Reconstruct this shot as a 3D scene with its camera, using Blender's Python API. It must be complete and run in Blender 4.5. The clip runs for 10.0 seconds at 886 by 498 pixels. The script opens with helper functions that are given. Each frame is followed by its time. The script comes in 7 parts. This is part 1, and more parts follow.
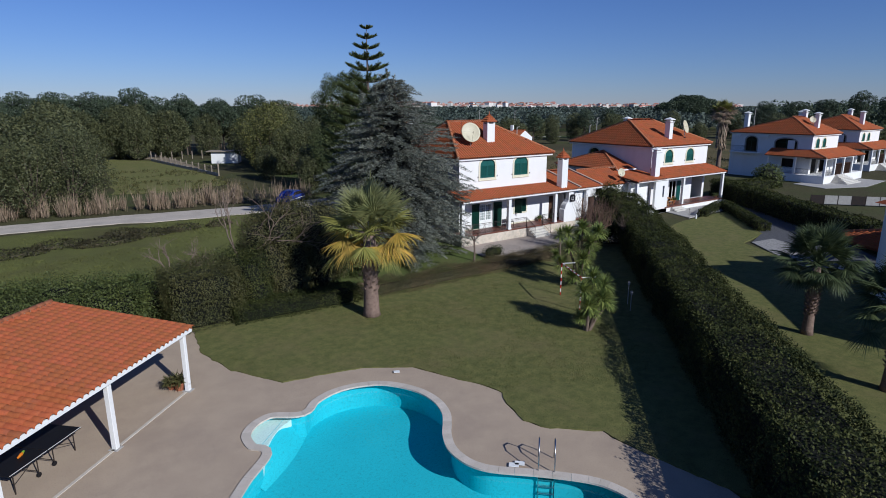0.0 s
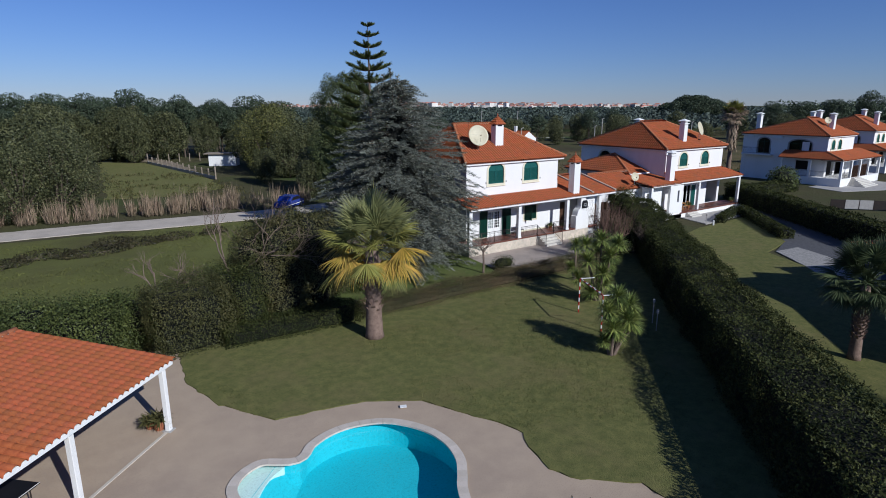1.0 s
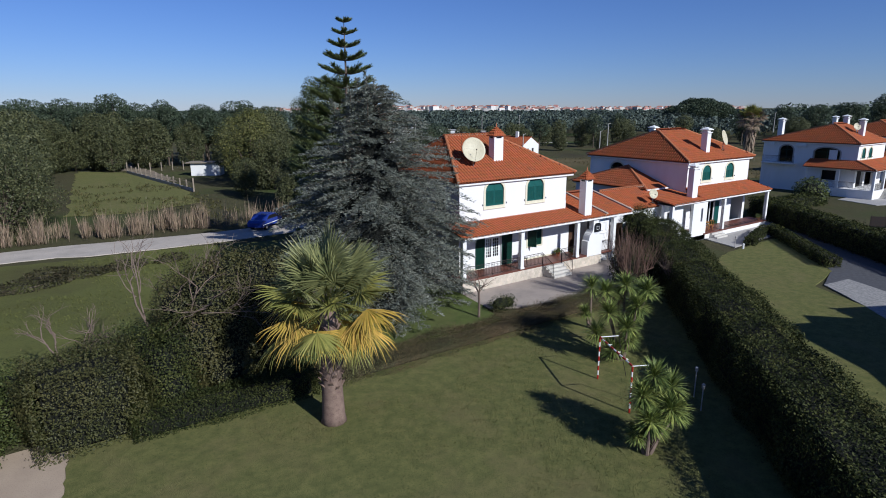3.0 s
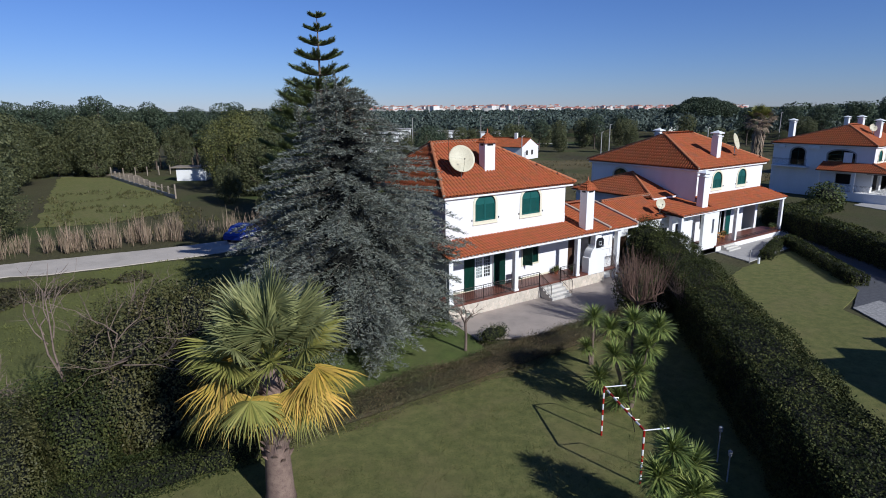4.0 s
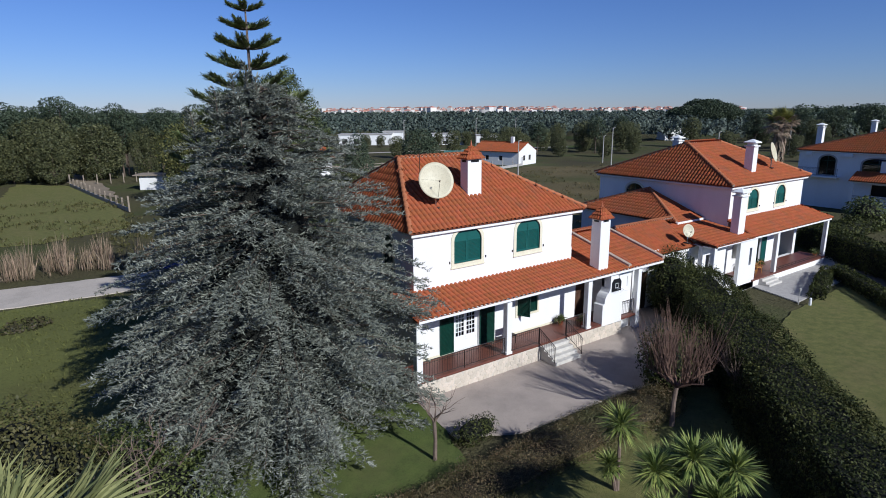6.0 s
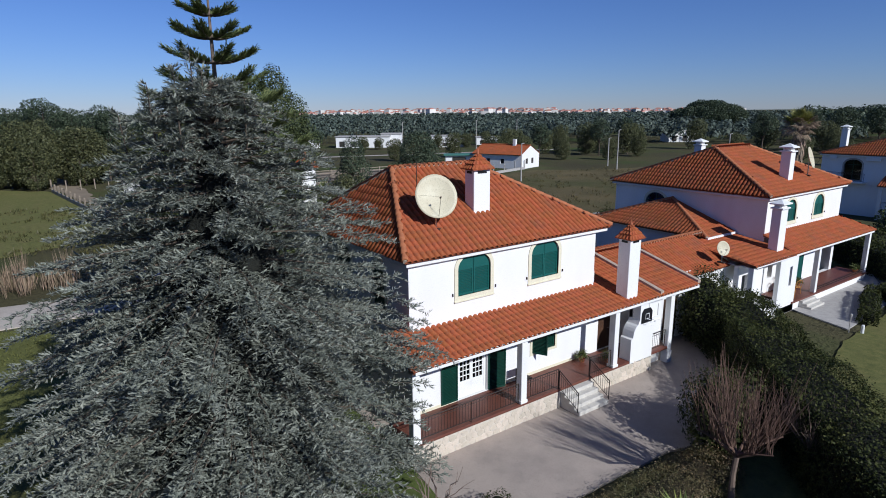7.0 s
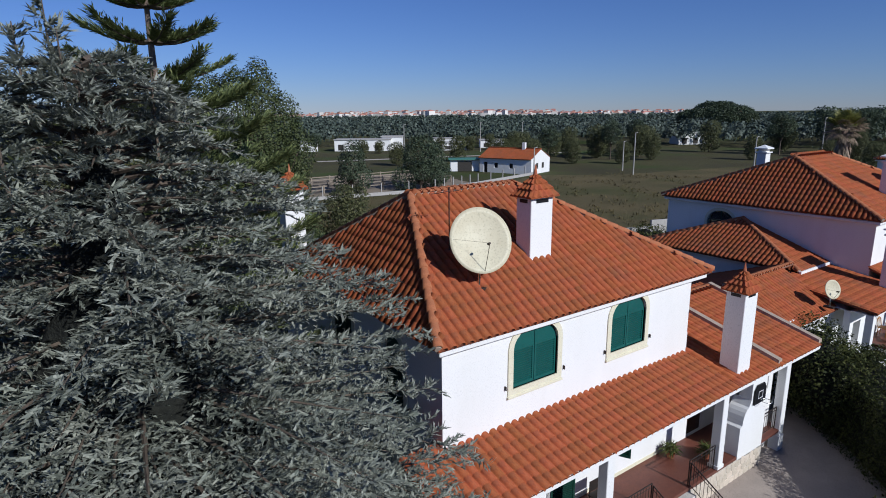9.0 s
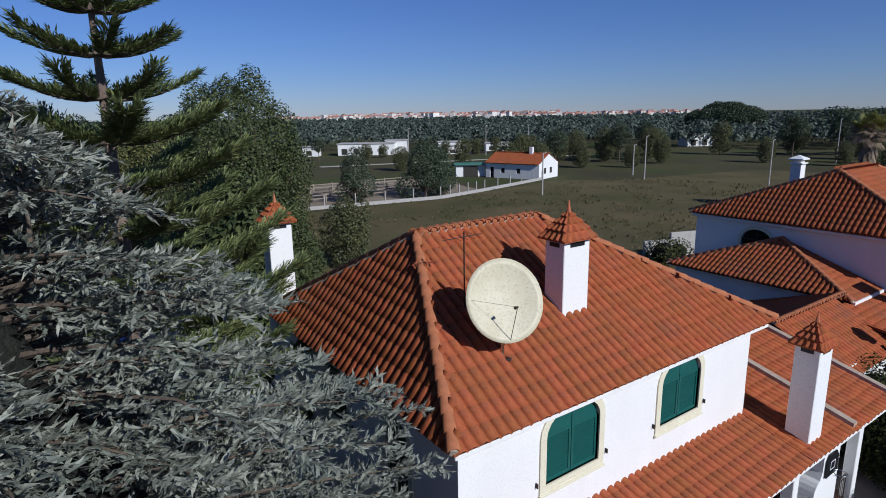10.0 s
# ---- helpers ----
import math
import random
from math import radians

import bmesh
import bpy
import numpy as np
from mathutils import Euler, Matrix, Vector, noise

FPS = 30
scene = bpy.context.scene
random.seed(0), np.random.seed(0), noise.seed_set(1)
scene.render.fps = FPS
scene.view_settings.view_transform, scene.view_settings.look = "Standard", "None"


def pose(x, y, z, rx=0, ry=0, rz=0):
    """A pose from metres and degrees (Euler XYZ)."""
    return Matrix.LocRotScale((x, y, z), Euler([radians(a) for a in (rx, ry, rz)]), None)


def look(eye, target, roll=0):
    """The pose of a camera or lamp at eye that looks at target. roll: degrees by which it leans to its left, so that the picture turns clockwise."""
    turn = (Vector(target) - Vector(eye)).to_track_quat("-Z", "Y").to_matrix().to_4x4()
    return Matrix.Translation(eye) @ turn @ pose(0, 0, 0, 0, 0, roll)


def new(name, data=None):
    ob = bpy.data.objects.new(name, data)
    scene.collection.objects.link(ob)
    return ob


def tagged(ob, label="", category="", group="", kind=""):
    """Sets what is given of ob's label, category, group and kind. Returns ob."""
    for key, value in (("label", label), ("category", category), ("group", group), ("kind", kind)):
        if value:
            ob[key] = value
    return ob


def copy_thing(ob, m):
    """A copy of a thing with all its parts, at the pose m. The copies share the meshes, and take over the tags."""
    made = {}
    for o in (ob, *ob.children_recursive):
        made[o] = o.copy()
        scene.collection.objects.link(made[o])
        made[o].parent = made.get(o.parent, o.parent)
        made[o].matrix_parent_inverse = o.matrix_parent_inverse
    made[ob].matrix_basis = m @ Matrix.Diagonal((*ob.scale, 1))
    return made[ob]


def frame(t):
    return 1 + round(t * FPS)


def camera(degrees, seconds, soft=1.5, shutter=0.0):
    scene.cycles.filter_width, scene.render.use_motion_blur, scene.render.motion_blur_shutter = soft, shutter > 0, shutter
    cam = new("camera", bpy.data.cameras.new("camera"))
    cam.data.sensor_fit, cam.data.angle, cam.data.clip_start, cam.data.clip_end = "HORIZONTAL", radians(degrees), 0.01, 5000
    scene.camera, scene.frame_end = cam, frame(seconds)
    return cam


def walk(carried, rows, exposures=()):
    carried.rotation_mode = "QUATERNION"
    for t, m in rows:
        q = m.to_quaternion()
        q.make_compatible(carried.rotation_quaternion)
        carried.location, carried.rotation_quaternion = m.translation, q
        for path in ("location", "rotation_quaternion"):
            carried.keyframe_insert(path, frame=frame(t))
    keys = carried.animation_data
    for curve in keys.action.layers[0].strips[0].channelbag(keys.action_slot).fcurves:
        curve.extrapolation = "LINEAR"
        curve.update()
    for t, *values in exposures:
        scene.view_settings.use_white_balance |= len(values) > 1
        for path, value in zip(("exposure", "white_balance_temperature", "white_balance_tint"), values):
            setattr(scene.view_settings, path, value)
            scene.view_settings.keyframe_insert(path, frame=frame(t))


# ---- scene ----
cam = camera(74.3, 10.0, soft=0.95)
EXPOSURE, KELVIN = 0.22, 5600
PATH = [
    (0, (0.094, -1.477, 11.228), (1.223, 0.103, 10.748), 0.0),
    (0.5, (0.564, -0.362, 11.239), (1.693, 1.217, 10.76), -0.0),
    (1, (1.358, 1.021, 11.33), (2.485, 2.603, 10.851), -0.1),
    (1.5, (2.231, 2.267, 11.409), (3.356, 3.85, 10.933), -0.1),
    (2, (3.422, 3.673, 11.562), (4.545, 5.258, 11.086), -0.1),
    (2.5, (4.658, 4.919, 11.639), (5.78, 6.505, 11.163), -0.2),
    (2.7, (5.256, 5.492, 11.652), (6.38, 7.079, 11.181), -0.2),
    (4, (9.451, 9.205, 11.978), (10.57, 10.795, 11.508), -0.5),
    (4.5, (11.081, 10.703, 12.012), (12.2, 12.293, 11.544), -0.5),
    (5, (12.857, 12.463, 12.088), (13.978, 14.052, 11.622), -0.7),
    (5.5, (14.408, 14.099, 12.118), (15.532, 15.687, 11.651), -0.5),
    (6.8, (17.893, 18.915, 12.127), (19.021, 20.5, 11.662), -0.4),
    (7, (18.402, 19.668, 12.116), (19.531, 21.254, 11.655), -0.5),
    (7.5, (19.365, 21.416, 12.106), (20.499, 22.997, 11.645), -0.5),
    (8, (20.276, 23.247, 12.144), (21.41, 24.83, 11.687), -0.6),
    (8.5, (20.968, 24.788, 12.147), (22.102, 26.371, 11.689), -0.5),
    (9, (21.796, 26.518, 12.115), (22.928, 28.103, 11.66), -0.6),
    (9.5, (22.566, 27.878, 12.281), (23.692, 29.468, 11.827), -0.7),
    (10, (23.496, 29.199, 12.637), (24.615, 30.794, 12.187), -1.0),
]
walk(cam, [(t, look(eye, target, roll)) for t, eye, target, roll in PATH], exposures=[(t, EXPOSURE + e, KELVIN, 10) for t, e in ((0, -0.02), (2, 0.06), (4, 0.18), (5.5, 0.18), (7.5, 0.04), (10, -0.06))])

from mathutils import geometry

# ---- world and sun ----
SUN_EL, SUN_DIR = radians(31.5), Vector((0.14, -0.99, 0)).normalized()
world = bpy.data.worlds.new("world")
scene.world = world
world.use_nodes = True
wn = world.node_tree
sky = wn.nodes.new("ShaderNodeTexSky")
sky.sky_type, sky.sun_disc, sky.sun_elevation, sky.sun_rotation = "NISHITA", False, SUN_EL, math.atan2(SUN_DIR.x, SUN_DIR.y)
sky.altitude, sky.air_density, sky.dust_density, sky.ozone_density = 200, 1.0, 0.0, 3.5
tint = wn.nodes.new("ShaderNodeMix")
tint.data_type, tint.blend_type = "RGBA", "MULTIPLY"
tint.inputs[0].default_value, tint.inputs[7].default_value = 1.0, (0.95, 1.09, 1.62, 1)
wn.links.new(sky.outputs[0], tint.inputs[6])
wn.links.new(tint.outputs[2], wn.nodes["Background"].inputs[0])
wn.nodes["Background"].inputs[1].default_value = 0.0365
sun = new("sun", bpy.data.lights.new("sun", "SUN"))
sun.data.energy, sun.data.angle, sun.data.color = 3.85, radians(0.55), (1.0, 0.94, 0.84)
sun_way = Vector((SUN_DIR.x * math.cos(SUN_EL), SUN_DIR.y * math.cos(SUN_EL), math.sin(SUN_EL)))
sun.matrix_world = look(sun_way * 60, (0, 0, 0))

# ---- materials ----
MATS = {}


def surface(name, col, col2=None, scale=3.0, fine=40.0, rough=0.8, bump=0.2, metal=0.0, spec=0.3, vary=0.0, island=0.0, coords="Object",
            bump_scale=None, stain=None, stain_scale=0.4, stain_amount=0.5, stretch=(1, 1, 1), through_light=0.0, bump_dist=0.02):
    """Two scales of colour noise, a stain layer, bump, and chance changes per object or per island."""
    m = bpy.data.materials.new(name)
    m.use_nodes = True
    nt = m.node_tree
    n, l = nt.nodes, nt.links
    b = n["Principled BSDF"]
    tc = n.new("ShaderNodeTexCoord")
    mp = n.new("ShaderNodeMapping")
    mp.inputs["Scale"].default_value = stretch
    l.new(tc.outputs[coords], mp.inputs[0])

    def noise_node(sc, detail=5.0, r=0.6):
        k = n.new("ShaderNodeTexNoise")
        k.inputs["Scale"].default_value, k.inputs["Detail"].default_value, k.inputs["Roughness"].default_value = sc, detail, r
        l.new(mp.outputs[0], k.inputs["Vector"])
        return k.outputs[0]

    def ramp(src, lo, hi):
        k = n.new("ShaderNodeMapRange")
        k.inputs[1].default_value, k.inputs[2].default_value = lo, hi
        l.new(src, k.inputs[0])
        return k.outputs[0]

    def mix(a, c, fac):
        k = n.new("ShaderNodeMix")
        k.data_type = "RGBA"
        for sock, val in ((k.inputs[6], a), (k.inputs[7], c), (k.inputs[0], fac)):
            if isinstance(val, (int, float)):
                sock.default_value = val
            elif isinstance(val, tuple):
                sock.default_value = (*val, 1)
            else:
                l.new(val, sock)
        return k.outputs[2]

    col2 = col2 or tuple(c * 0.7 for c in col)
    big, small = noise_node(scale), noise_node(fine, 3.0)
    c = mix(col, col2, ramp(big, 0.35, 0.68))
    c = mix(c, tuple(x * 0.62 for x in col2), ramp(small, 0.52, 0.85))
    if stain:
        k = n.new("ShaderNodeMath")
        k.operation = "MULTIPLY"
        l.new(ramp(noise_node(stain_scale, 8.0, 0.7), 0.48, 0.66), k.inputs[0])
        k.inputs[1].default_value = stain_amount
        c = mix(c, stain, k.outputs[0])
    if vary or island:
        src = n.new("ShaderNodeObjectInfo").outputs["Random"] if vary else n.new("ShaderNodeNewGeometry").outputs["Random Per Island"]
        hs = n.new("ShaderNodeHueSaturation")
        amount = vary or island
        k = n.new("ShaderNodeMapRange")
        k.inputs[3].default_value, k.inputs[4].default_value = 1 - amount, 1 + amount
        l.new(src, k.inputs[0])
        l.new(k.outputs[0], hs.inputs["Value"])
        h = n.new("ShaderNodeMapRange")
        h.inputs[3].default_value, h.inputs[4].default_value = 0.5 + amount * 0.05, 0.5 - amount * 0.05
        l.new(src, h.inputs[0])
        l.new(h.outputs[0], hs.inputs["Hue"])
        l.new(c, hs.inputs["Color"])
        c = hs.outputs[0]
    l.new(c, b.inputs["Base Color"])
    l.new(ramp(small, -0.5, 1.4), b.inputs["Roughness"])
    rr = n.new("ShaderNodeMapRange")
    rr.inputs[3].default_value, rr.inputs[4].default_value = rough - 0.08, min(1, rough + 0.08)
    l.new(small, rr.inputs[0])
    l.new(rr.outputs[0], b.inputs["Roughness"])
    b.inputs["Metallic"].default_value = metal
    b.inputs["Specular IOR Level"].default_value = spec
    if bump:
        k = n.new("ShaderNodeBump")
        k.inputs["Strength"].default_value, k.inputs["Distance"].default_value = bump, bump_dist
        l.new(noise_node(bump_scale or fine, 4.0), k.inputs["Height"])
        l.new(k.outputs[0], b.inputs["Normal"])
    if through_light:
        t = n.new("ShaderNodeBsdfTranslucent")
        l.new(c, t.inputs["Color"])
        a = n.new("ShaderNodeMixShader")
        a.inputs[0].default_value = through_light
        l.new(b.outputs[0], a.inputs[1])
        l.new(t.outputs[0], a.inputs[2])
        l.new(a.outputs[0], n["Material Output"].inputs["Surface"])
    MATS[name] = m
    return m


def leafy(name, col, col2, island=0.5, rough=0.55, trans=0.14, scale=0.8):
    return surface(name, col, col2, scale=scale, fine=6, rough=rough, bump=0, island=island, through_light=trans, spec=0.25)


def glass_like(name, tint, gloss_rough=0.02, ripple=0.0, ior=1.33):
    """Clear sheet: tinted transparency with Fresnel gloss."""
    m = bpy.data.materials.new(name)
    m.use_nodes = True
    n, l = m.node_tree.nodes, m.node_tree.links
    n.remove(n["Principled BSDF"])
    t, g, f, mx = (n.new(k) for k in ("ShaderNodeBsdfTransparent", "ShaderNodeBsdfGlossy", "ShaderNodeFresnel", "ShaderNodeMixShader"))
    t.inputs[0].default_value = (*tint, 1)
    g.inputs["Roughness"].default_value = gloss_rough
    f.inputs[0].default_value = ior
    if ripple:
        tc, ns, bp = n.new("ShaderNodeTexCoord"), n.new("ShaderNodeTexNoise"), n.new("ShaderNodeBump")
        ns.inputs["Scale"].default_value = 1.6
        l.new(tc.outputs["Object"], ns.inputs["Vector"])
        bp.inputs["Strength"].default_value, bp.inputs["Distance"].default_value = ripple, 0.05
        l.new(ns.outputs[0], bp.inputs["Height"])
        l.new(bp.outputs[0], g.inputs["Normal"])
        l.new(bp.outputs[0], f.inputs["Normal"])
    l.new(f.outputs[0], mx.inputs[0])
    l.new(t.outputs[0], mx.inputs[1])
    l.new(g.outputs[0], mx.inputs[2])
    l.new(mx.outputs[0], n["Material Output"].inputs["Surface"])
    MATS[name] = m
    return m


WHITE = surface("white_render", (0.79, 0.78, 0.76), (0.75, 0.74, 0.71), scale=0.7, fine=60, rough=0.9, bump=0.25, spec=0.15, stain=(0.62, 0.60, 0.55), stain_scale=0.5, stain_amount=0.25, stretch=(1, 1, 0.35))
CREAM = surface("cream_trim", (0.70, 0.66, 0.50), (0.66, 0.61, 0.45), rough=0.85, bump=0.15)
TILE = surface("clay_tile", (0.365, 0.104, 0.037), (0.275, 0.072, 0.028), scale=5, fine=60, rough=0.85, bump=0.3, island=0.10, spec=0.15, stain=(0.20, 0.085, 0.05), stain_scale=0.9, stain_amount=0.55)
TILE_ONE = surface("clay_tile_single", (0.365, 0.104, 0.037), (0.275, 0.072, 0.028), scale=5, fine=60, rough=0.85, bump=0.3, vary=0.10, spec=0.15, stain=(0.20, 0.085, 0.05), stain_scale=0.9, stain_amount=0.55, coords="Generated")
TILE_BED = surface("tile_bed", (0.22, 0.07, 0.035), rough=0.95, bump=0.2)
RIDGE = surface("ridge_tile", (0.46, 0.16, 0.075), (0.34, 0.11, 0.055), scale=4, fine=30, rough=0.9, island=0.25, stain=(0.30, 0.24, 0.12), stain_scale=1.2, stain_amount=0.5)
MORTAR = surface("mortar", (0.45, 0.36, 0.28), (0.33, 0.26, 0.2), rough=0.95)
GREEN = surface("green_paint", (0.014, 0.100, 0.086), (0.012, 0.085, 0.075), scale=2, fine=50, rough=0.45, bump=0.05, spec=0.4)
DARKGREEN = surface("dark_green_paint", (0.006, 0.045, 0.030), (0.005, 0.035, 0.024), scale=2, fine=50, rough=0.45, bump=0.05, spec=0.4)
IRON = surface("dark_iron", (0.035, 0.030, 0.028), (0.05, 0.035, 0.028), rough=0.55, metal=0.4, bump=0.1)
STONE = surface("cladding_stone", (0.62, 0.54, 0.44), (0.52, 0.45, 0.36), scale=6, fine=50, rough=0.85, bump=0.5, vary=0.12)
STONE_BED = surface("pale_mortar", (0.60, 0.54, 0.45), (0.5, 0.45, 0.38), rough=0.95, bump=0.4)
FLOOR_TILE = surface("red_floor_tile", (0.150, 0.055, 0.036), (0.120, 0.044, 0.032), scale=3, fine=30, rough=0.45, bump=0.1)
STEP = surface("step_stone", (0.60, 0.57, 0.51), (0.50, 0.47, 0.42), rough=0.8, bump=0.2)
PAVE = surface("drive_paving", (0.40, 0.335, 0.285), (0.345, 0.295, 0.25), scale=1.2, fine=25, rough=0.9, bump=0.3, stain=(0.22, 0.19, 0.17), stain_scale=0.35, stain_amount=0.45)
PATIO = surface("patio_paving", (0.43, 0.338, 0.245), (0.385, 0.30, 0.22), scale=1.0, fine=25, rough=0.9, bump=0.25, stain=(0.26, 0.20, 0.16), stain_scale=0.3, stain_amount=0.4)
COPING = surface("pool_coping", (0.56, 0.50, 0.43), (0.5, 0.44, 0.37), scale=3, rough=0.85, bump=0.2, vary=0.07)
POOL = surface("pool_liner", (0.062, 0.50, 0.60), (0.056, 0.47, 0.57), scale=0.5, fine=12, rough=0.6, bump=0)
POOL_PALE = surface("pool_shelf", (0.74, 0.80, 0.77), (0.68, 0.76, 0.74), scale=1, fine=12, rough=0.6, bump=0)
WATER = glass_like("pool_water", (0.80, 0.97, 0.98), ripple=0.12)
GLASS = glass_like("window_glass", (0.75, 0.8, 0.8), ior=1.5)
STEEL = surface("polished_steel", (0.6, 0.6, 0.6), (0.55, 0.55, 0.55), rough=0.25, metal=1.0, bump=0)
LAWN = surface("lawn", (0.180, 0.176, 0.061), (0.112, 0.123, 0.041), scale=2.2, fine=13, rough=0.95, bump=0.9, bump_scale=35, bump_dist=0.05, spec=0.1, stain=(0.20, 0.165, 0.075), stain_scale=0.3, stain_amount=0.5)
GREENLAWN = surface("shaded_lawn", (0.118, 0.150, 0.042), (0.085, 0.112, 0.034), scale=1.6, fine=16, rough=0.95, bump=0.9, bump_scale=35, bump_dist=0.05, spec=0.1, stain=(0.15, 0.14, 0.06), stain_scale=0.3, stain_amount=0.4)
GRASS = surface("meadow", (0.145, 0.153, 0.046), (0.110, 0.116, 0.038), scale=0.12, fine=6, rough=0.95, bump=1.0, bump_scale=9, bump_dist=0.1, spec=0.1, stain=(0.075, 0.062, 0.032), stain_scale=0.05, stain_amount=0.85)
FIELD = surface("rough_field", (0.090, 0.085, 0.040), (0.070, 0.062, 0.036), scale=0.06, fine=2.5, rough=0.98, bump=1.0, bump_scale=4, bump_dist=0.2, spec=0.08, stain=(0.055, 0.085, 0.022), stain_scale=0.035, stain_amount=0.8)
BROWN = surface("dry_field", (0.145, 0.116, 0.058), (0.100, 0.086, 0.044), scale=0.1, fine=3, rough=0.98, bump=1.0, bump_scale=4, bump_dist=0.2, spec=0.08, stain=(0.06, 0.075, 0.025), stain_scale=0.06, stain_amount=0.6)
SAND = surface("paddock_sand", (0.26, 0.21, 0.15), (0.20, 0.16, 0.11), scale=0.3, fine=5, rough=0.95, bump=0.4)
ROAD = surface("pale_road", (0.50, 0.44, 0.37), (0.43, 0.38, 0.32), scale=0.5, fine=15, rough=0.95, bump=0.3, stain=(0.28, 0.25, 0.21), stain_scale=0.4)
GRAVEL = surface("pale_gravel", (0.36, 0.345, 0.32), (0.20, 0.195, 0.185), scale=6, fine=14, rough=0.95, bump=0.8)
DARKPAVE = surface("dark_cobble", (0.10, 0.10, 0.105), (0.07, 0.07, 0.075), scale=4, fine=12, rough=0.85, bump=0.6)
BARK = surface("bark", (0.13, 0.10, 0.075), (0.08, 0.06, 0.045), scale=4, fine=25, rough=0.95, bump=0.8, stretch=(1, 1, 0.25))
TWIG = surface("bare_twig", (0.20, 0.15, 0.115), (0.14, 0.10, 0.08), scale=4, fine=25, rough=0.95, bump=0.3)
RUSTTWIG = surface("reddish_twig", (0.16, 0.095, 0.07), (0.12, 0.075, 0.055), scale=4, fine=25, rough=0.95, bump=0.3)
PALMTRUNK = surface("palm_trunk", (0.24, 0.17, 0.13), (0.15, 0.10, 0.08), scale=5, fine=25, rough=0.95, bump=0.8)
HEDGE = leafy("hedge_leaf", (0.066, 0.074, 0.021), (0.018, 0.026, 0.007), rough=0.6, trans=0.06)
HEDGE.node_tree.nodes["Principled BSDF"].inputs["Specular IOR Level"].default_value = 0.12
# near-black tone that paints in the shade behind hedge and shrub leaves
HEDGE_SHADE = surface("hedge_inner_shade", (0.010, 0.011, 0.006), (0.006, 0.007, 0.004), scale=3, fine=20, rough=0.98, bump=0.5)
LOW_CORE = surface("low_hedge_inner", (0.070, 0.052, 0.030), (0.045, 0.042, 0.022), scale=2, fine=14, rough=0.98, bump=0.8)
LOWHEDGE = leafy("low_hedge_leaf", (0.135, 0.098, 0.048), (0.082, 0.086, 0.032), scale=0.5)
SHRUB = leafy("shrub_leaf", (0.098, 0.116, 0.030), (0.060, 0.078, 0.023), island=0.3)
IVY = leafy("hedge_leaf_olive", (0.092, 0.086, 0.029), (0.052, 0.058, 0.019), island=0.3, scale=0.7)
SHRUB_B = leafy("shrub_leaf_brown", (0.098, 0.086, 0.029), (0.060, 0.066, 0.022), island=0.3)
# dark tone for the cedar's filler body: shade between branches put into colour
CEDAR_SHADE = surface("cedar_inner_shade", (0.020, 0.021, 0.016), (0.010, 0.011, 0.009), scale=4, fine=16, rough=0.98, bump=1.0, bump_scale=9, bump_dist=0.15)
CEDAR = leafy("cedar_needle", (0.272, 0.282, 0.230), (0.160, 0.178, 0.142), island=0.5, trans=0.12)
NORFOLK = leafy("norfolk_needle", (0.190, 0.220, 0.085), (0.130, 0.165, 0.060), trans=0.18)
WEED = leafy("dark_weed", (0.062, 0.052, 0.024), (0.042, 0.040, 0.018), island=0.4)
PINE = leafy("pine_needle", (0.070, 0.092, 0.050), (0.048, 0.068, 0.040), trans=0.15)
PINE_B = leafy("broad_leaf", (0.104, 0.110, 0.045), (0.074, 0.084, 0.037), trans=0.2)
YELLOWTREE = leafy("yellowish_leaf", (0.145, 0.145, 0.040), (0.105, 0.112, 0.036), trans=0.2)
EUCA = leafy("feathery_leaf", (0.082, 0.104, 0.036), (0.062, 0.078, 0.030), trans=0.2)
FRONDG = leafy("palm_green", (0.26, 0.265, 0.105), (0.175, 0.19, 0.072), island=0.3)
FRONDY = leafy("palm_yellow", (0.50, 0.34, 0.055), (0.38, 0.27, 0.06), island=0.3)
FRONDM = leafy("palm_olive", (0.26, 0.25, 0.06), (0.20, 0.20, 0.05), island=0.3)
FRONDD = leafy("palm_dark", (0.088, 0.112, 0.046), (0.06, 0.082, 0.034), island=0.3)
YUCCA = leafy("yucca_leaf", (0.23, 0.275, 0.072), (0.15, 0.195, 0.05), island=0.5)
REED = leafy("dry_reed", (0.33, 0.25, 0.165), (0.24, 0.18, 0.12), island=0.35)
# distance haze tinted into the colour: bluer and greyer than the near pines
WOODS = leafy("hazed_far_woods", (0.085, 0.105, 0.082), (0.064, 0.086, 0.068), trans=0.1, scale=0.02)
RED = surface("red_paint", (0.42, 0.02, 0.015), rough=0.4, bump=0)
WPAINT = surface("white_paint", (0.8, 0.8, 0.78), (0.74, 0.74, 0.72), rough=0.5, bump=0.05)
BLACK = surface("black_plastic", (0.012, 0.012, 0.014), rough=0.5, bump=0)
DISH = surface("dish_enamel", (0.60, 0.55, 0.39), (0.53, 0.47, 0.32), scale=2, fine=20, rough=0.5, bump=0.02, stain=(0.45, 0.38, 0.26), stain_scale=1.2, stain_amount=0.4)
POT = surface("terracotta_pot", (0.42, 0.15, 0.075), rough=0.85)
WOOD = surface("old_wood", (0.30, 0.25, 0.19), (0.22, 0.18, 0.14), rough=0.9, bump=0.4)
CONCRETE = surface("concrete", (0.42, 0.40, 0.37), (0.34, 0.32, 0.30), rough=0.95, bump=0.3)
BLUECAR = surface("blue_car_paint", (0.02, 0.045, 0.26), (0.02, 0.04, 0.24), rough=0.25, bump=0, spec=0.6)
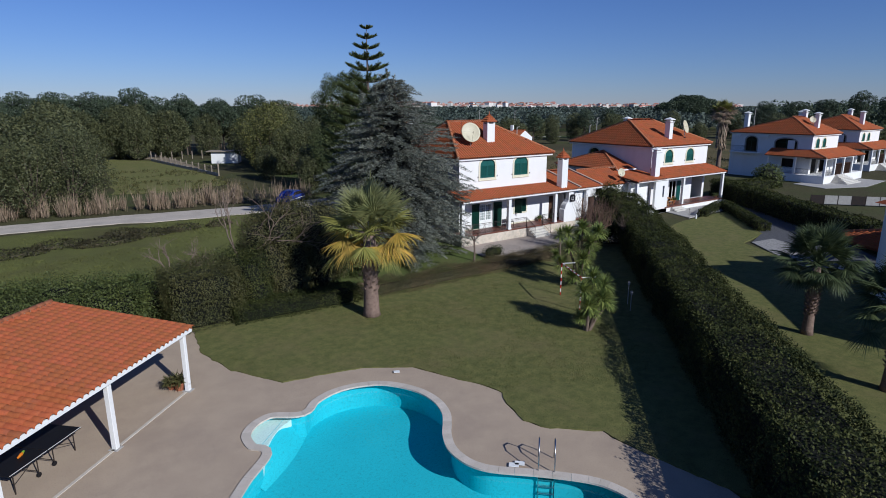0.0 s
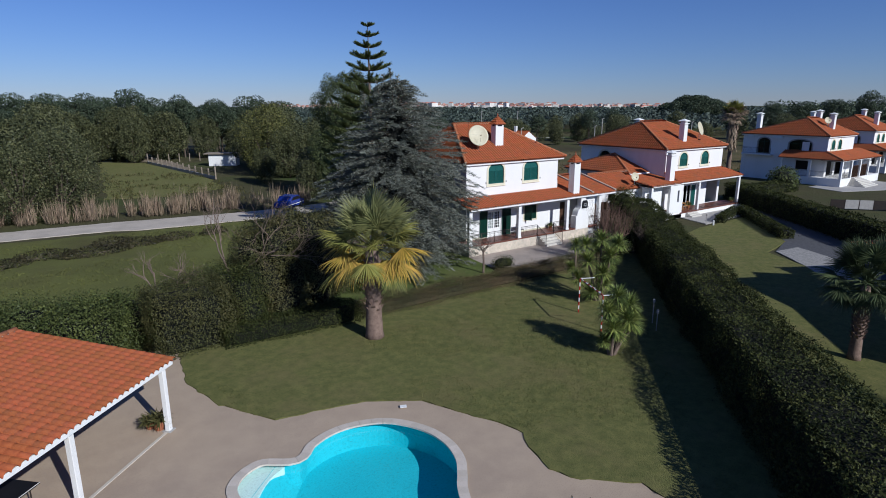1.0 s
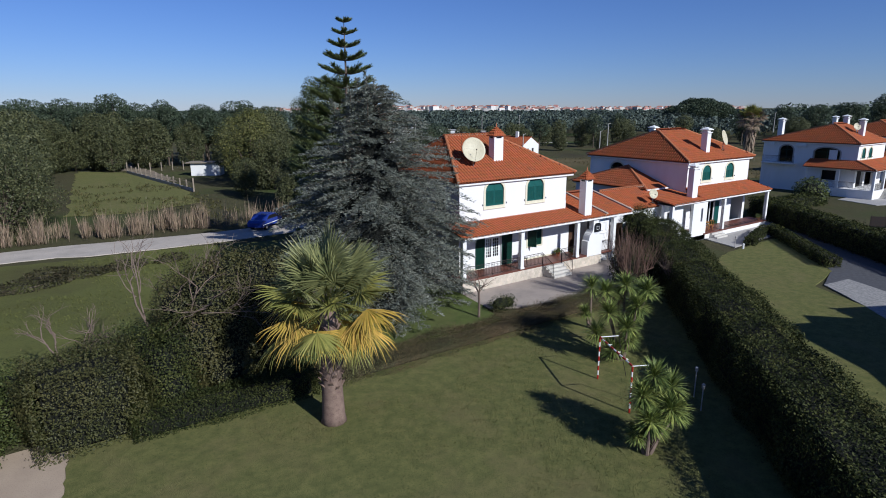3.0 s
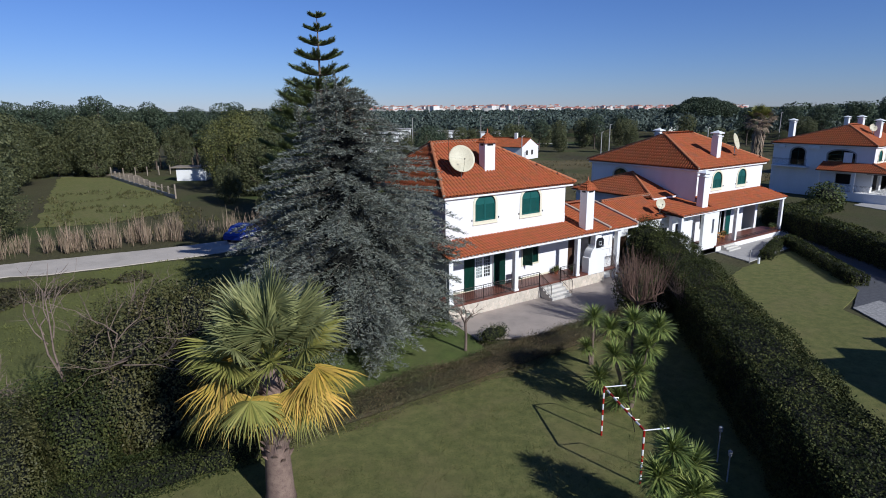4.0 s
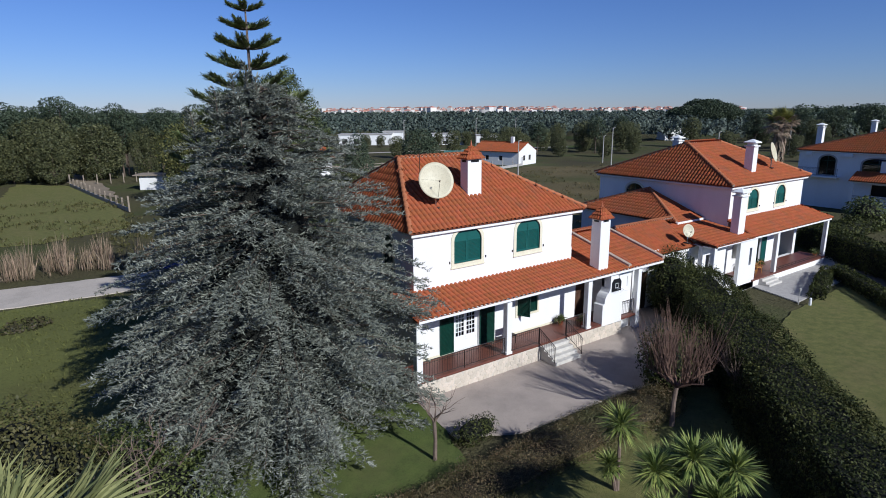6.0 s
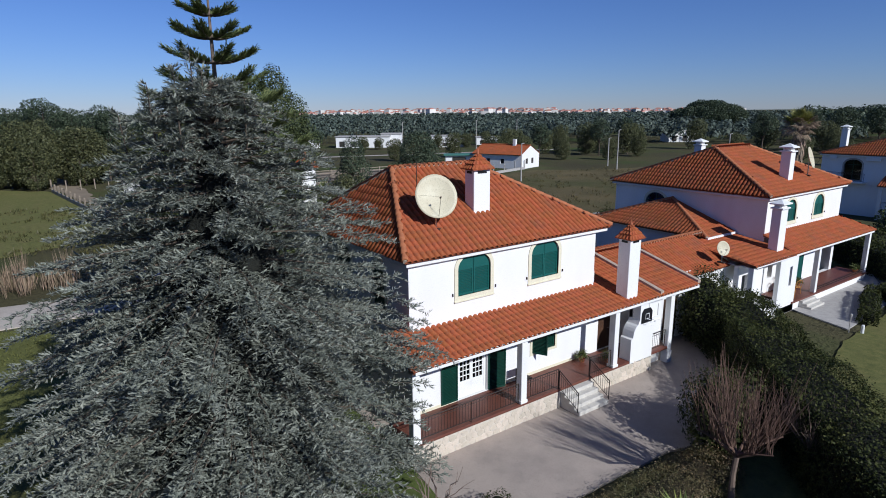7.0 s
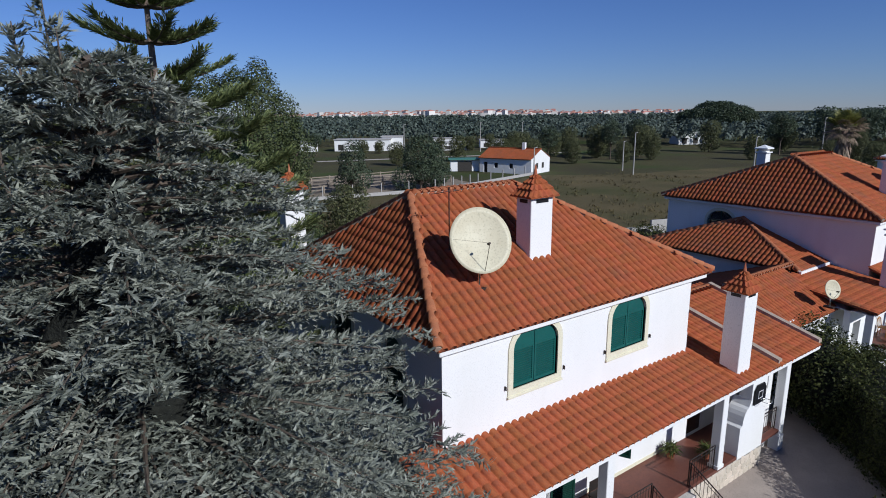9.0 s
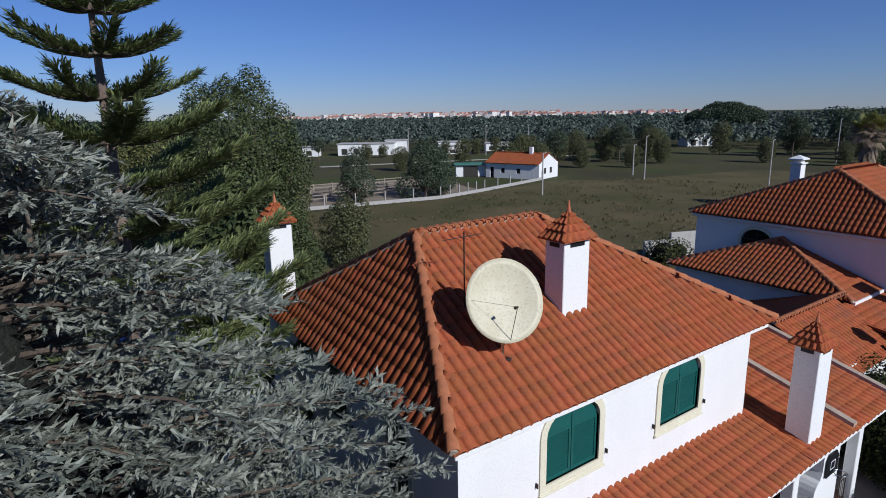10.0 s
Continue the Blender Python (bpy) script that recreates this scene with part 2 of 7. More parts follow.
DARKWOOD = surface("dark_wood", (0.075, 0.038, 0.022), (0.055, 0.028, 0.017), rough=0.5, bump=0.1)
CHAIRWOOD = surface("varnished_wood", (0.42, 0.20, 0.05), (0.34, 0.16, 0.045), rough=0.5, bump=0.1)
GREENROOF = surface("green_roof_sheet", (0.08, 0.22, 0.16), (0.07, 0.18, 0.14), rough=0.6, bump=0.1)
# dark tone that paints the shade of unlit interiors onto thin sheets
ROOM = surface("painted_room_shade", (0.05, 0.045, 0.04), rough=0.9, bump=0)


# ---- mesh building ----
class MB:
    """Collects vertices and faces, then makes one mesh."""

    def __init__(self):
        self.v, self.f = [], []

    def add(self, verts, faces, m=None):
        o = len(self.v)
        self.v.extend(tuple(m @ Vector(p)) if m else tuple(p) for p in verts)
        self.f.extend(tuple(o + i for i in f) for f in faces)
        return self

    def box(self, x0, x1, y0, y1, z0, z1, b=0.0, m=None):
        lo, hi = (min(x0, x1), min(y0, y1), min(z0, z1)), (max(x0, x1), max(y0, y1), max(z0, z1))
        if not b:
            vs = [(x, y, z) for x in (lo[0], hi[0]) for y in (lo[1], hi[1]) for z in (lo[2], hi[2])]
            return self.add(vs, [(0, 1, 3, 2), (4, 6, 7, 5), (0, 4, 5, 1), (2, 3, 7, 6), (0, 2, 6, 4), (1, 5, 7, 3)], m)
        b = min(b, *((hi[k] - lo[k]) * 0.45 for k in range(3)))
        vs, idx = [], {}
        for c in [(i, j, k) for i in (0, 1) for j in (0, 1) for k in (0, 1)]:
            for a in range(3):
                p = [(lo, hi)[c[q]][q] + (0 if q == a else (b if c[q] == 0 else -b)) for q in range(3)]
                idx[c, a] = len(vs)
                vs.append(tuple(p))
        fs, mid = [], [(lo[q] + hi[q]) / 2 for q in range(3)]
        for a in range(3):
            u, w = (a + 1) % 3, (a + 2) % 3
            for s in (0, 1):
                ring = []
                for cu, cw in ((0, 0), (1, 0), (1, 1), (0, 1)):
                    c = [0, 0, 0]
                    c[a], c[u], c[w] = s, cu, cw
                    ring.append(idx[tuple(c), a])
                fs.append(tuple(ring))
            for su in (0, 1):
                for sw in (0, 1):
                    c0, c1 = [0, 0, 0], [0, 0, 0]
                    c0[a], c1[a], c0[u], c1[u], c0[w], c1[w] = 0, 1, su, su, sw, sw
                    fs.append((idx[tuple(c0), u], idx[tuple(c1), u], idx[tuple(c1), w], idx[tuple(c0), w]))
        for c in [(i, j, k) for i in (0, 1) for j in (0, 1) for k in (0, 1)]:
            fs.append((idx[c, 0], idx[c, 1], idx[c, 2]))
        good = []
        for f in fs:
            p = [Vector(vs[i]) for i in f]
            nrm = (p[1] - p[0]).cross(p[2] - p[0])
            cen = sum(p, Vector()) / len(p) - Vector(mid)
            good.append(f if nrm.dot(cen) > 0 else f[::-1])
        return self.add(vs, good, m)

    def tube(self, pts, radii, n=8, caps=True):
        pts = [Vector(p) for p in pts]
        if isinstance(radii, (int, float)):
            radii = [radii] * len(pts)
        o = len(self.v)
        for i, p in enumerate(pts):
            d = (pts[min(i + 1, len(pts) - 1)] - pts[max(i - 1, 0)]).normalized()
            a = d.cross(Vector((0, 0, 1)) if abs(d.z) < 0.95 else Vector((1, 0, 0))).normalized()
            c = d.cross(a)
            for k in range(n):
                t = 2 * math.pi * k / n
                self.v.append(tuple(p + (a * math.cos(t) + c * math.sin(t)) * radii[i]))
        for i in range(len(pts) - 1):
            for k in range(n):
                self.f.append((o + i * n + k, o + i * n + (k + 1) % n, o + (i + 1) * n + (k + 1) % n, o + (i + 1) * n + k))
        if caps:
            self.f.append(tuple(o + k for k in range(n))[::-1])
            self.f.append(tuple(o + (len(pts) - 1) * n + k for k in range(n)))
        return self

    def prism(self, outline, z0, z1, m=None):
        """Closed outline in x, y (counter-clockwise) raised from z0 to z1."""
        n = len(outline)
        vs = [(x, y, z0) for x, y in outline] + [(x, y, z1) for x, y in outline]
        fs = [tuple(range(n))[::-1], tuple(range(n, 2 * n))] + [(i, (i + 1) % n, n + (i + 1) % n, n + i) for i in range(n)]
        return self.add(vs, fs, m)

    def mesh(self, name, smooth=False):
        me = bpy.data.meshes.new(name)
        me.from_pydata(self.v, [], self.f)
        if smooth:
            me.polygons.foreach_set("use_smooth", [True] * len(me.polygons))
        me.update()
        return me


def np_mesh(name, verts, faces, smooth=False):
    """A mesh from arrays: verts (n, 3), faces (m, 3 or 4)."""
    verts, faces = np.asarray(verts, np.float32), np.asarray(faces, np.int32)
    me = bpy.data.meshes.new(name)
    k = faces.shape[1]
    me.vertices.add(len(verts))
    me.vertices.foreach_set("co", verts.ravel())
    me.loops.add(faces.size)
    me.loops.foreach_set("vertex_index", faces.ravel())
    me.polygons.add(len(faces))
    me.polygons.foreach_set("loop_start", np.arange(0, faces.size, k, dtype=np.int32))
    me.polygons.foreach_set("loop_total", np.full(len(faces), k, np.int32))
    if smooth:
        me.polygons.foreach_set("use_smooth", np.ones(len(faces), bool))
    me.update(calc_edges=True)
    return me


def part(name, mesh, mat, parent=None, label=""):
    """Links a mesh (or an MB), given in its thing's own space, as one object under parent."""
    if isinstance(mesh, MB):
        mesh = mesh.mesh(name)
    if not mesh.materials:
        mesh.materials.append(mat)
    ob = new(name, mesh)
    if parent is not None:
        ob.parent = parent
    if label:
        ob["label"] = label
    return ob


def thing(name, at, label, category, group="", turn=0.0, kind=""):
    """An Empty at the base of a thing; its parts are given in its own space."""
    ob = new(name)
    ob.empty_display_size = 0.3
    ob.matrix_basis = pose(*at, 0, 0, turn)
    return tagged(ob, label, category, group, kind)


def solid(name, mesh, mat, at, label, category, group="", turn=0.0, kind=""):
    ob = part(name, mesh, mat)
    ob.matrix_basis = pose(*at, 0, 0, turn)
    return tagged(ob, label, category, group, kind)


rng = np.random.default_rng(7)


def unit(a):
    return a / np.maximum(np.linalg.norm(a, axis=1, keepdims=True), 1e-9)


def leaf_quads(p, d, up, length, width, droop=0.15):
    """Leaves as bent kites: base p, way d, face normal near up."""
    p, d = np.asarray(p, float), unit(np.asarray(d, float))
    s = unit(np.cross(d, up))
    nrm = np.cross(s, d)
    length, width = np.broadcast_to(length, len(p))[:, None], np.broadcast_to(width, len(p))[:, None]
    mid = p + d * length * 0.5
    v = np.stack([p, mid + s * width * 0.5 + nrm * length * droop * 0.3, p + d * length - nrm * length * droop, mid - s * width * 0.5 + nrm * length * droop * 0.3], 1)
    f = np.arange(len(p) * 4).reshape(-1, 4)
    return v.reshape(-1, 3), f


def join_np(chunks):
    vs, fs, o = [], [], 0
    for v, f in chunks:
        vs.append(v)
        fs.append(f + o)
        o += len(v)
    return np.concatenate(vs), np.concatenate(fs)


def rand_unit(n):
    return unit(rng.normal(size=(n, 3)))


def leaf_tris(p, d, up, length, width):
    """Single-triangle leaves for crowns seen from afar."""
    d = unit(d)
    s = unit(np.cross(d, up)) * (width * 0.5)[:, None]
    e = p + d * length[:, None]
    return np.stack([p, e + s, e - s], 1).reshape(-1, 3), np.arange(len(p) * 3).reshape(-1, 3)


def blob_leaves(blobs, density, size, spread=0.35, up_bias=0.3, simple=False):
    """Leaves over a cluster of ellipsoids (cx, cy, cz, rx, ry, rz); those buried inside another one are left out."""
    out = []
    bl = np.array(blobs, float)
    for b in bl:
        r = b[3:]
        area = 4 * math.pi * ((r[0] * r[1]) ** 1.6 / 3 + (r[0] * r[2]) ** 1.6 / 3 + (r[1] * r[2]) ** 1.6 / 3) ** (1 / 1.6)
        n = max(20, int(area * density))
        u = rand_unit(n)
        lump = 1 + spread * (rng.random(n) - 0.65)
        p = b[:3] + u * r * lump[:, None]
        keep = np.ones(n, bool)
        for c in bl:
            if c is not b:
                q = ((p - c[:3]) / (c[3:] * 0.82))
                keep &= (q ** 2).sum(1) > 1
        p, u = p[keep], u[keep]
        nrm = unit(u / r + rand_unit(len(p)) * 0.5 + np.array([0, 0, up_bias]))
        d = unit(np.cross(nrm, rand_unit(len(p))) + u * 0.35)
        L = size * (0.6 + 0.8 * rng.random(len(p)))
        out.append(leaf_tris(p, d, nrm, L, L * 0.8) if simple else leaf_quads(p, d, nrm, L, L * 0.6))
    return join_np(out)


# ---- ground and surfaces ----
def catmull(pts, n=6, closed=True):
    out, k = [], len(pts)
    for i in range(k if closed else k - 1):
        a, b, c, d = (Vector(pts[(i + j) % k] if closed else pts[min(max(i + j, 0), k - 1)]) for j in (-1, 0, 1, 2))
        for s in range(n):
            t = s / n
            out.append(0.5 * (2 * b + (c - a) * t + (2 * a - 5 * b + 4 * c - d) * t * t + (3 * b - a - 3 * c + d) * t ** 3))
    return [(p.x, p.y) for p in out] if closed else [(p.x, p.y) for p in out] + [tuple(pts[-1][:2])]


def sheet(name, outline, z, mat, label, category, rag=0.0, step=0.5, thick=0.03, kind="structure"):
    """A thin ground slab with an uneven edge."""
    pts = []
    n = len(outline)
    for i in range(n):
        a, b = Vector(outline[i]), Vector(outline[(i + 1) % n])
        m = max(1, int((b - a).length / step)) if rag else 1
        for k in range(m):
            p = a.lerp(b, k / m)
            if rag:
                p = p + Vector((noise.noise((p.x * 0.7 / rag, p.y * 0.7 / rag, 0.3)), noise.noise((p.x * 0.7 / rag, p.y * 0.7 / rag, 7.7)))) * rag
            pts.append((p.x, p.y))
    area = sum(pts[i][0] * pts[(i + 1) % len(pts)][1] - pts[(i + 1) % len(pts)][0] * pts[i][1] for i in range(len(pts)))
    if area < 0:
        pts.reverse()
    tris = geometry.tessellate_polygon([[Vector((x, y, 0)) for x, y in pts]])
    k = len(pts)
    vs = [(x, y, z) for x, y in pts] + [(x, y, z - thick) for x, y in pts]
    fs = []
    for t in tris:
        a, b, c = (Vector(pts[i]) for i in t)
        fs.append(t if (b - a).cross(c - a) > 0 else t[::-1])
    fs += [(i, i + k, (i + 1) % k + k, (i + 1) % k) for i in range(k)]
    return tagged(part(name, MB().add(vs, fs), mat), label, category, kind=kind)


POOL_EDGE = [(5.18, 15.92), (4.9, 16.5), (4.92, 17.3), (5.25, 17.85), (5.78, 18.22), (6.4, 18.3), (7.3, 17.78), (7.95, 18.32), (8.85, 18.68), (9.85, 18.68), (10.9, 18.27), (11.57, 17.55), (12.02, 16.56), (12.1, 15.47), (11.84, 14.49),
             (11.4, 13.8), (10.99, 13.25), (10.66, 12.55), (10.6, 11.9), (10.74, 11.35), (11.1, 10.85), (12.1, 9.9), (13.04, 8.85), (13.4, 8.1), (13.46, 7.2), (13.1, 6.1), (12.0, 5.2), (9.8, 5.4), (6.5, 8.0), (3.6, 11.6), (3.3, 13.5), (4.05, 14.75)]
pool_line = catmull(POOL_EDGE, 5)


def offset_line(line, d):
    out, n = [], len(line)
    for i in range(n):
        a, b = Vector(line[i - 1]), Vector(line[(i + 1) % n])
        t = (b - a).normalized()
        out.append((line[i][0] + t.y * -d, line[i][1] + t.x * d))
    return out


# the ground sheet, with a hole for the pool
R = 4700.0
ring = [(R * math.cos(2 * math.pi * k / 64), R * math.sin(2 * math.pi * k / 64)) for k in range(64)]
tris = geometry.tessellate_polygon([[Vector((x, y, 0)) for x, y in ring], [Vector((x, y, 0)) for x, y in pool_line]])
gv = [(x, y, -0.05) for x, y in ring + pool_line]
gf = []
for t in tris:
    a, b, c = (Vector(gv[i]) for i in t)
    gf.append(t if (b - a).cross(c - a).z > 0 else t[::-1])
tagged(part("ground", MB().add(gv, gf), FIELD), "rough open ground of dull green and brown winter weeds", "ground", kind="structure")

# the pool garden
D = Vector((1, 1)).normalized()
patio_out = [(-9, 6), (-9, 30), (6.2, 30), (6.0, 27.6), (5.6, 25.7), (5.95, 24.2), (6.25, 22.9), (7.6, 20.5), (9.0, 20.3), (11.0, 19.8), (12.8, 18.6), (13.6, 16.8), (14.2, 15.6), (14.5, 14.5), (14.0, 13.8),
             (13.7, 12.5), (13.9, 11.8), (15.2, 10.5), (15.5, 10.3), (15.4, 9.9), (15.6, 8.2), (16.0, 6.0), (14, -2), (0, -8)]
tris = geometry.tessellate_polygon([[Vector((*p, 0)) for p in patio_out], [Vector((*p, 0)) for p in pool_line]])
pv = [(x, y, 0.0) for x, y in patio_out + pool_line]
pf = []
for t in tris:
    a, b, c = (Vector(pv[i]) for i in t)
    pf.append(t if (b - a).cross(c - a).z > 0 else t[::-1])
patio = tagged(part("pavement", MB().add(pv, pf), PATIO), "pinkish beige concrete paving round the swimming pool", "paving", kind="structure")
lawn_out = [(6.05, 29.0), (5.6, 25.7), (5.95, 24.2), (6.25, 22.9), (7.6, 20.5), (9.0, 20.3), (11.0, 19.8), (12.8, 18.6), (13.6, 16.8), (14.2, 15.6), (14.5, 14.5), (14.0, 13.8),
            (13.7, 12.5), (13.9, 11.8), (15.2, 10.5), (15.5, 10.3), (15.4, 9.9), (15.6, 8.2), (16.0, 6.0), (16.5, 4.0), (40.0, 27.6), (38, 29.5)]
sheet("lawn", lawn_out, 0.035, LAWN, "short mown lawn, olive green with dry yellowish patches", "lawn", rag=0.12, step=0.3, thick=0.09)
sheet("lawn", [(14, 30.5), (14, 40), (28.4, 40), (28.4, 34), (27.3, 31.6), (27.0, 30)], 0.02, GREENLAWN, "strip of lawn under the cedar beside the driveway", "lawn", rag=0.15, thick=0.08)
sheet("driveway", [(27.6, 31.8), (28.2, 36.9), (28.2, 44), (46.5, 44), (47.5, 36.4), (43.8, 32.4), (40.2, 29.0), (36, 30.4), (30, 30.6)], 0.03, PAVE, "pale grey-beige paved driveway in front of the villa", "driveway", rag=0.05, thick=0.08)
sheet("meadow", [(-60, 33), (-60, 61.2), (-2.4, 61.6), (9, 60.6), (19, 59.4), (26, 57), (24, 47), (14, 34), (2, 31)], 0.0, GRASS, "rough green meadow with dark weedy patches", "meadow", rag=0.5, step=1.0)
sheet("meadow", [(9, 84), (14, 140), (22, 132), (25, 100), (24, 86), (16, 82)], 0.0, LAWN, "open grass field beyond the road", "meadow", rag=0.8, step=1.5)
sheet("sand_patch", [(18.5, 153.8), (23.0, 160.1), (26.1, 136.9), (26.4, 110.7), (24.5, 116.3), (21.9, 135.9)], 0.02, SAND, "bare sandy patch at the far end of the grass field", "sand", rag=0.8, step=1.5)
sheet("road", catmull([(-90, 66.5), (-2.4, 62.9), (9, 61.2), (19, 60.2), (26, 60.5), (40, 62), (60, 60), (62, 64), (40, 66.3), (27, 65.0), (20, 64.9), (10.3, 66.2), (-2, 67.2), (-90, 71)], 3), 0.012, ROAD, "pale dusty country road", "road", rag=0.15, thick=0.06)
sheet("dry_field", [(38, 52), (38, 101), (60, 103.5), (75, 101), (104, 108), (114, 100), (150, 92), (150, 60), (95, 56)], 0.0, BROWN, "brown fallow field with dry weeds", "field", rag=1.5, step=2)
sheet("paddock", [(52, 105.5), (56, 128), (72, 133), (88, 128), (86, 105.5), (75, 102.5)], 0.01, SAND, "sandy fenced horse paddock", "paddock", rag=0.8, step=1.5)
# the neighbour's garden past the tall hedge
sheet("lawn", [(15, 0), (44, 29), (52.5, 31), (61.5, 31.4), (53, 23.5), (48, 22.5), (44.5, 16), (36, 2), (22, -12), (8, -10)], 0.03, LAWN, "neighbouring lawn, olive and straw coloured", "lawn", rag=0.1, thick=0.08)
sheet("driveway", [(48.9, 22.3), (53.2, 23.6), (63.5, 32.0), (67.0, 36.5), (69.3, 36.3), (55.5, 18.0), (48, 11), (43.5, 14.5)], 0.02, DARKPAVE, "dark cobbled driveway between hedges", "driveway", rag=0.05, thick=0.06)
sheet("gravel_bed", [(48.9, 22.3), (51.7, 21.9), (50.0, 18.3), (47.5, 16.4), (44.6, 15.2), (44.4, 17.2), (46.2, 19.0)], 0.035, GRAVEL, "pale speckled gravel apron beside the lawn", "gravel", rag=0.05, thick=0.06)
sheet("terrace", [(54.6, 31.6), (56.2, 36.9), (68.6, 36.9), (69.3, 35.6), (62.5, 32.0)], 0.045, CONCRETE, "pale concrete terrace before the neighbouring villa", "terrace", thick=0.08)
sheet("pavement", [(89.5, 33.2), (91, 38.0), (106, 38.0), (106, 31.5), (96, 30.5)], 0.02, CONCRETE, "pale paving before the third villa", "paving", rag=0.1, thick=0.06)

# swimming pool
pool = thing("swimming_pool", (9, 13, 0), "free-form swimming pool with turquoise water and pale coping", "swimming pool")
loc = [(x - 9, y - 13) for x, y in pool_line]
inner = offset_line(loc, 0.02)
k = len(loc)
wall = MB().add([(x, y, 0.0) for x, y in loc] + [(x, y, -1.15) for x, y in loc], [(i, (i + 1) % k, (i + 1) % k + k, i + k) for i in range(k)])
part("basin_wall", wall, POOL, pool)
tr = geometry.tessellate_polygon([[Vector((*p, 0)) for p in loc]])
part("basin_floor", MB().add([(x, y, -1.1) for x, y in loc], [t if (Vector(loc[t[1]]) - Vector(loc[t[0]])).cross(Vector(loc[t[2]]) - Vector(loc[t[0]])) > 0 else t[::-1] for t in tr]), POOL, pool)
water = part("water", MB().add([(x, y, -0.13) for x, y in loc], [t if (Vector(loc[t[1]]) - Vector(loc[t[0]])).cross(Vector(loc[t[2]]) - Vector(loc[t[0]])) > 0 else t[::-1] for t in tr]), WATER, pool, "clear still turquoise pool water")
water.visible_shadow = False
shelf = [(5.1, 15.85), (4.8, 16.5), (4.85, 17.4), (5.45, 18.15), (6.4, 18.4), (7.0, 17.98), (6.3, 17.5), (5.6, 16.7)]
part("shelf", MB().prism([(x - 9, y - 13) for x, y in catmull(shelf, 4)][::-1], -1.05, -0.24), POOL_PALE, pool, "shallow pale paddling shelf")
ramp = MB()
for q in range(13):
    c = Vector((4.95, 15.62)).lerp(Vector((7.42, 18.02)), q / 12)
    for r_ in range(7):
        e = r_ / 6
        p = c + Vector((-0.38, 0.38)) + Vector((0.72, -0.70)) * e * (0.7 + 0.15 * math.sin(math.pi * q / 12))
        ramp.v.append((p.x - 9, p.y - 13, -0.235 - 0.87 * e * e * (3 - 2 * e)))
ramp.f = [(7 * q + r_, 7 * q + r_ + 1, 7 * q + r_ + 8, 7 * q + r_ + 7) for q in range(12) for r_ in range(6)]
part("ramp", ramp.mesh("ramp", True), POOL, pool, "pale slope from the paddling shelf into the pool")
for s in range(5):
    r = 0.5 + 0.28 * s
    arc = [(13.0 - 9 + r * math.cos(a) * 0.9, 7.9 - 13 + r * math.sin(a)) for a in [radians(110 + 16 * q) for q in range(9)]]
    arc2 = [(13.0 - 9 + (r + 0.05) * math.cos(a) * 0.9, 7.9 - 13 + (r + 0.05) * math.sin(a)) for a in [radians(110 + 16 * q) for q in range(9)]]
    part("pool_step", MB().prism(arc2 + arc[::-1], -1.08, -0.55 - 0.09 * s), POOL, pool)
out_line = offset_line(loc, -0.33)
for i in range(0, k, 2):
    j = (i + 2) % k
    seg = MB()
    i1 = (i + 1) % k
    a = [loc[i], loc[i1], loc[j], out_line[j], out_line[i1], out_line[i]]
    cen = Vector((sum(p[0] for p in a) / 6, sum(p[1] for p in a) / 6))
    a = [tuple(cen + (Vector(p) - cen) * 0.985) for p in a]
    seg.prism(a[::-1], -0.02, 0.045)
    part("coping_stone", seg, COPING, pool)

ladder = thing("pool_ladder", (12.25, 9.9, 0), "polished steel pool ladder with two curved rails", "pool ladder", turn=-45)
for sx in (-0.25, 0.25):
    pts = [(sx, 0.62, 0.04), (sx, 0.62, 0.5), (sx, 0.5, 0.8), (sx, 0.25, 0.9), (sx, 0.0, 0.82), (sx, -0.14, 0.5), (sx, -0.18, -0.2), (sx, -0.18, -1.0)]
    part("rail", MB().tube(pts, 0.022, 10).mesh("rail", True), STEEL, ladder)
for z in (-0.25, -0.5, -0.75):
    part("tread", MB().box(-0.25, 0.25, -0.23, -0.13, z - 0.02, z + 0.02, 0.008), STEEL, ladder)
for dx, dy in ((-0.75, 0.15), (-1.05, -0.02)):
    solid("skimmer_lid", MB().box(-0.16, 0.16, -0.11, 0.11, 0, 0.02, 0.006), WPAINT, (12.25 + dx * 0.7, 9.9 - dx * 0.7 + dy, 0.045), "small white plastic skimmer lid on the paving", "lid", turn=-45)
solid("skimmer_lid", MB().box(-0.13, 0.13, -0.1, 0.1, 0, 0.02, 0.006), WPAINT, (11.95, 18.55, 0.045), "small white plastic skimmer lid on the paving", "lid", turn=-25)

# ---- roofs ----
PROFILE = [(0.0, -0.035), (0.030, -0.035), (0.040, 0.0), (0.058, 0.030), (0.095, 0.056), (0.145, 0.062), (0.190, 0.050), (0.225, 0.022), (0.238, -0.010), (0.25, -0.035)]
TW, TL = 0.25, 0.38


def tile_arrays():
    vs, fs = [], []
    np_ = len(PROFILE)
    for v, lift, drop in ((0.0, 0.017, 0.0), (0.0, 0.017, -0.016), (TL + 0.05, 0.0, 0.0)):
        vs += [(u, v, h + lift + drop) for u, h in PROFILE]
    for i in range(np_ - 1):
        fs.append((i, i + 1, 2 * np_ + i + 1, 2 * np_ + i))
        fs.append((np_ + i, np_ + i + 1, i + 1, i))
    return np.array(vs), np.array(fs)


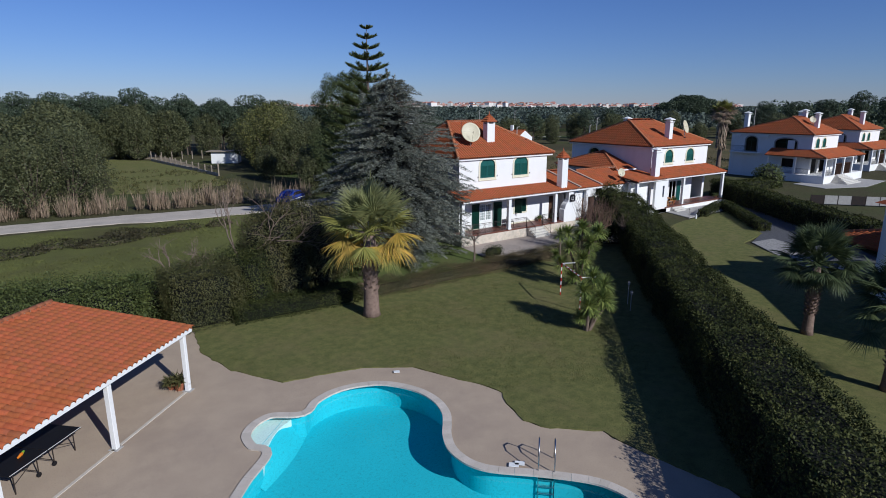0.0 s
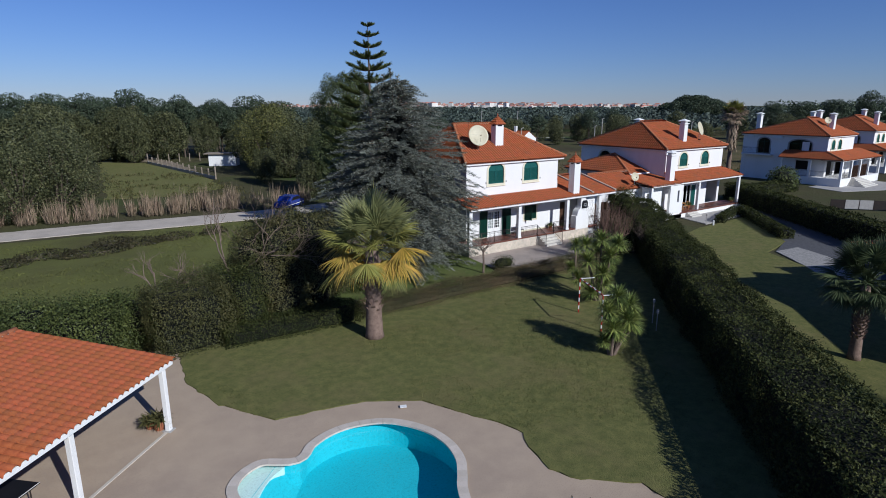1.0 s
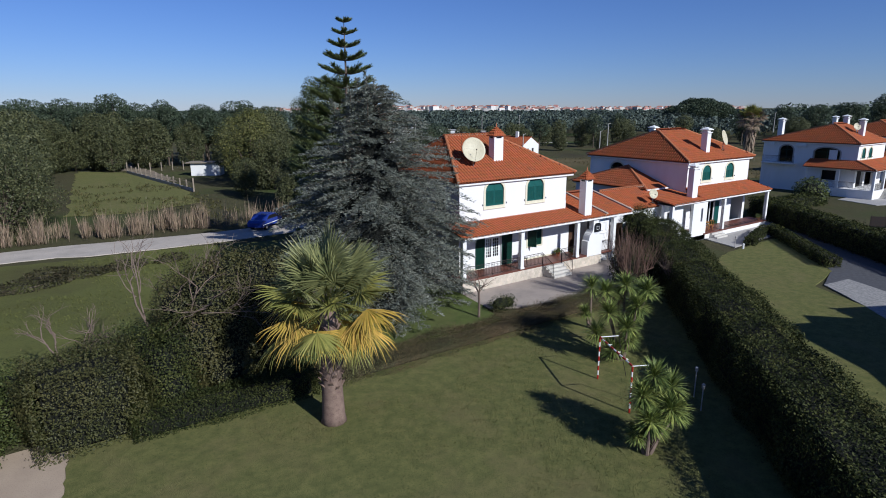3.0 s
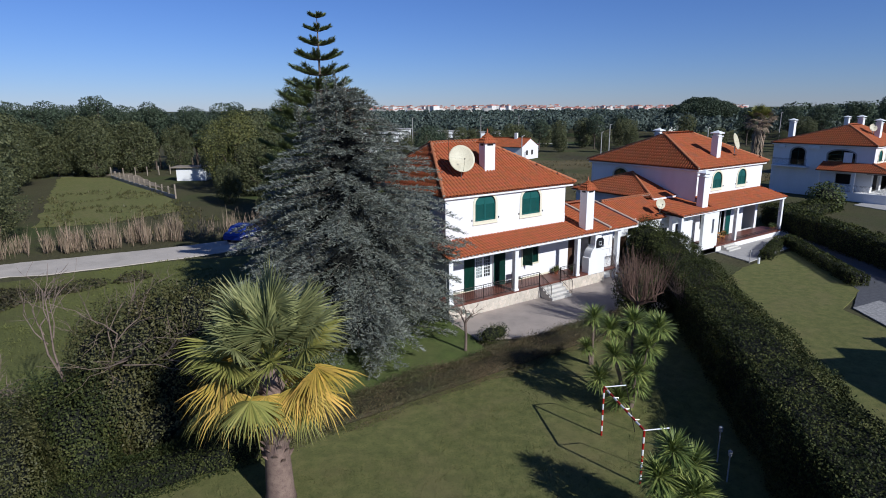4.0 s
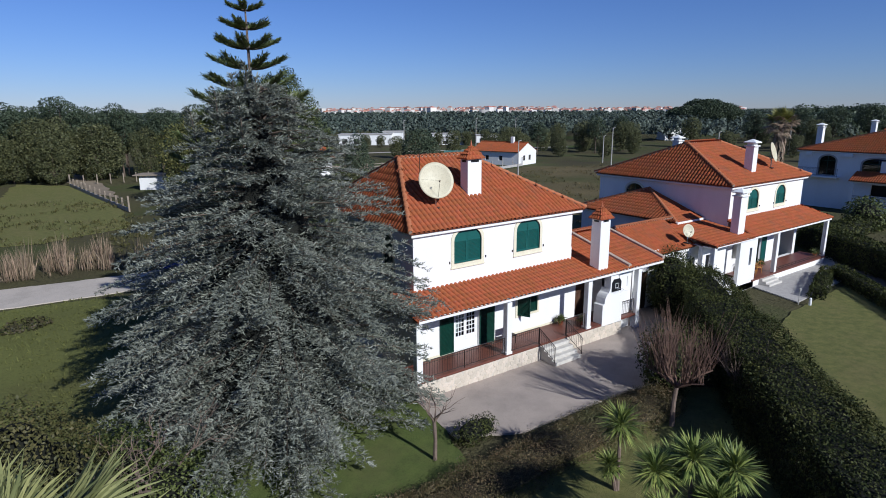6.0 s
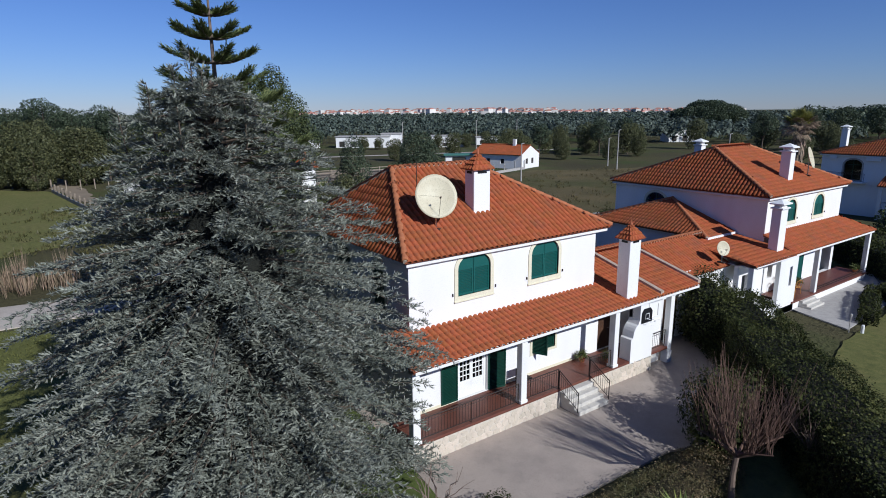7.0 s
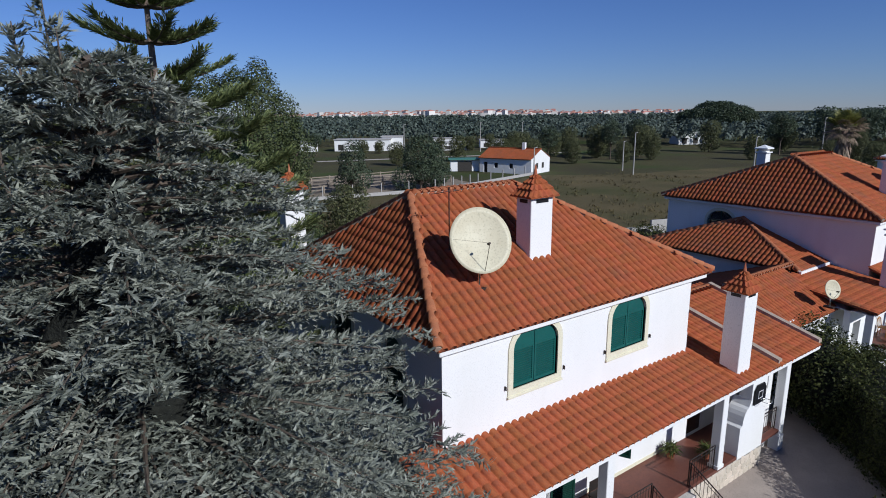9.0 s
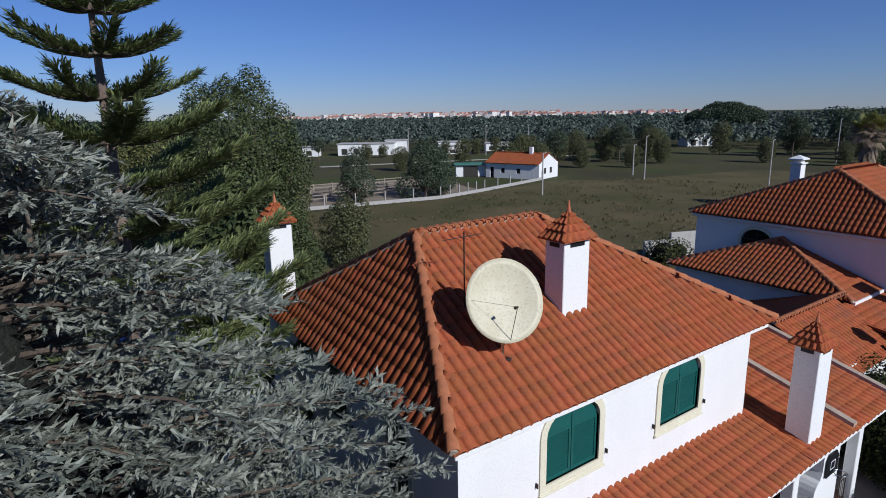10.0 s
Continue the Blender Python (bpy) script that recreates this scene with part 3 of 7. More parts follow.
TILE_V, TILE_F = tile_arrays()
TILE_MESH = np_mesh("tile", TILE_V, TILE_F)
TILE_MESH.materials.append(TILE_ONE)
CAP = MB()
n_c = 7
for v, r in ((0.0, 0.125), (0.44, 0.10)):
    for i in range(n_c):
        a = math.pi * i / (n_c - 1)
        CAP.v.append((math.cos(a) * r, v, math.sin(a) * r * 0.9))
for i in range(n_c):
    a = math.pi * i / (n_c - 1)
    CAP.v.append((math.cos(a) * 0.098, 0.0, math.sin(a) * 0.088))
CAP.f += [(i + 1, i, n_c + i, n_c + i + 1) for i in range(n_c - 1)] + [(i, i + 1, 2 * n_c + i + 1, 2 * n_c + i) for i in range(n_c - 1)]
CAP_MESH = CAP.mesh("ridge_tile", True)
CAP_MESH.materials.append(RIDGE)


def inside(poly, u, v):
    hit = False
    for i in range(len(poly)):
        (a, b), (c, d) = poly[i - 1], poly[i]
        if (b > v) != (d > v) and u < (c - a) * (v - b) / (d - b) + a:
            hit = not hit
    return hit


def roof_face(roof, corners, singles=0, near=None, tiles=True):
    """A tiled slope. corners: eave start, eave end, then on round, in the roof's space; the eave runs level. The tiles nearest to near are objects."""
    c = [Vector(p) for p in corners]
    o, u = c[0], (c[1] - c[0]).normalized()
    nrm = (c[1] - c[0]).cross(c[-1] - c[0]).normalized()
    v = nrm.cross(u)
    poly = [((p - o).dot(u), (p - o).dot(v)) for p in c]
    bed = MB()
    n = len(c)
    bed.add([p - nrm * 0.045 for p in c] + [p - nrm * 0.12 for p in c], [tuple(range(n)), tuple(range(2 * n - 1, n - 1, -1))] + [(i, i + n, (i + 1) % n + n, (i + 1) % n) for i in range(n)])
    part("slope", bed, TILE_BED, roof)
    if not tiles:
        return
    rot = Matrix((u, v, nrm)).transposed()
    spots = []
    u0, u1, v1 = min(p[0] for p in poly), max(p[0] for p in poly), max(p[1] for p in poly)
    nu = round((u1 - u0) / TW)
    for j in range(int(v1 / TL) + 1):
        for i in range(nu):
            uu, vv = u0 + i * TW, j * TL - 0.05
            if inside(poly, uu + TW / 2, min(max(vv + TL * 0.5, 0.02), v1 - 0.02)):
                spots.append(o + u * (uu + rng.normal() * 0.004) + v * (vv + rng.normal() * 0.006) + nrm * (rng.random() * 0.006))
    if singles and near is not None:
        spots.sort(key=lambda p: (p - Vector(near)).length)
    for p in spots[:singles]:
        ob = new("tile", TILE_MESH)
        ob.parent = roof
        ob.matrix_basis = Matrix.Translation(p) @ rot.to_4x4()
    rest = spots[singles:]
    if rest:
        R3 = np.array(rot)
        tv = TILE_V @ R3.T
        vs = (np.array([tuple(p) for p in rest])[:, None, :] + tv[None]).reshape(-1, 3)
        fs = (np.arange(len(rest))[:, None, None] * len(TILE_V) + TILE_F[None]).reshape(-1, 4)
        tagged(part("tile_field", np_mesh("tile_field", vs, fs), TILE, roof), kind="stuff")


def ridge_run(roof, a, b, lift=0.03):
    a, b = Vector(a), Vector(b)
    d = (b - a).normalized()
    s = d.cross(Vector((0, 0, 1))).normalized()
    rot = Matrix((s, d, s.cross(d))).transposed().to_4x4()
    n = max(1, round((b - a).length / 0.38))
    for i in range(n):
        ob = new("ridge_tile", CAP_MESH)
        ob.parent = roof
        ob.matrix_basis = Matrix.Translation(a.lerp(b, i / n) + Vector((0, 0, lift + rng.random() * 0.012))) @ rot
    part("mortar_bed", MB().tube([a + Vector((0, 0, lift - 0.02)), b + Vector((0, 0, lift - 0.02))], 0.085, 8), MORTAR, roof)


def hip_roof(house, x0, x1, y0, y1, ze, rx0, rx1, ry, zr, singles=0, near=None, label=""):
    roof = part("roof", MB().box(x0 + 0.12, x1 - 0.12, y0 + 0.12, y1 - 0.12, ze - 0.26, ze - 0.12, 0.02), WHITE, house, label or "hipped roof of orange clay tiles with a white eave board")
    A, B, C, E = (x0, y0, ze), (x1, y0, ze), (x1, y1, ze), (x0, y1, ze)
    P, Q = (rx0, ry, zr), (rx1, ry, zr)
    roof_face(roof, [A, B, Q, P], singles * 2 // 3, near)
    roof_face(roof, [E, A, P], singles - singles * 2 // 3, near)
    roof_face(roof, [C, E, P, Q])
    roof_face(roof, [B, C, Q])
    for a, b in ((A, P), (B, Q), (C, Q), (E, P)):
        ridge_run(roof, a, b)
    ridge_run(roof, P, Q)
    return roof


def wall_panel(m, length, height, thick, openings=()):
    """A wall along local x, front at y = 0, going back to y = thick, with openings (x0, x1, z0, z1, rise) cut through; rise: an arch's height in z1."""
    def ring(x0, x1, z0, z1, rise):
        if rise:
            cx, hw = (x0 + x1) / 2, (x1 - x0) / 2
            arc = [(cx + hw * math.cos(t), z1 - rise + rise * math.sin(t)) for t in [math.pi * q / 12 for q in range(13)]]
            return [(x0, z0), (x1, z0)] + arc
        return [(x0, z0), (x1, z0), (x1, z1), (x0, z1)]
    rings = [[(0, 0), (length, 0), (length, height), (0, height)]] + [ring(*o) for o in openings]
    flat = [p for r in rings for p in r]
    tris = geometry.tessellate_polygon([[Vector((x, z, 0)) for x, z in r] for r in rings])
    mb = MB()
    n = len(flat)
    vs = [(x, 0, z) for x, z in flat] + [(x, thick, z) for x, z in flat]
    fs = []
    for t in tris:
        a, b, c = (Vector(flat[i]) for i in t)
        t = t if (b - a).cross(c - a) > 0 else t[::-1]
        fs += [t, tuple(i + n for i in t[::-1])]
    o = 0
    for q, r in enumerate(rings):
        for i in range(len(r)):
            a, b = o + i, o + (i + 1) % len(r)
            fs.append((a, a + n, b + n, b) if q == 0 else (b, b + n, a + n, a))
        o += len(r)
    mb.add(vs, fs, m)
    return mb


def arch_pts(w, h, rise, n=12):
    return [(-w / 2, 0), (w / 2, 0)] + [(w / 2 * math.cos(t), h - rise + rise * math.sin(t)) for t in [math.pi * q / n for q in range(n + 1)]]


def ring_mesh(w, h, rise, band, y0, y1, m):
    """A trim band round an arched opening."""
    a, b = arch_pts(w, h, rise), arch_pts(w + 2 * band, h + 2 * band, rise + band if rise else 0)
    if not rise:
        a, b = [(-w / 2, 0), (w / 2, 0), (w / 2, h), (-w / 2, h)], [(-w / 2 - band, 0), (w / 2 + band, 0), (w / 2 + band, h + band), (-w / 2 - band, h + band)]
    else:
        b = [(x, z - band) for x, z in b]
    if not rise:
        b = [(x, z - band if z == 0 else z) for x, z in b]
    n = len(a)
    mb = MB()
    vs = [(x, y0, z) for x, z in a] + [(x, y0, z) for x, z in b] + [(x, y1, z) for x, z in a] + [(x, y1, z) for x, z in b]
    fs = []
    for i in range(n):
        j = (i + 1) % n
        fs += [(i, n + i, n + j, j), (n + i, 3 * n + i, 3 * n + j, n + j), (i, j, 2 * n + j, 2 * n + i)]
    return mb.add(vs, fs, m)


def shutter_mesh(w, h, m, slats=True, arch=0.0, side=0):
    """A louvred shutter leaf from x = 0 to w; with arch, its top follows a quarter arch that is highest at the side given."""
    mb = MB()
    hs = h - arch if arch else h
    o, i_ = [(0, 0), (w, 0), (w, hs), (0, hs)], [(0.06, 0.08), (w - 0.06, 0.08), (w - 0.06, hs - 0.07), (0.06, hs - 0.07)]
    ring8 = o + i_
    vs = [(x, 0.0, z) for x, z in ring8] + [(x, 0.035, z) for x, z in ring8]
    fs = []
    for q in range(4):
        r_ = (q + 1) % 4
        fs += [(q, r_, 4 + r_, 4 + q), (8 + r_, 8 + q, 12 + q, 12 + r_), (q, 8 + q, 8 + r_, r_), (4 + q, 4 + r_, 12 + r_, 12 + q)]
    mb.add(vs, fs, m)
    n = max(3, int((hs - 0.15) / 0.06)) if slats else 1
    zig, zf = [], []
    for q in range(n + 1):
        z = 0.08 + (hs - 0.15) * q / n
        zig += [(0.06, 0.004, z), (w - 0.06, 0.004, z), (0.06, 0.030, z + 0.006), (w - 0.06, 0.030, z + 0.006)]
    for q in range(n):
        k4 = q * 4
        zf += [(k4, k4 + 1, k4 + 3, k4 + 2), (k4 + 2, k4 + 3, k4 + 5, k4 + 4)]
    mb.add(zig, zf, m)
    if arch:
        top = [(w * (1 - math.cos(t)) if side else w * math.cos(t), hs + arch * math.sin(t)) for t in [math.pi / 2 * q / 8 for q in range(9)]]
        base = (w, hs) if side else (0, hs)
        pts = [base] + top
        if side:
            pts = pts[::-1]
        n = len(pts)
        mb.add([(x, 0.006, z) for x, z in pts] + [(x, 0.03, z) for x, z in pts], [tuple(range(n)), tuple(range(2 * n - 1, n - 1, -1))], m)
    return mb


def arched_window(house, m, w, h, rise, shut=True, paint=None, trim=None, dark=False):
    """m: places the middle of the sill line on the wall's face (local x along the wall, y into it)."""
    win = part("window", ring_mesh(w, h, rise, 0.17, -0.035, 0.06, m), trim or CREAM, house, "arched window with a cream surround and green shutters" if shut else "arched window with a dark pane")
    part("window_sill", MB().box(-w / 2 - 0.19, w / 2 + 0.19, -0.07, 0.04, -0.23, -0.165, 0.01, m), trim or CREAM, win)
    if shut:
        for side in (0, 1):
            mm = m @ Matrix.Translation((0.01 if not side else -w / 2 + 0.0, 0.05, 0.0))
            part("shutter", shutter_mesh(w / 2 - 0.01, h, mm, True, rise, side), paint or GREEN, win)
        for sx in (-1, 1):
            part("shutter_catch", MB().box(sx * (w / 2 + 0.26) - 0.012, sx * (w / 2 + 0.26) + 0.012, -0.07, 0.0, 0.05, 0.16, 0.004, m), IRON, win)
    else:
        a = arch_pts(w, h, rise)
        n = len(a)
        part("pane", MB().add([(x, 0.09, z) for x, z in a] + [(x, 0.10, z) for x, z in a], [tuple(range(n)), tuple(range(2 * n - 1, n - 1, -1))], m), GLASS, win)
        part("window_frame", MB().box(-0.03, 0.03, 0.06, 0.10, 0, h, 0.006, m).box(-w / 2, w / 2, 0.06, 0.098, h - rise - 0.03, h - rise + 0.03, 0.006, m), DARKGREEN, win)
    part("room", MB().add([(-w / 2 - 0.05, 0.29, -0.05), (w / 2 + 0.05, 0.29, -0.05), (w / 2 + 0.05, 0.29, h + 0.05), (-w / 2 - 0.05, 0.29, h + 0.05), (-w / 2 - 0.05, 0.32, -0.05), (w / 2 + 0.05, 0.32, -0.05), (w / 2 + 0.05, 0.32, h + 0.05), (-w / 2 - 0.05, 0.32, h + 0.05)], [(0, 1, 2, 3), (7, 6, 5, 4)], m), ROOM, win)
    return win


def chimney(house, x, y, z0, z1, w=0.72, d=0.55, tiled=True):
    """A rendered stack with vents and a small tiled hat, or a stepped white cap."""
    ch = part("chimney", MB().box(x - w / 2, x + w / 2, y - d / 2, y + d / 2, z0, z1, 0.015), WHITE, house, "white rendered chimney with a pointed clay-tile hat" if tiled else "white rendered chimney with a stepped white cap")
    if tiled:
        for sx, sy, ww, dd in ((0, -1, w * 0.55, 0.02), (-1, 0, 0.02, d * 0.5)):
            part("vent", MB().box(x + sx * (w / 2 + 0.004) - ww / 2, x + sx * (w / 2 + 0.004) + ww / 2, y + sy * (d / 2 + 0.004) - dd / 2, y + sy * (d / 2 + 0.004) + dd / 2, z1 - 0.13, z1 - 0.03), BLACK, ch)
        hw, hd, hz = w / 2 + 0.13, d / 2 + 0.13, 0.62
        hat = MB()
        base = [(-hw, -hd), (hw, -hd), (hw, hd), (-hw, hd)]
        for q in range(4):
            a, b = Vector((*base[q], 0)), Vector((*base[(q + 1) % 4], 0))
            rows = 4
            for r in range(rows):
                f0, f1 = r / rows, (r + 1.12) / rows
                n = max(1, 5 - r)
                for i in range(n):
                    p0, p1 = a.lerp(b, i / n), a.lerp(b, (i + 1) / n)
                    e = 0.030
                    def at(p, f, up):
                        g = min(f, 1) ** 0.85
                        return Vector((x + p.x * (1 - min(f, 1)), y + p.y * (1 - min(f, 1)), z1 + 0.02 + hz * g + up))
                    mid = p0.lerp(p1, 0.5)
                    out = Vector((mid.x, mid.y, 0)).normalized() * 0.035
                    vs = [at(p0, f0, e), at(mid, f0, e + 0.045) + out, at(p1, f0, e), at(p1, f1, 0), at(mid, f1, 0.03), at(p0, f1, 0), at(p0, f0, 0), at(p1, f0, 0)]
                    hat.add(vs, [(0, 1, 4, 5), (1, 2, 3, 4), (6, 7, 2, 1, 0)])
        tagged(part("hat", hat, TILE, ch, "pointed hat of small clay tiles"), kind="stuff")
        part("finial", MB().tube([(x, y, z1 + hz), (x, y, z1 + hz + 0.1), (x, y, z1 + hz + 0.3)], [0.06, 0.045, 0.008], 8), RIDGE, ch)
    else:
        for q, (e, za, zb) in enumerate(((0.09, 0.0, 0.08), (-0.06, 0.08, 0.26), (0.14, 0.26, 0.34))):
            part("cap_course", MB().box(x - w / 2 - e, x + w / 2 + e, y - d / 2 - e, y + d / 2 + e, z1 + za, z1 + zb, 0.012), WHITE, ch)
        a, b = w / 2 + 0.12, d / 2 + 0.12
        part("cap_top", MB().add([(x - a, y - b, z1 + 0.34), (x + a, y - b, z1 + 0.34), (x + a, y + b, z1 + 0.34), (x - a, y + b, z1 + 0.34), (x, y, z1 + 0.55)], [(0, 1, 4), (1, 2, 4), (2, 3, 4), (3, 0, 4), (3, 2, 1, 0)]), WPAINT, ch)
    return ch


def railing(parent, a, b, h=0.85, step=0.13, name="railing", label="low wrought-iron railing"):
    """Iron rail between two points, level or raking, with thin balusters and scrolls."""
    a, b = Vector(a), Vector(b)
    up = Vector((0, 0, 1))
    rail = part(name, MB().tube([a + up * h, b + up * h], 0.02, 6).tube([a + up * 0.1, b + up * 0.1], 0.014, 6).tube([a, a + up * h], 0.02, 6).tube([b, b + up * h], 0.02, 6), IRON, parent, label)
    n = max(2, int((b - a).length / step))
    bars = MB()
    for i in range(1, n):
        p = a.lerp(b, i / n)
        bars.tube([p + up * 0.1, p + up * h], 0.008, 5)
    bars.tube([a + up * (h - 0.12), b + up * (h - 0.12)], 0.01, 5)
    tagged(part("balusterwork", bars, IRON, rail), kind="stuff")
    return rail


ID = Matrix.Identity(4)
WEST = Matrix.Rotation(radians(-90), 4, "Z")   # faces -x: local x runs to -y, local y to +x


def sat_dish(at, r, face, label, mount=0.5):
    """An offset dish on a bracket: the bowl faces along face."""
    d = thing("satellite_dish", at, label, "satellite dish")
    f = Vector(face).normalized()
    rot = f.to_track_quat("Z", "Y").to_matrix().to_4x4()
    bowl = MB()
    n, rings = 40, 7
    for side, off in ((1, 0.0), (-1, -0.025)):
        o = len(bowl.v)
        for q in range(rings + 1):
            rr = r * q / rings
            for k_ in range(n):
                t = 2 * math.pi * k_ / n
                bowl.v.append((rr * math.cos(t) * 0.95, rr * math.sin(t), 0.16 * (q / rings) ** 2 * r + off))
        for q in range(rings):
            for k_ in range(n):
                fc = (o + q * n + k_, o + q * n + (k_ + 1) % n, o + (q + 1) * n + (k_ + 1) % n, o + (q + 1) * n + k_)
                bowl.f.append(fc[::-1] if side < 0 else fc)
    o2 = (rings + 1) * n
    for k_ in range(n):
        a_, b_ = rings * n + k_, rings * n + (k_ + 1) % n
        bowl.f.append((a_, b_, b_ + o2, a_ + o2))
    m = Matrix.Translation((0, 0, mount + r)) @ rot
    bowl.v = [tuple(m @ Vector(p)) for p in bowl.v]
    part("bowl", bowl.mesh("bowl", True), DISH, d, "weathered cream enamel dish")
    c, back = m @ Vector((0, 0, 0)), m @ Vector((0, -r * 0.4, -0.12))
    feed = m @ Vector((0, -r * 0.25, r * 0.85))
    part("feed_arm", MB().tube([m @ Vector((0, -r * 0.95, 0.1 * r)), feed], 0.008, 6).tube([m @ Vector((-r * 0.85, 0.1 * r, 0.1 * r)), feed], 0.003, 4), IRON, d)
    part("receiver", MB().tube([feed, feed + f * -0.12], [0.025, 0.035], 10), IRON, d)
    part("mast", MB().tube([(0, 0, 0), (0, 0, mount * 0.8), back], 0.035, 8), STEEL, d)
    part("foot_plate", MB().box(-0.12, 0.12, -0.2, 0.2, -0.05, 0.02, 0.01), IRON, d)
    return d


# ---- the villa ----
h1 = thing("house", (29.0, 36.7, 0), "white two-storey villa with orange tile roofs and green shutters", "house", "villas")
front_open = [(2.2, 3.8, 5.2, 6.82, 0.55), (6.02, 7.62, 5.2, 6.82, 0.55), (2.2, 3.7, 0.85, 3.05, 0), (6.2, 7.6, 1.85, 3.05, 0)]
part("front_wall", wall_panel(ID, 10.0, 6.95, 0.3, front_open), WHITE, h1)
part("side_wall", wall_panel(Matrix.Translation((0, 9.0, 0)) @ WEST, 8.7, 6.95, 0.3, [(3.3, 4.5, 5.2, 6.7, 0.5), (6.4, 7.3, 4.6, 6.5, 0.4)]), WHITE, h1)
part("back_wall", MB().box(0.3, 10.0, 8.7, 9.0, 0, 6.95), WHITE, h1)
part("end_wall", MB().box(9.7, 10.0, 0.3, 8.7, 0, 6.95), WHITE, h1)
part("upper_floor", MB().box(0.3, 9.7, 0.3, 8.7, 3.3, 3.5), ROOM, h1)
hip_roof(h1, -0.3, 10.7, -0.3, 9.3, 7.0, 2.1, 6.2, 4.5, 9.75, 300, (0.5, 0.0, 7.2))
for cx in (3.0, 6.82):
    arched_window(h1, Matrix.Translation((cx, 0, 5.2)), 1.6, 1.62, 0.55)
arched_window(h1, Matrix.Translation((0, 9.0, 0)) @ WEST @ Matrix.Translation((3.9, 0, 5.2)), 1.2, 1.5, 0.5, paint=DARKGREEN)
arched_window(h1, Matrix.Translation((0, 9.0, 0)) @ WEST @ Matrix.Translation((6.85, 0, 4.6)), 0.9, 1.9, 0.4, paint=DARKGREEN)
# porch roof and wing roof: one slope
SL = 0.256


def pz(y):
    return 3.75 + SL * (y + 1.95)


porch_roof = part("porch_roof", MB().box(-1.0, 15.6, -1.93, -1.83, 3.55, 3.72, 0.01), WHITE, h1, "lean-to roof of orange clay tiles over the porch")
roof_face(porch_roof, [(-1.1, -1.95, 3.75), (10.0, -1.95, 3.75), (10.0, 0.0, pz(0)), (-1.1, 0.0, pz(0))], 300, (5, -1.95, 3.75))
wing_roof = part("wing_roof", MB().box(10.0, 15.4, 2.4, 2.7, 3.3, pz(2.5) - 0.15), WHITE, h1, "low tiled roof of the single-storey wing")
roof_face(wing_roof, [(10.0, -1.95, 3.75), (15.6, -1.95, 3.75), (15.6, 2.5, pz(2.5)), (10.0, 2.5, pz(2.5))])
roof_face(wing_roof, [(15.6, 7.0, 3.75), (10.0, 7.0, 3.75), (10.0, 2.5, pz(2.5)), (15.6, 2.5, pz(2.5))])
ridge_run(wing_roof, (10.0, 2.5, pz(2.5)), (15.6, 2.5, pz(2.5)))
for xx in (12.6, 15.6):
    part("party_coping", MB().add([(xx - 0.13, -1.9, 3.78), (xx + 0.13, -1.9, 3.78), (xx + 0.13, 2.5, pz(2.5) + 0.03), (xx - 0.13, 2.5, pz(2.5) + 0.03), (xx - 0.11, -1.9, 3.92), (xx + 0.11, -1.9, 3.92), (xx + 0.11, 2.5, pz(2.5) + 0.17), (xx - 0.11, 2.5, pz(2.5) + 0.17)],
         [(4, 5, 6, 7), (0, 1, 5, 4), (1, 2, 6, 5), (3, 0, 4, 7)]), MORTAR, wing_roof)
part("flashing", MB().box(10.0, 10.06, 0.02, 2.5, pz(0) + 0.1, pz(2.5) + 0.02), WHITE, h1)
# porch
part("porch_floor", MB().box(-1.0, 13.95, -1.70, 0.0, 0.74, 0.85, 0.01), FLOOR_TILE, h1, "glossy dark red tiled porch floor")
part("skirting", MB().box(0.0, 2.1, -0.02, 0.0, 0.85, 0.97).box(3.8, 9.6, -0.02, 0.0, 0.85, 0.97), CREAM, h1)
plinth = part("plinth", MB().box(-1.0, 6.2, -1.72, -0.2, 0, 0.74, 0.01).box(8.1, 12.4, -1.72, -0.2, 0, 0.74, 0.01).box(6.2, 8.1, -1.5, -0.2, 0, 0.74), STONE_BED, h1, "base clad in irregular pale stones")
STONES = []
for q in range(6):
    mb = MB()
    n_s = 6 + q % 3
    pts = [((0.13 + 0.05 * rng.random()) * math.cos(2 * math.pi * k_ / n_s), (0.10 + 0.04 * rng.random()) * math.sin(2 * math.pi * k_ / n_s)) for k_ in range(n_s)]
    vs = [(x * 1.15, 0.0, z * 1.1) for x, z in pts] + [(x * 1.06, -0.014, z * 1.0) for x, z in pts]
    STONES.append(mb.add(vs, [tuple(range(n_s, 2 * n_s))] + [(i, (i + 1) % n_s, n_s + (i + 1) % n_s, n_s + i) for i in range(n_s)]).mesh("stone"))
    STONES[-1].materials.append(STONE)
cols = [(-1.0 + 0.30 * i) for i in range(45)]
for i, xx in enumerate(cols):
    for j in range(3):
        px = xx + 0.15 * (j % 2) + rng.normal() * 0.02 + 0.12
        if 6.05 < px < 8.25 or px > 12.2 or px < -0.9:
            continue
        ob = new("stone", STONES[(i * 5 + j * 3) % 6])
        ob.parent = plinth
        ob.matrix_basis = Matrix.Translation((px, -1.72, 0.13 + 0.23 * j)) @ Matrix.Rotation(rng.random() * 6, 4, "Y")
for px in (-0.85, 4.15, 9.7, 13.8):
    post = part("porch_post", MB().box(px - 0.15, px + 0.15, -1.72, -1.42, 0.0 if px > 13 else 0.85, 3.62, 0.015), WHITE, h1, "square white porch post")
    part("post_base", MB().box(px - 0.18, px + 0.18, -1.75, -1.39, 0.855 if px < 13 else 0.02, 0.98 if px < 13 else 0.6, 0.01), WHITE, post)
part("porch_beam", MB().box(-1.0, 15.5, -1.66, -1.44, 3.48, 3.62, 0.01), WHITE, h1)
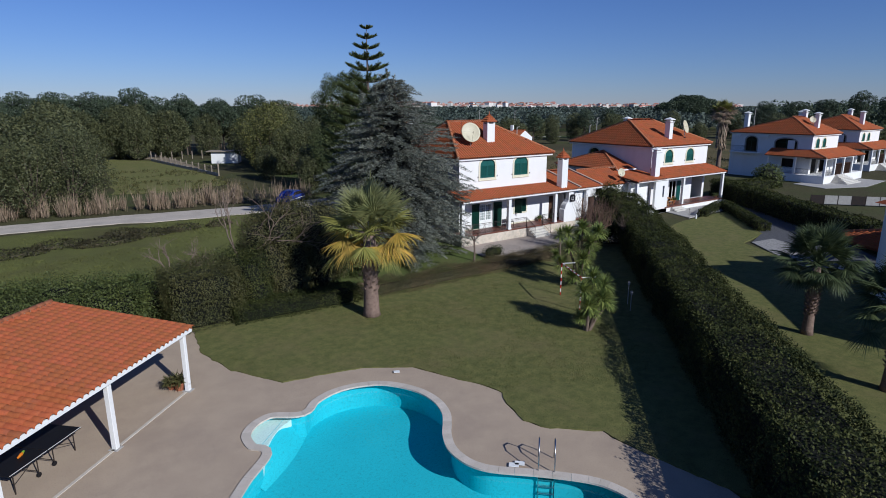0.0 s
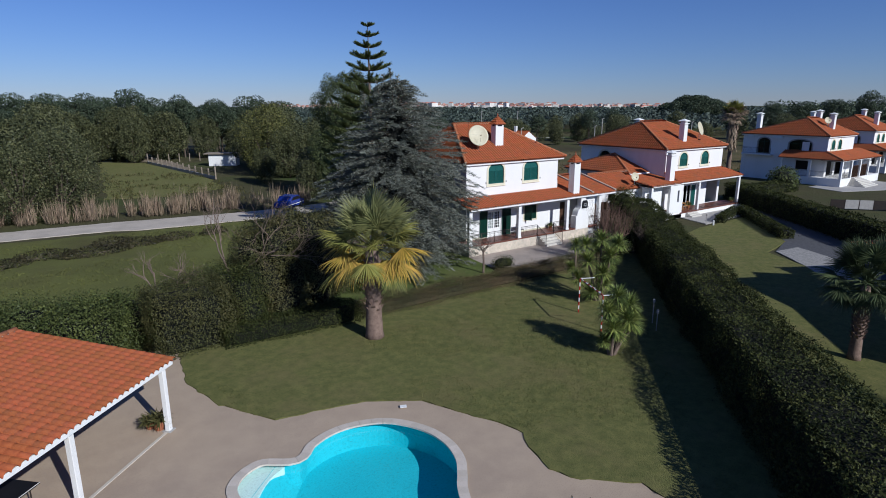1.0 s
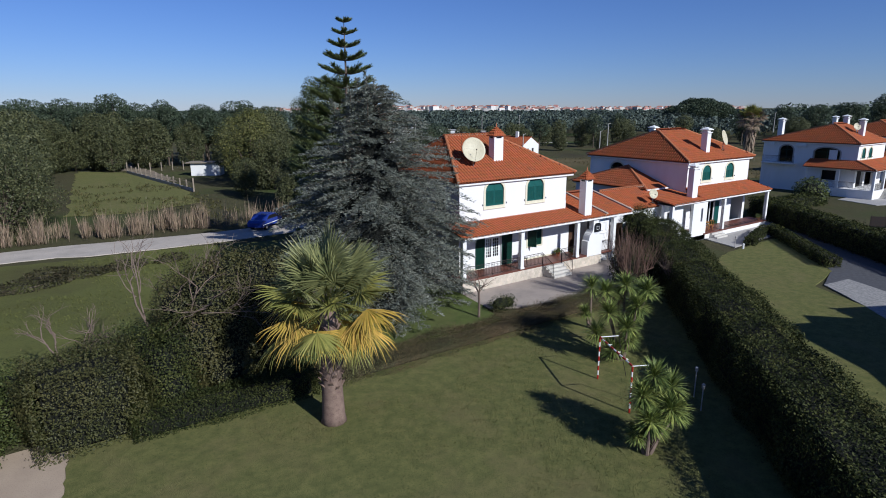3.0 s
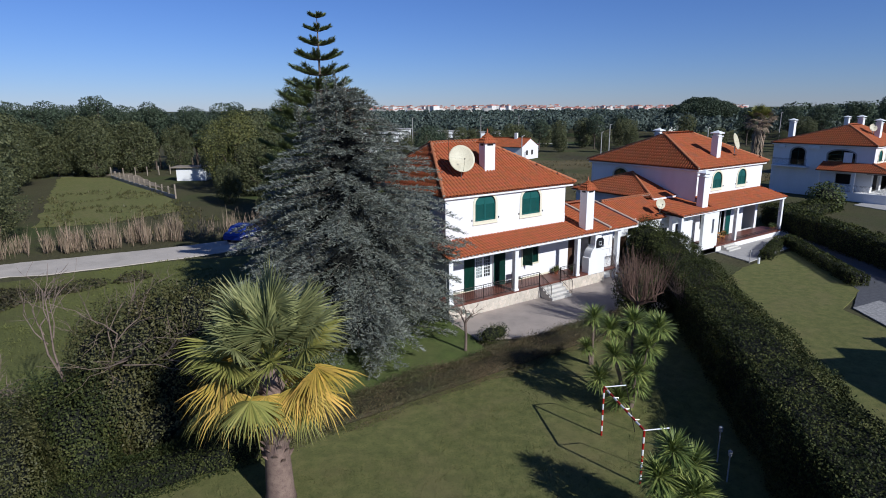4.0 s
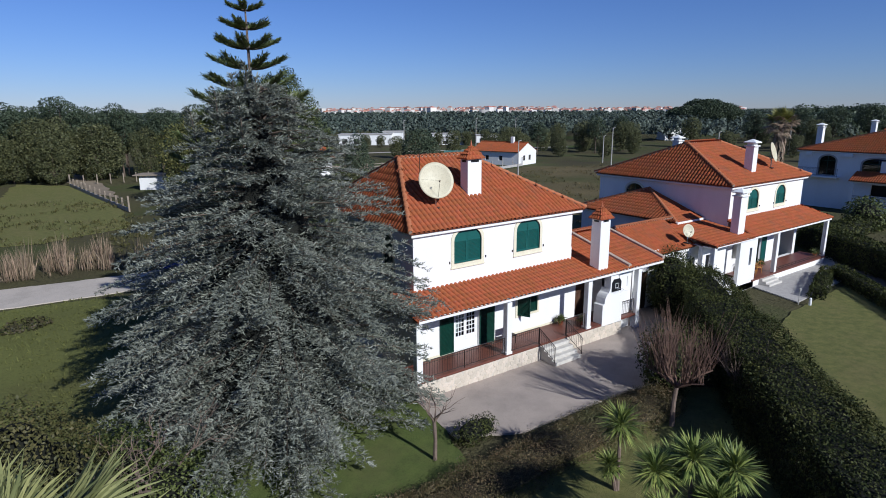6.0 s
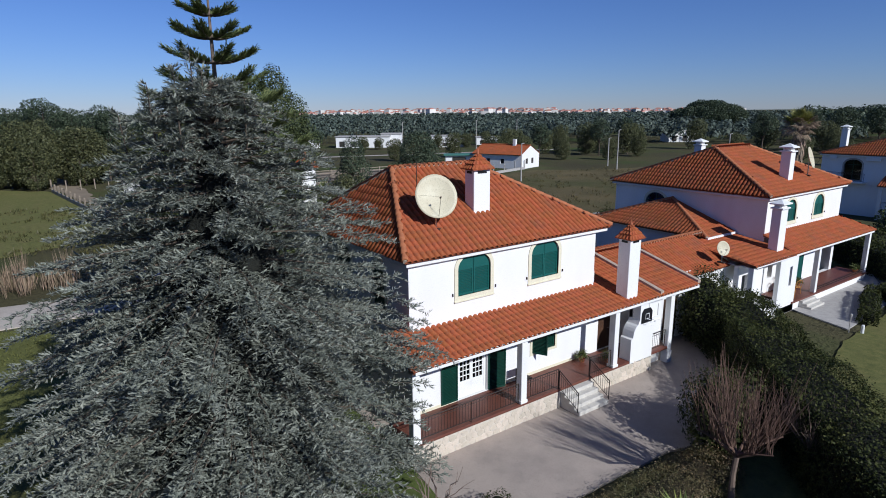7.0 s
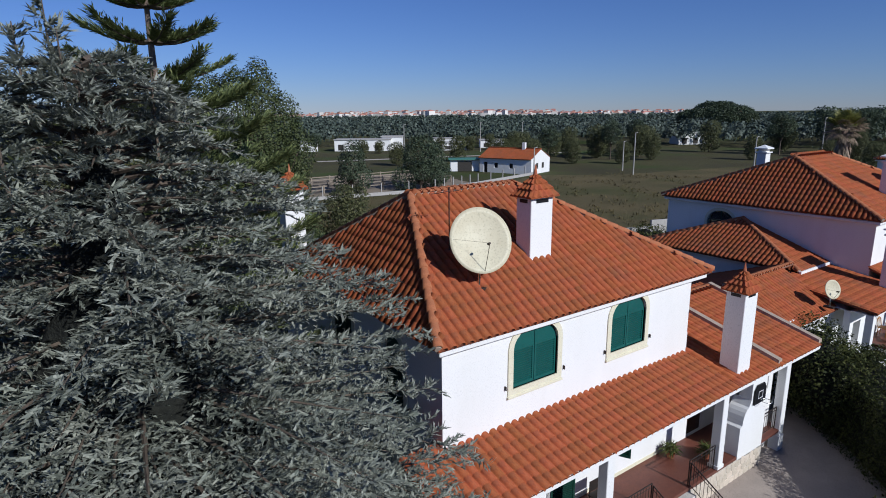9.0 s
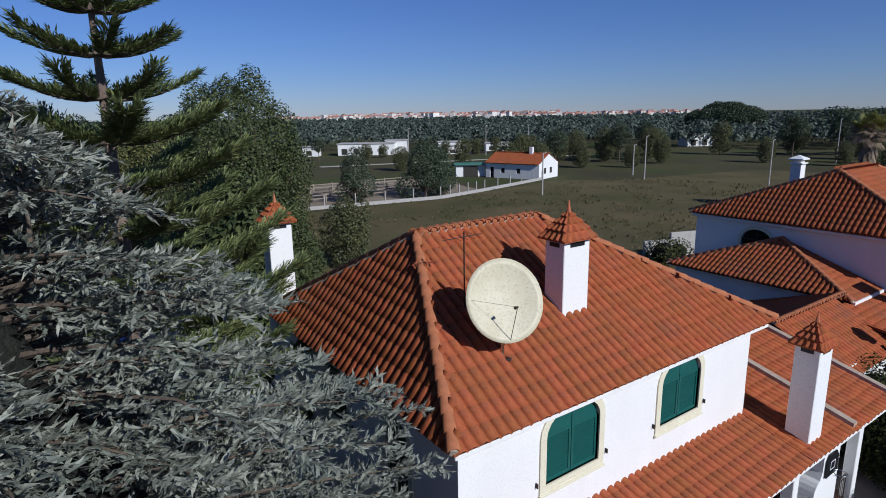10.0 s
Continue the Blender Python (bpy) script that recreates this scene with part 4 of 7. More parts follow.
part("porch_ceiling", MB().box(-1.0, 15.4, -1.44, 0.0, 3.58, 3.63), WHITE, h1)
# French door with open shutters
door = part("french_door", MB().box(2.2, 2.3, 0.1, 0.18, 0.85, 3.05, 0.006).box(3.6, 3.7, 0.1, 0.18, 0.85, 3.05, 0.006).box(2.3, 3.6, 0.1, 0.18, 2.95, 3.05, 0.006), WPAINT, h1, "white French door with small panes")
for s in (0, 1):
    x0 = 2.3 + 0.65 * s
    leaf = part("door_leaf", MB().box(x0, x0 + 0.65, 0.11, 0.15, 0.87, 1.55, 0.006).box(x0, x0 + 0.08, 0.11, 0.15, 1.55, 2.95, 0.006).box(x0 + 0.57, x0 + 0.65, 0.11, 0.15, 1.55, 2.95, 0.006).box(x0 + 0.08, x0 + 0.57, 0.11, 0.16, 2.85, 2.95, 0.006), WPAINT, door)
    for q in range(1, 3):
        part("glazing_bar", MB().box(x0 + 0.08 + 0.163 * q - 0.014, x0 + 0.08 + 0.163 * q + 0.014, 0.115, 0.15, 1.55, 2.85), WPAINT, leaf)
    for q in range(1, 6):
        part("glazing_bar", MB().box(x0 + 0.08, x0 + 0.57, 0.118, 0.148, 1.55 + 0.217 * q - 0.014, 1.55 + 0.217 * q + 0.014), WPAINT, leaf)
    part("pane", MB().box(x0 + 0.08, x0 + 0.57, 0.13, 0.136, 1.55, 2.85), GLASS, leaf).visible_shadow = False
    part("curtain", MB().box(x0 + 0.02, x0 + 0.63, 0.154, 0.162, 1.5, 2.9), WPAINT, leaf, "white net curtain")
for x0, mm in ((2.2, Matrix.Translation((1.36, -0.05, 0.9))), (3.7, Matrix.Translation((3.72, -0.05, 0.9)) @ Matrix.Rotation(radians(-14), 4, "Z"))):
    part("shutter", shutter_mesh(0.8, 2.15, mm), DARKGREEN, door, "tall dark green louvred shutter folded open")
low = part("window", ring_mesh(1.4, 1.2, 0, 0.12, -0.03, 0.05, Matrix.Translation((6.9, 0, 1.85))), CREAM, h1, "window with dark green shutters half open")
part("shutter", shutter_mesh(0.68, 1.2, Matrix.Translation((6.9, 0.03, 1.85))), DARKGREEN, low)
part("shutter", shutter_mesh(0.68, 1.2, Matrix.Translation((6.2, -0.01, 1.85)) @ Matrix.Rotation(radians(-62), 4, "Z")), DARKGREEN, low)
part("room", MB().box(6.15, 7.65, 0.27, 0.3, 1.8, 3.1), ROOM, low)
# entrance recess, barbecue wall and wing walls
part("wing_wall", wall_panel(Matrix.Translation((10.0, 0.0, 0)), 8.0, 3.6, 0.25, [(0.5, 1.5, 0.85, 2.95, 0), (5.0, 7.6, 0.0, 2.4, 0)]), WHITE, h1)
part("wing_end_wall", MB().box(15.4, 15.6, -0.05, 6.9, 0, 3.7), WHITE, h1)
part("wing_back_wall", MB().box(10.0, 18.0, 6.7, 6.95, 0, 3.6), WHITE, h1)
door2 = part("front_door", MB().box(10.5, 11.5, 0.1, 0.16, 0.85, 2.95, 0.01), DARKWOOD, h1, "dark varnished front door in the recess")
part("door_handle", MB().tube([(11.35, 0.1, 1.85), (11.35, 0.04, 1.85), (11.25, 0.04, 1.85)], 0.012, 6), STEEL, door2)
gar = part("garage_door", MB().box(15.0, 17.6, 0.1, 0.16, 0.0, 2.4, 0.01), DARKWOOD, h1, "dark garage door in the shade")
for q in range(5):
    part("panel", MB().box(15.1 + 0.5 * q, 15.5 + 0.5 * q, 0.07, 0.1, 0.15, 2.25, 0.01), DARKWOOD, gar)
# the shaped barbecue wall in front of the wing
prof = [(10.75, 0.7), (12.35, 0.7), (12.35, 2.2)] + [(12.35 - 0.45 * math.sin(t), 2.2 + 0.55 * (1 - math.cos(t))) for t in [radians(15 * q) for q in range(1, 7)]] + [(11.9, 3.5), (11.3, 3.5), (11.3, 2.75)] + [(11.3 - 0.42 * math.sin(t), 2.55 - 0.6 * (1 - math.cos(t))) for t in [radians(15 * q) for q in range(1, 7)]] + [(10.75, 1.9)]
bbq = MB()
n_p = len(prof)
bbq.add([(x, -1.72, z) for x, z in prof] + [(x, -1.12, z) for x, z in prof], [tuple(range(n_p)), tuple(range(2 * n_p - 1, n_p - 1, -1))] + [(i, i + n_p, (i + 1) % n_p + n_p, (i + 1) % n_p) for i in range(n_p)])
part("barbecue_wall", bbq, WHITE, h1, "white rendered barbecue wall with curved shoulders")
part("screen_wall", MB().box(11.3, 13.6, -1.3, -1.1, 0.0, 3.5), WHITE, h1)
arched_window(h1, Matrix.Translation((12.95, -1.3, 2.45)), 0.55, 0.6, 0.0, shut=False, trim=WHITE)
hoop = thing("basketball_hoop", (40.75, 34.96, 2.55), "black toy basketball backboard with a small hoop on the wall", "basketball hoop")
part("backboard", MB().add([(-0.36, -0.0, 0), (0.36, 0, 0), (0.36, 0, 0.5), (0.22, 0, 0.68), (-0.22, 0, 0.68), (-0.36, 0, 0.5), (-0.36, -0.04, 0), (0.36, -0.04, 0), (0.36, -0.04, 0.5), (0.22, -0.04, 0.68), (-0.22, -0.04, 0.68), (-0.36, -0.04, 0.5)],
     [(6, 7, 8, 9, 10, 11), (5, 4, 3, 2, 1, 0)] + [(i, (i + 1) % 6, (i + 1) % 6 + 6, i + 6) for i in range(6)]), BLACK, hoop)
part("target_mark", MB().box(-0.14, 0.14, -0.046, -0.04, 0.18, 0.20).box(-0.14, 0.14, -0.046, -0.04, 0.42, 0.44).box(-0.14, -0.12, -0.046, -0.04, 0.2, 0.42).box(0.12, 0.14, -0.046, -0.04, 0.2, 0.42), WPAINT, hoop)
part("ring", MB().tube([(0.17 * math.cos(2 * math.pi * q / 16), -0.25 + 0.17 * math.sin(2 * math.pi * q / 16), 0.15) for q in range(17)], 0.01, 6), STEEL, hoop)
# chimneys
chimney(h1, 4.55, 1.75, 7.0, 9.75, 0.85, 0.6)
chimney(h1, 10.75, -1.30, 3.7, 6.55, 0.75, 0.62)
chimney(h1, 0.42, 9.75, 2.0, 9.5, 0.72, 0.6)
# steps and railings
for q in range(4):
    part("step", MB().box(6.25, 8.05, -2.75 + 0.27 * q, -1.5, 0.03 + 0.17 * q, 0.20 + 0.17 * q, 0.012), STEP, h1, "pale stone step")
for a, b in (((-0.7, -1.6, 0.85), (1.6, -1.6, 0.85)), ((1.6, -1.6, 0.85), (3.95, -1.6, 0.85)), ((4.35, -1.6, 0.85), (6.2, -1.6, 0.85)), ((6.2, -1.65, 0.8), (6.2, -2.7, 0.2)), ((8.1, -1.65, 0.8), (8.1, -2.7, 0.2)), ((8.1, -1.6, 0.85), (9.5, -1.6, 0.85)), ((12.5, -1.55, 0.85), (13.6, -1.55, 0.85))):
    railing(h1, a, b)
sat_dish((30.95, 37.75, 7.72), 0.86, (-0.30, -0.86, 0.42), "large round cream satellite dish on the villa roof", 0.35)
ant = thing("television_aerial", (30.85, 38.9, 8.3), "thin roof aerial with short cross rods", "aerial")
part("mast", MB().tube([(0, 0, 0), (0, 0, 1.9)], 0.016, 6), IRON, ant)
part("boom", MB().tube([(-0.5, 0.1, 1.75), (0.4, -0.1, 1.82)], 0.01, 5), IRON, ant)
for q in range(5):
    part("rod", MB().tube([(-0.4 + 0.18 * q, -0.2, 1.76), (-0.4 + 0.18 * q, 0.25, 1.8)], 0.005, 4), IRON, ant)

# ---- the neighbouring villa ----
h2 = thing("house", (55.0, 36.9, 0), "white two-storey villa with orange tile roofs and an open corner porch", "house", "villas")
part("front_wall", wall_panel(ID, 10.6, 6.85, 0.3, [(2.4, 3.8, 5.0, 6.4, 0.6), (6.4, 7.8, 5.0, 6.4, 0.6), (3.7, 5.1, 0.55, 2.85, 0), (1.0, 1.6, 1.5, 2.9, 0), (8.0, 10.2, 0.57, 3.3, 0)]), WHITE, h2)
part("side_wall", wall_panel(Matrix.Translation((0, 11.3, 0)) @ WEST, 11.0, 6.85, 0.3, [(2.7, 4.3, 5.0, 6.3, 0.6)]), WHITE, h2)
part("back_wall", MB().box(0.3, 10.6, 11.0, 11.3, 0, 6.85), WHITE, h2)
part("end_wall", MB().box(10.3, 10.6, 0.3, 11.0, 0, 6.85), WHITE, h2)
hip_roof(h2, -0.4, 11.0, -0.35, 11.6, 6.9, 2.6, 6.8, 5.2, 9.45)
for cx in (3.1, 7.1):
    arched_window(h2, Matrix.Translation((cx, 0, 5.0)), 1.4, 1.4, 0.6)
arched_window(h2, Matrix.Translation((0, 11.3, 0)) @ WEST @ Matrix.Translation((3.5, 0, 5.0)), 1.6, 1.3, 0.6, shut=False)
pr2 = part("porch_roof", MB().box(-4.6, 11.6, -2.02, -1.9, 3.5, 3.68, 0.01), WHITE, h2, "lean-to tile roof over the corner porch")
roof_face(pr2, [(-0.05, -2.05, 3.7), (11.8, -2.05, 3.7), (10.6, 0.0, 4.5), (-0.05, 0.0, 4.5)])
roof_face(pr2, [(-4.8, -2.05, 3.7), (-0.05, -2.05, 3.7), (-0.05, 1.9, 4.28), (-4.8, 1.9, 4.28)])
roof_face(pr2, [(11.8, -2.05, 3.7), (11.8, 3.0, 3.7), (10.6, 3.0, 4.5), (10.6, 0.0, 4.5)])
part("porch_ceiling", MB().box(-4.6, 11.5, -1.9, 0.0, 3.45, 3.5), WHITE, h2)
part("porch_floor", MB().box(0.3, 11.6, -1.95, 0.0, 0.45, 0.57, 0.01), FLOOR_TILE, h2)
part("plinth", MB().box(-4.6, 11.5, -1.9, -0.01, 0.0, 0.45, 0.01), WHITE, h2)
for px in (3.55, 11.4):
    part("porch_post", MB().box(px - 0.14, px + 0.14, -1.9, -1.62, 0.57, 3.45, 0.012), WHITE, h2)
part("porch_post", MB().box(11.26, 11.54, 2.6, 2.88, 0.0, 3.45, 0.012), WHITE, h2)
part("porch_wall", wall_panel(Matrix.Translation((-1.6, -1.9, 0)), 2.2, 3.5, 0.25, [(1.25, 1.55, 1.7, 2.9, 0)]), WHITE, h2)
part("wing_wall", wall_panel(Matrix.Translation((-4.6, -1.0, 0)), 3.0, 3.5, 0.25, [(0.5, 1.3, 1.6, 2.8, 0)]), WHITE, h2)
part("porch_post", MB().box(-4.7, -4.4, -1.9, -1.6, 0, 3.5, 0.012), WHITE, h2)
fd = part("french_door", MB().box(3.7, 3.8, 0.06, 0.14, 0.57, 2.85).box(5.0, 5.1, 0.06, 0.14, 0.57, 2.85).box(4.36, 4.44, 0.06, 0.14, 0.57, 2.85), WPAINT, h2, "glazed double door with green frame")
part("pane", MB().box(3.8, 5.0, 0.10, 0.11, 0.6, 2.85), GLASS, fd)
part("shutter", shutter_mesh(0.7, 2.25, Matrix.Translation((5.1, -0.05, 0.58))), GREEN, fd)
part("room", MB().box(3.6, 5.2, 0.28, 0.3, 0.5, 2.9), ROOM, fd)
part("room", MB().box(-0.45, 0.05, -1.69, -1.66, 1.6, 3.0), ROOM, h2)
part("room", MB().box(0.9, 1.7, 0.28, 0.3, 1.4, 3.0), ROOM, h2)
for q in range(3):
    part("step", MB().box(1.4, 3.2, -2.65 + 0.26 * q, -1.9, 0.04 + 0.14 * q, 0.18 + 0.14 * q, 0.01), STEP, h2)
railing(h2, (3.7, -1.8, 0.57), (11.3, -1.8, 0.57), 0.25, 0.6, "kerb_rail")
# its single-storey side wing with a pyramid end
wing2 = part("side_wing", MB().box(-2.9, 0.0, 2.2, 10.6, 0.0, 4.3, 0.02), WHITE, h2)
w2r = part("wing_roof", MB().box(-3.1, -0.02, 1.95, 10.85, 4.2, 4.35), WHITE, h2, "pyramid roof of the low side wing")
part("gutter", MB().box(-3.35, 0.0, 1.68, 1.8, 4.30, 4.44, 0.01), WPAINT, w2r)
ap = (-0.1, 6.4, 6.05)
roof_face(w2r, [(-3.3, 10.95, 4.42), (-3.3, 1.8, 4.42), ap])
roof_face(w2r, [(-3.3, 1.8, 4.42), (0.0, 1.8, 4.42), (0.0, 6.4, 6.05), ap])
ridge_run(w2r, (-3.3, 1.8, 4.42), ap)
ridge_run(w2r, (-3.3, 10.95, 4.42), ap)
w3r = part("link_roof", MB().box(-9.4, -3.3, -0.3, -0.2, 3.1, 3.35), WHITE, h2, "low link roof between the two villas")
roof_face(w3r, [(-9.4, -0.45, 3.4), (-4.5, -0.45, 3.4), (-4.5, 2.2, 4.75), (-9.4, 2.2, 4.75)])
roof_face(w3r, [(-3.3, 6.0, 3.4), (-9.4, 6.0, 3.4), (-9.4, 2.2, 4.75), (-3.3, 2.2, 4.75)])
ridge_run(w3r, (-9.4, 2.2, 4.75), (-3.3, 2.2, 4.75))
part("link_wall", wall_panel(Matrix.Translation((-9.0, -0.2, 0)), 6.2, 3.4, 0.25, [(0.4, 2.6, 0, 2.3, 0), (4.3, 5.0, 1.6, 2.4, 0)]), WHITE, h2)
part("room", MB().box(-9.0, -3.0, 0.4, 0.5, 0, 3.2), ROOM, h2)
chimney(h2, 4.3, 1.1, 6.9, 9.3, 0.62, 0.62, False)
chimney(h2, 8.2, 9.7, 6.9, 9.2, 0.62, 0.62, False)
chimney(h2, -0.75, -1.1, 3.7, 6.35, 0.8, 0.55, False)
sat_dish((62.2, 37.9, 7.6), 0.75, (0.22, -0.92, 0.30), "pale grey satellite dish on the neighbouring roof", 0.4)
sat_dish((49.4, 36.4, 3.75), 0.42, (-0.35, -0.88, 0.3), "small white satellite dish above the link roof", 0.35)

# ---- the farther villas ----
def far_house(at, label, w=8.8, d=12.3):
    h = thing("house", at, label, "house", "villas")
    part("front_wall", wall_panel(ID, w, 6.85, 0.3, [(0.6, 2.8, 1.1, 3.3, 0), (3.4, 6.2, 1.1, 3.3, 0), (1.2, 2.3, 4.9, 6.3, 0.5), (3.4, 4.5, 4.9, 6.3, 0.5)]), WHITE, h)
    part("side_wall", wall_panel(Matrix.Translation((0, d, 0)) @ WEST, d - 0.3, 6.85, 0.3, [(2.4, 4.2, 4.0, 6.3, 0.6), (7.0, 10.2, 4.6, 6.2, 0.6), (8.2, 10.0, 1.9, 3.2, 0)]), WHITE, h)
    part("back_wall", MB().box(0.3, w, d - 0.3, d, 0, 6.85), WHITE, h)
    part("end_wall", MB().box(w - 0.3, w, 0.3, d - 0.3, 0, 6.85), WHITE, h)
    part("room", MB().box(0.9, w - 0.9, 0.9, 1.0, 1.1, 3.5), ROOM, h)
    part("room", MB().box(0.9, 1.0, 1.1, 5.0, 1.1, 3.5), ROOM, h)
    hip_roof(h, -0.4, w + 0.4, -0.35, d + 0.3, 6.9, 3.0, 6.2, 4.4, 9.3)
    for cx in (1.75, 3.95):
        arched_window(h, Matrix.Translation((cx, 0, 4.9)), 1.1, 1.4, 0.5)
    arched_window(h, Matrix.Translation((0, d, 0)) @ WEST @ Matrix.Translation((3.3, 0, 4.0)), 1.8, 2.3, 0.6, shut=False, trim=CONCRETE)
    arched_window(h, Matrix.Translation((0, d, 0)) @ WEST @ Matrix.Translation((8.6, 0, 4.6)), 3.2, 1.6, 0.6, shut=False, trim=CONCRETE)
    part("shutter", MB().box(-0.1, -0.04, d - 9.9, d - 8.9, 4.65, 5.95, 0.01), WPAINT, h)
    for by in (0.9, 4.6, 5.3):
        part("air_conditioner", MB().box(-0.35, 0.0, d - by - 0.7, d - by, 6.25, 6.65, 0.02), WPAINT, h)
    bal = part("balcony", MB().box(-1.0, 0.0, d - 4.9, d - 0.4, 3.7, 3.88, 0.02), WHITE, h, "small balcony with an iron rail")
    railing(bal, (-0.95, d - 4.85, 3.88), (-0.95, d - 0.45, 3.88), 0.95, 0.12)
    # porch round the corner
    r = part("porch_roof", MB().box(-1.7, w, -2.9, -2.75, 3.55, 3.72).box(-1.7, -1.55, -2.75, 5.6, 3.55, 3.72), WHITE, h, "narrow tile roof over the porch round the corner")
    roof_face(r, [(-1.9, -3.0, 3.74), (w + 3, -3.0, 3.74), (w + 3, 0, 4.65), (0, 0.0, 4.65)])
    roof_face(r, [(-1.9, 5.8, 3.74), (-1.9, -3.0, 3.74), (0, 0.0, 4.65), (0, 5.8, 4.65)])
    ridge_run(r, (-1.9, -3.0, 3.76), (0, 0.0, 4.68))
    part("porch_floor", MB().box(-1.7, w + 3, -2.9, -0.01, 0.0, 1.1, 0.02).box(-1.7, -0.01, 0, 5.6, 0.0, 1.1, 0.02), WHITE, h)
    part("porch_ceiling", MB().box(-1.6, w + 3, -2.7, -0.01, 3.48, 3.54), DARKWOOD, h)
    for px, py in ((-1.55, -2.75), (-1.55, 1.4), (-1.55, 5.45), (1.6, -2.75), (4.6, -2.75), (7.6, -2.75), (w + 2.8, -2.75)):
        part("porch_post", MB().box(px - 0.15, px + 0.15, py - 0.15, py + 0.15, 1.1, 3.56, 0.012), WHITE, h)
    for x0 in (2.1, 5.1):
        scr = part("lattice_screen", MB().box(x0, x0 + 2.0, -2.8, -2.76, 1.1, 1.2).box(x0, x0 + 2.0, -2.8, -2.76, 2.7, 2.8), DARKWOOD, h, "brown wooden lattice screen")
        for q in range(9):
            part("slat", MB().box(x0 + 0.24 * q, x0 + 0.06 + 0.24 * q, -2.82, -2.75, 1.2, 2.7), DARKWOOD, scr)
    railing(h, (-1.6, -2.6, 1.1), (-1.6, 5.4, 1.1), 0.9, 0.14)
    railing(h, (-1.4, -2.8, 1.1), (1.5, -2.8, 1.1), 0.9, 0.14)
    for q in range(7):
        e = 0.3 * (6 - q)
        part("step", MB().box(1.9 - e * 0.6, 4.4 + e * 0.6, -3.3 - e, -2.9, 0.155 * q, 0.155 * (q + 1), 0.01), STEP, h)
    chimney(h, 1.0, 10.6, 6.9, 9.6, 0.65, 0.65, False)
    chimney(h, 4.2, 1.5, 6.9, 9.6, 0.65, 0.65, False)
    chimney(h, 7.0, 4.6, 8.2, 10.0, 0.65, 0.65, False)
    return h


far_house((95.5, 38.1, 0), "white villa with orange tile roofs, balcony and a railed porch")
far_house((120.5, 41.0, 0), "white villa with orange tile roofs partly hidden behind another")
sat_dish((99.0, 40.0, 8.0), 0.5, (-0.6, -0.7, 0.35), "small satellite dish on the farther roof", 0.5)


# ---- plants ----
def lump3(p, s, amount):
    return np.array([noise.noise(Vector(q) * s) for q in p]) * amount


def hedge(name, p0, p1, width, height, mat, label, density=150, size=0.12, rough=0.14, taper=0.0, lum=0.9, core=HEDGE_SHADE, stray=0.02):
    """A clipped hedge between two plan points: an inner mass and a skin of leaves."""
    a, b = Vector(p0), Vector(p1)
    L = (b - a).length
    h = thing(name, (a.x, a.y, 0), label, "hedge", turn=math.degrees(math.atan2(b.y - a.y, b.x - a.x)))
    w = width / 2
    chunks = []
    for kind, area in (("top", L * width), ("l", L * height), ("r", L * height), ("e0", width * height), ("e1", width * height)):
        n = int(area * density)
        s, t = rng.random(n), rng.random(n)
        if kind == "top":
            p, nr = np.stack([s * L, (t - 0.5) * width, np.full(n, height)], 1), np.tile([0, 0, 1.0], (n, 1))
        elif kind in "lr":
            sg = 1 if kind == "l" else -1
            p, nr = np.stack([s * L, sg * (w - taper * (t ** 3)), t * height], 1), np.tile([0, sg, 0.1], (n, 1))
        else:
            e = kind == "e1"
            p, nr = np.stack([np.full(n, L * e), (s - 0.5) * width, t * height], 1), np.tile([1.0 if e else -1.0, 0, 0.1], (n, 1))
        edge = np.clip((np.abs(p[:, 1]) - (w - 0.35)) / 0.35, 0, 1) * np.clip((p[:, 2] - height + 0.35) / 0.35, 0, 1)
        p = p - nr * (edge * 0.16)[:, None]
        p = p + nr * (lump3(p, lum, rough * 1.6) + rng.normal(size=n) * rough * 0.35 + (rng.random(n) < stray) * rng.random(n) * 0.3)[:, None]
        nn = unit(nr + rand_unit(n) * 0.75)
        d = unit(np.cross(nn, rand_unit(n)) + nr * 0.3)
        l_ = size * (0.6 + 0.8 * rng.random(n))
        chunks.append(leaf_quads(p, d, nn, l_, l_ * 0.55))
    v, f = join_np(chunks)
    tagged(part("foliage", np_mesh("foliage", v, f), mat, h), kind="stuff")
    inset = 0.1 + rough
    # filler body; the default core colour paints in shade behind the leaves
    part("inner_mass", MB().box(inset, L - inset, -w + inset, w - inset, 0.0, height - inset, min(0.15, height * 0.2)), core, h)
    return h


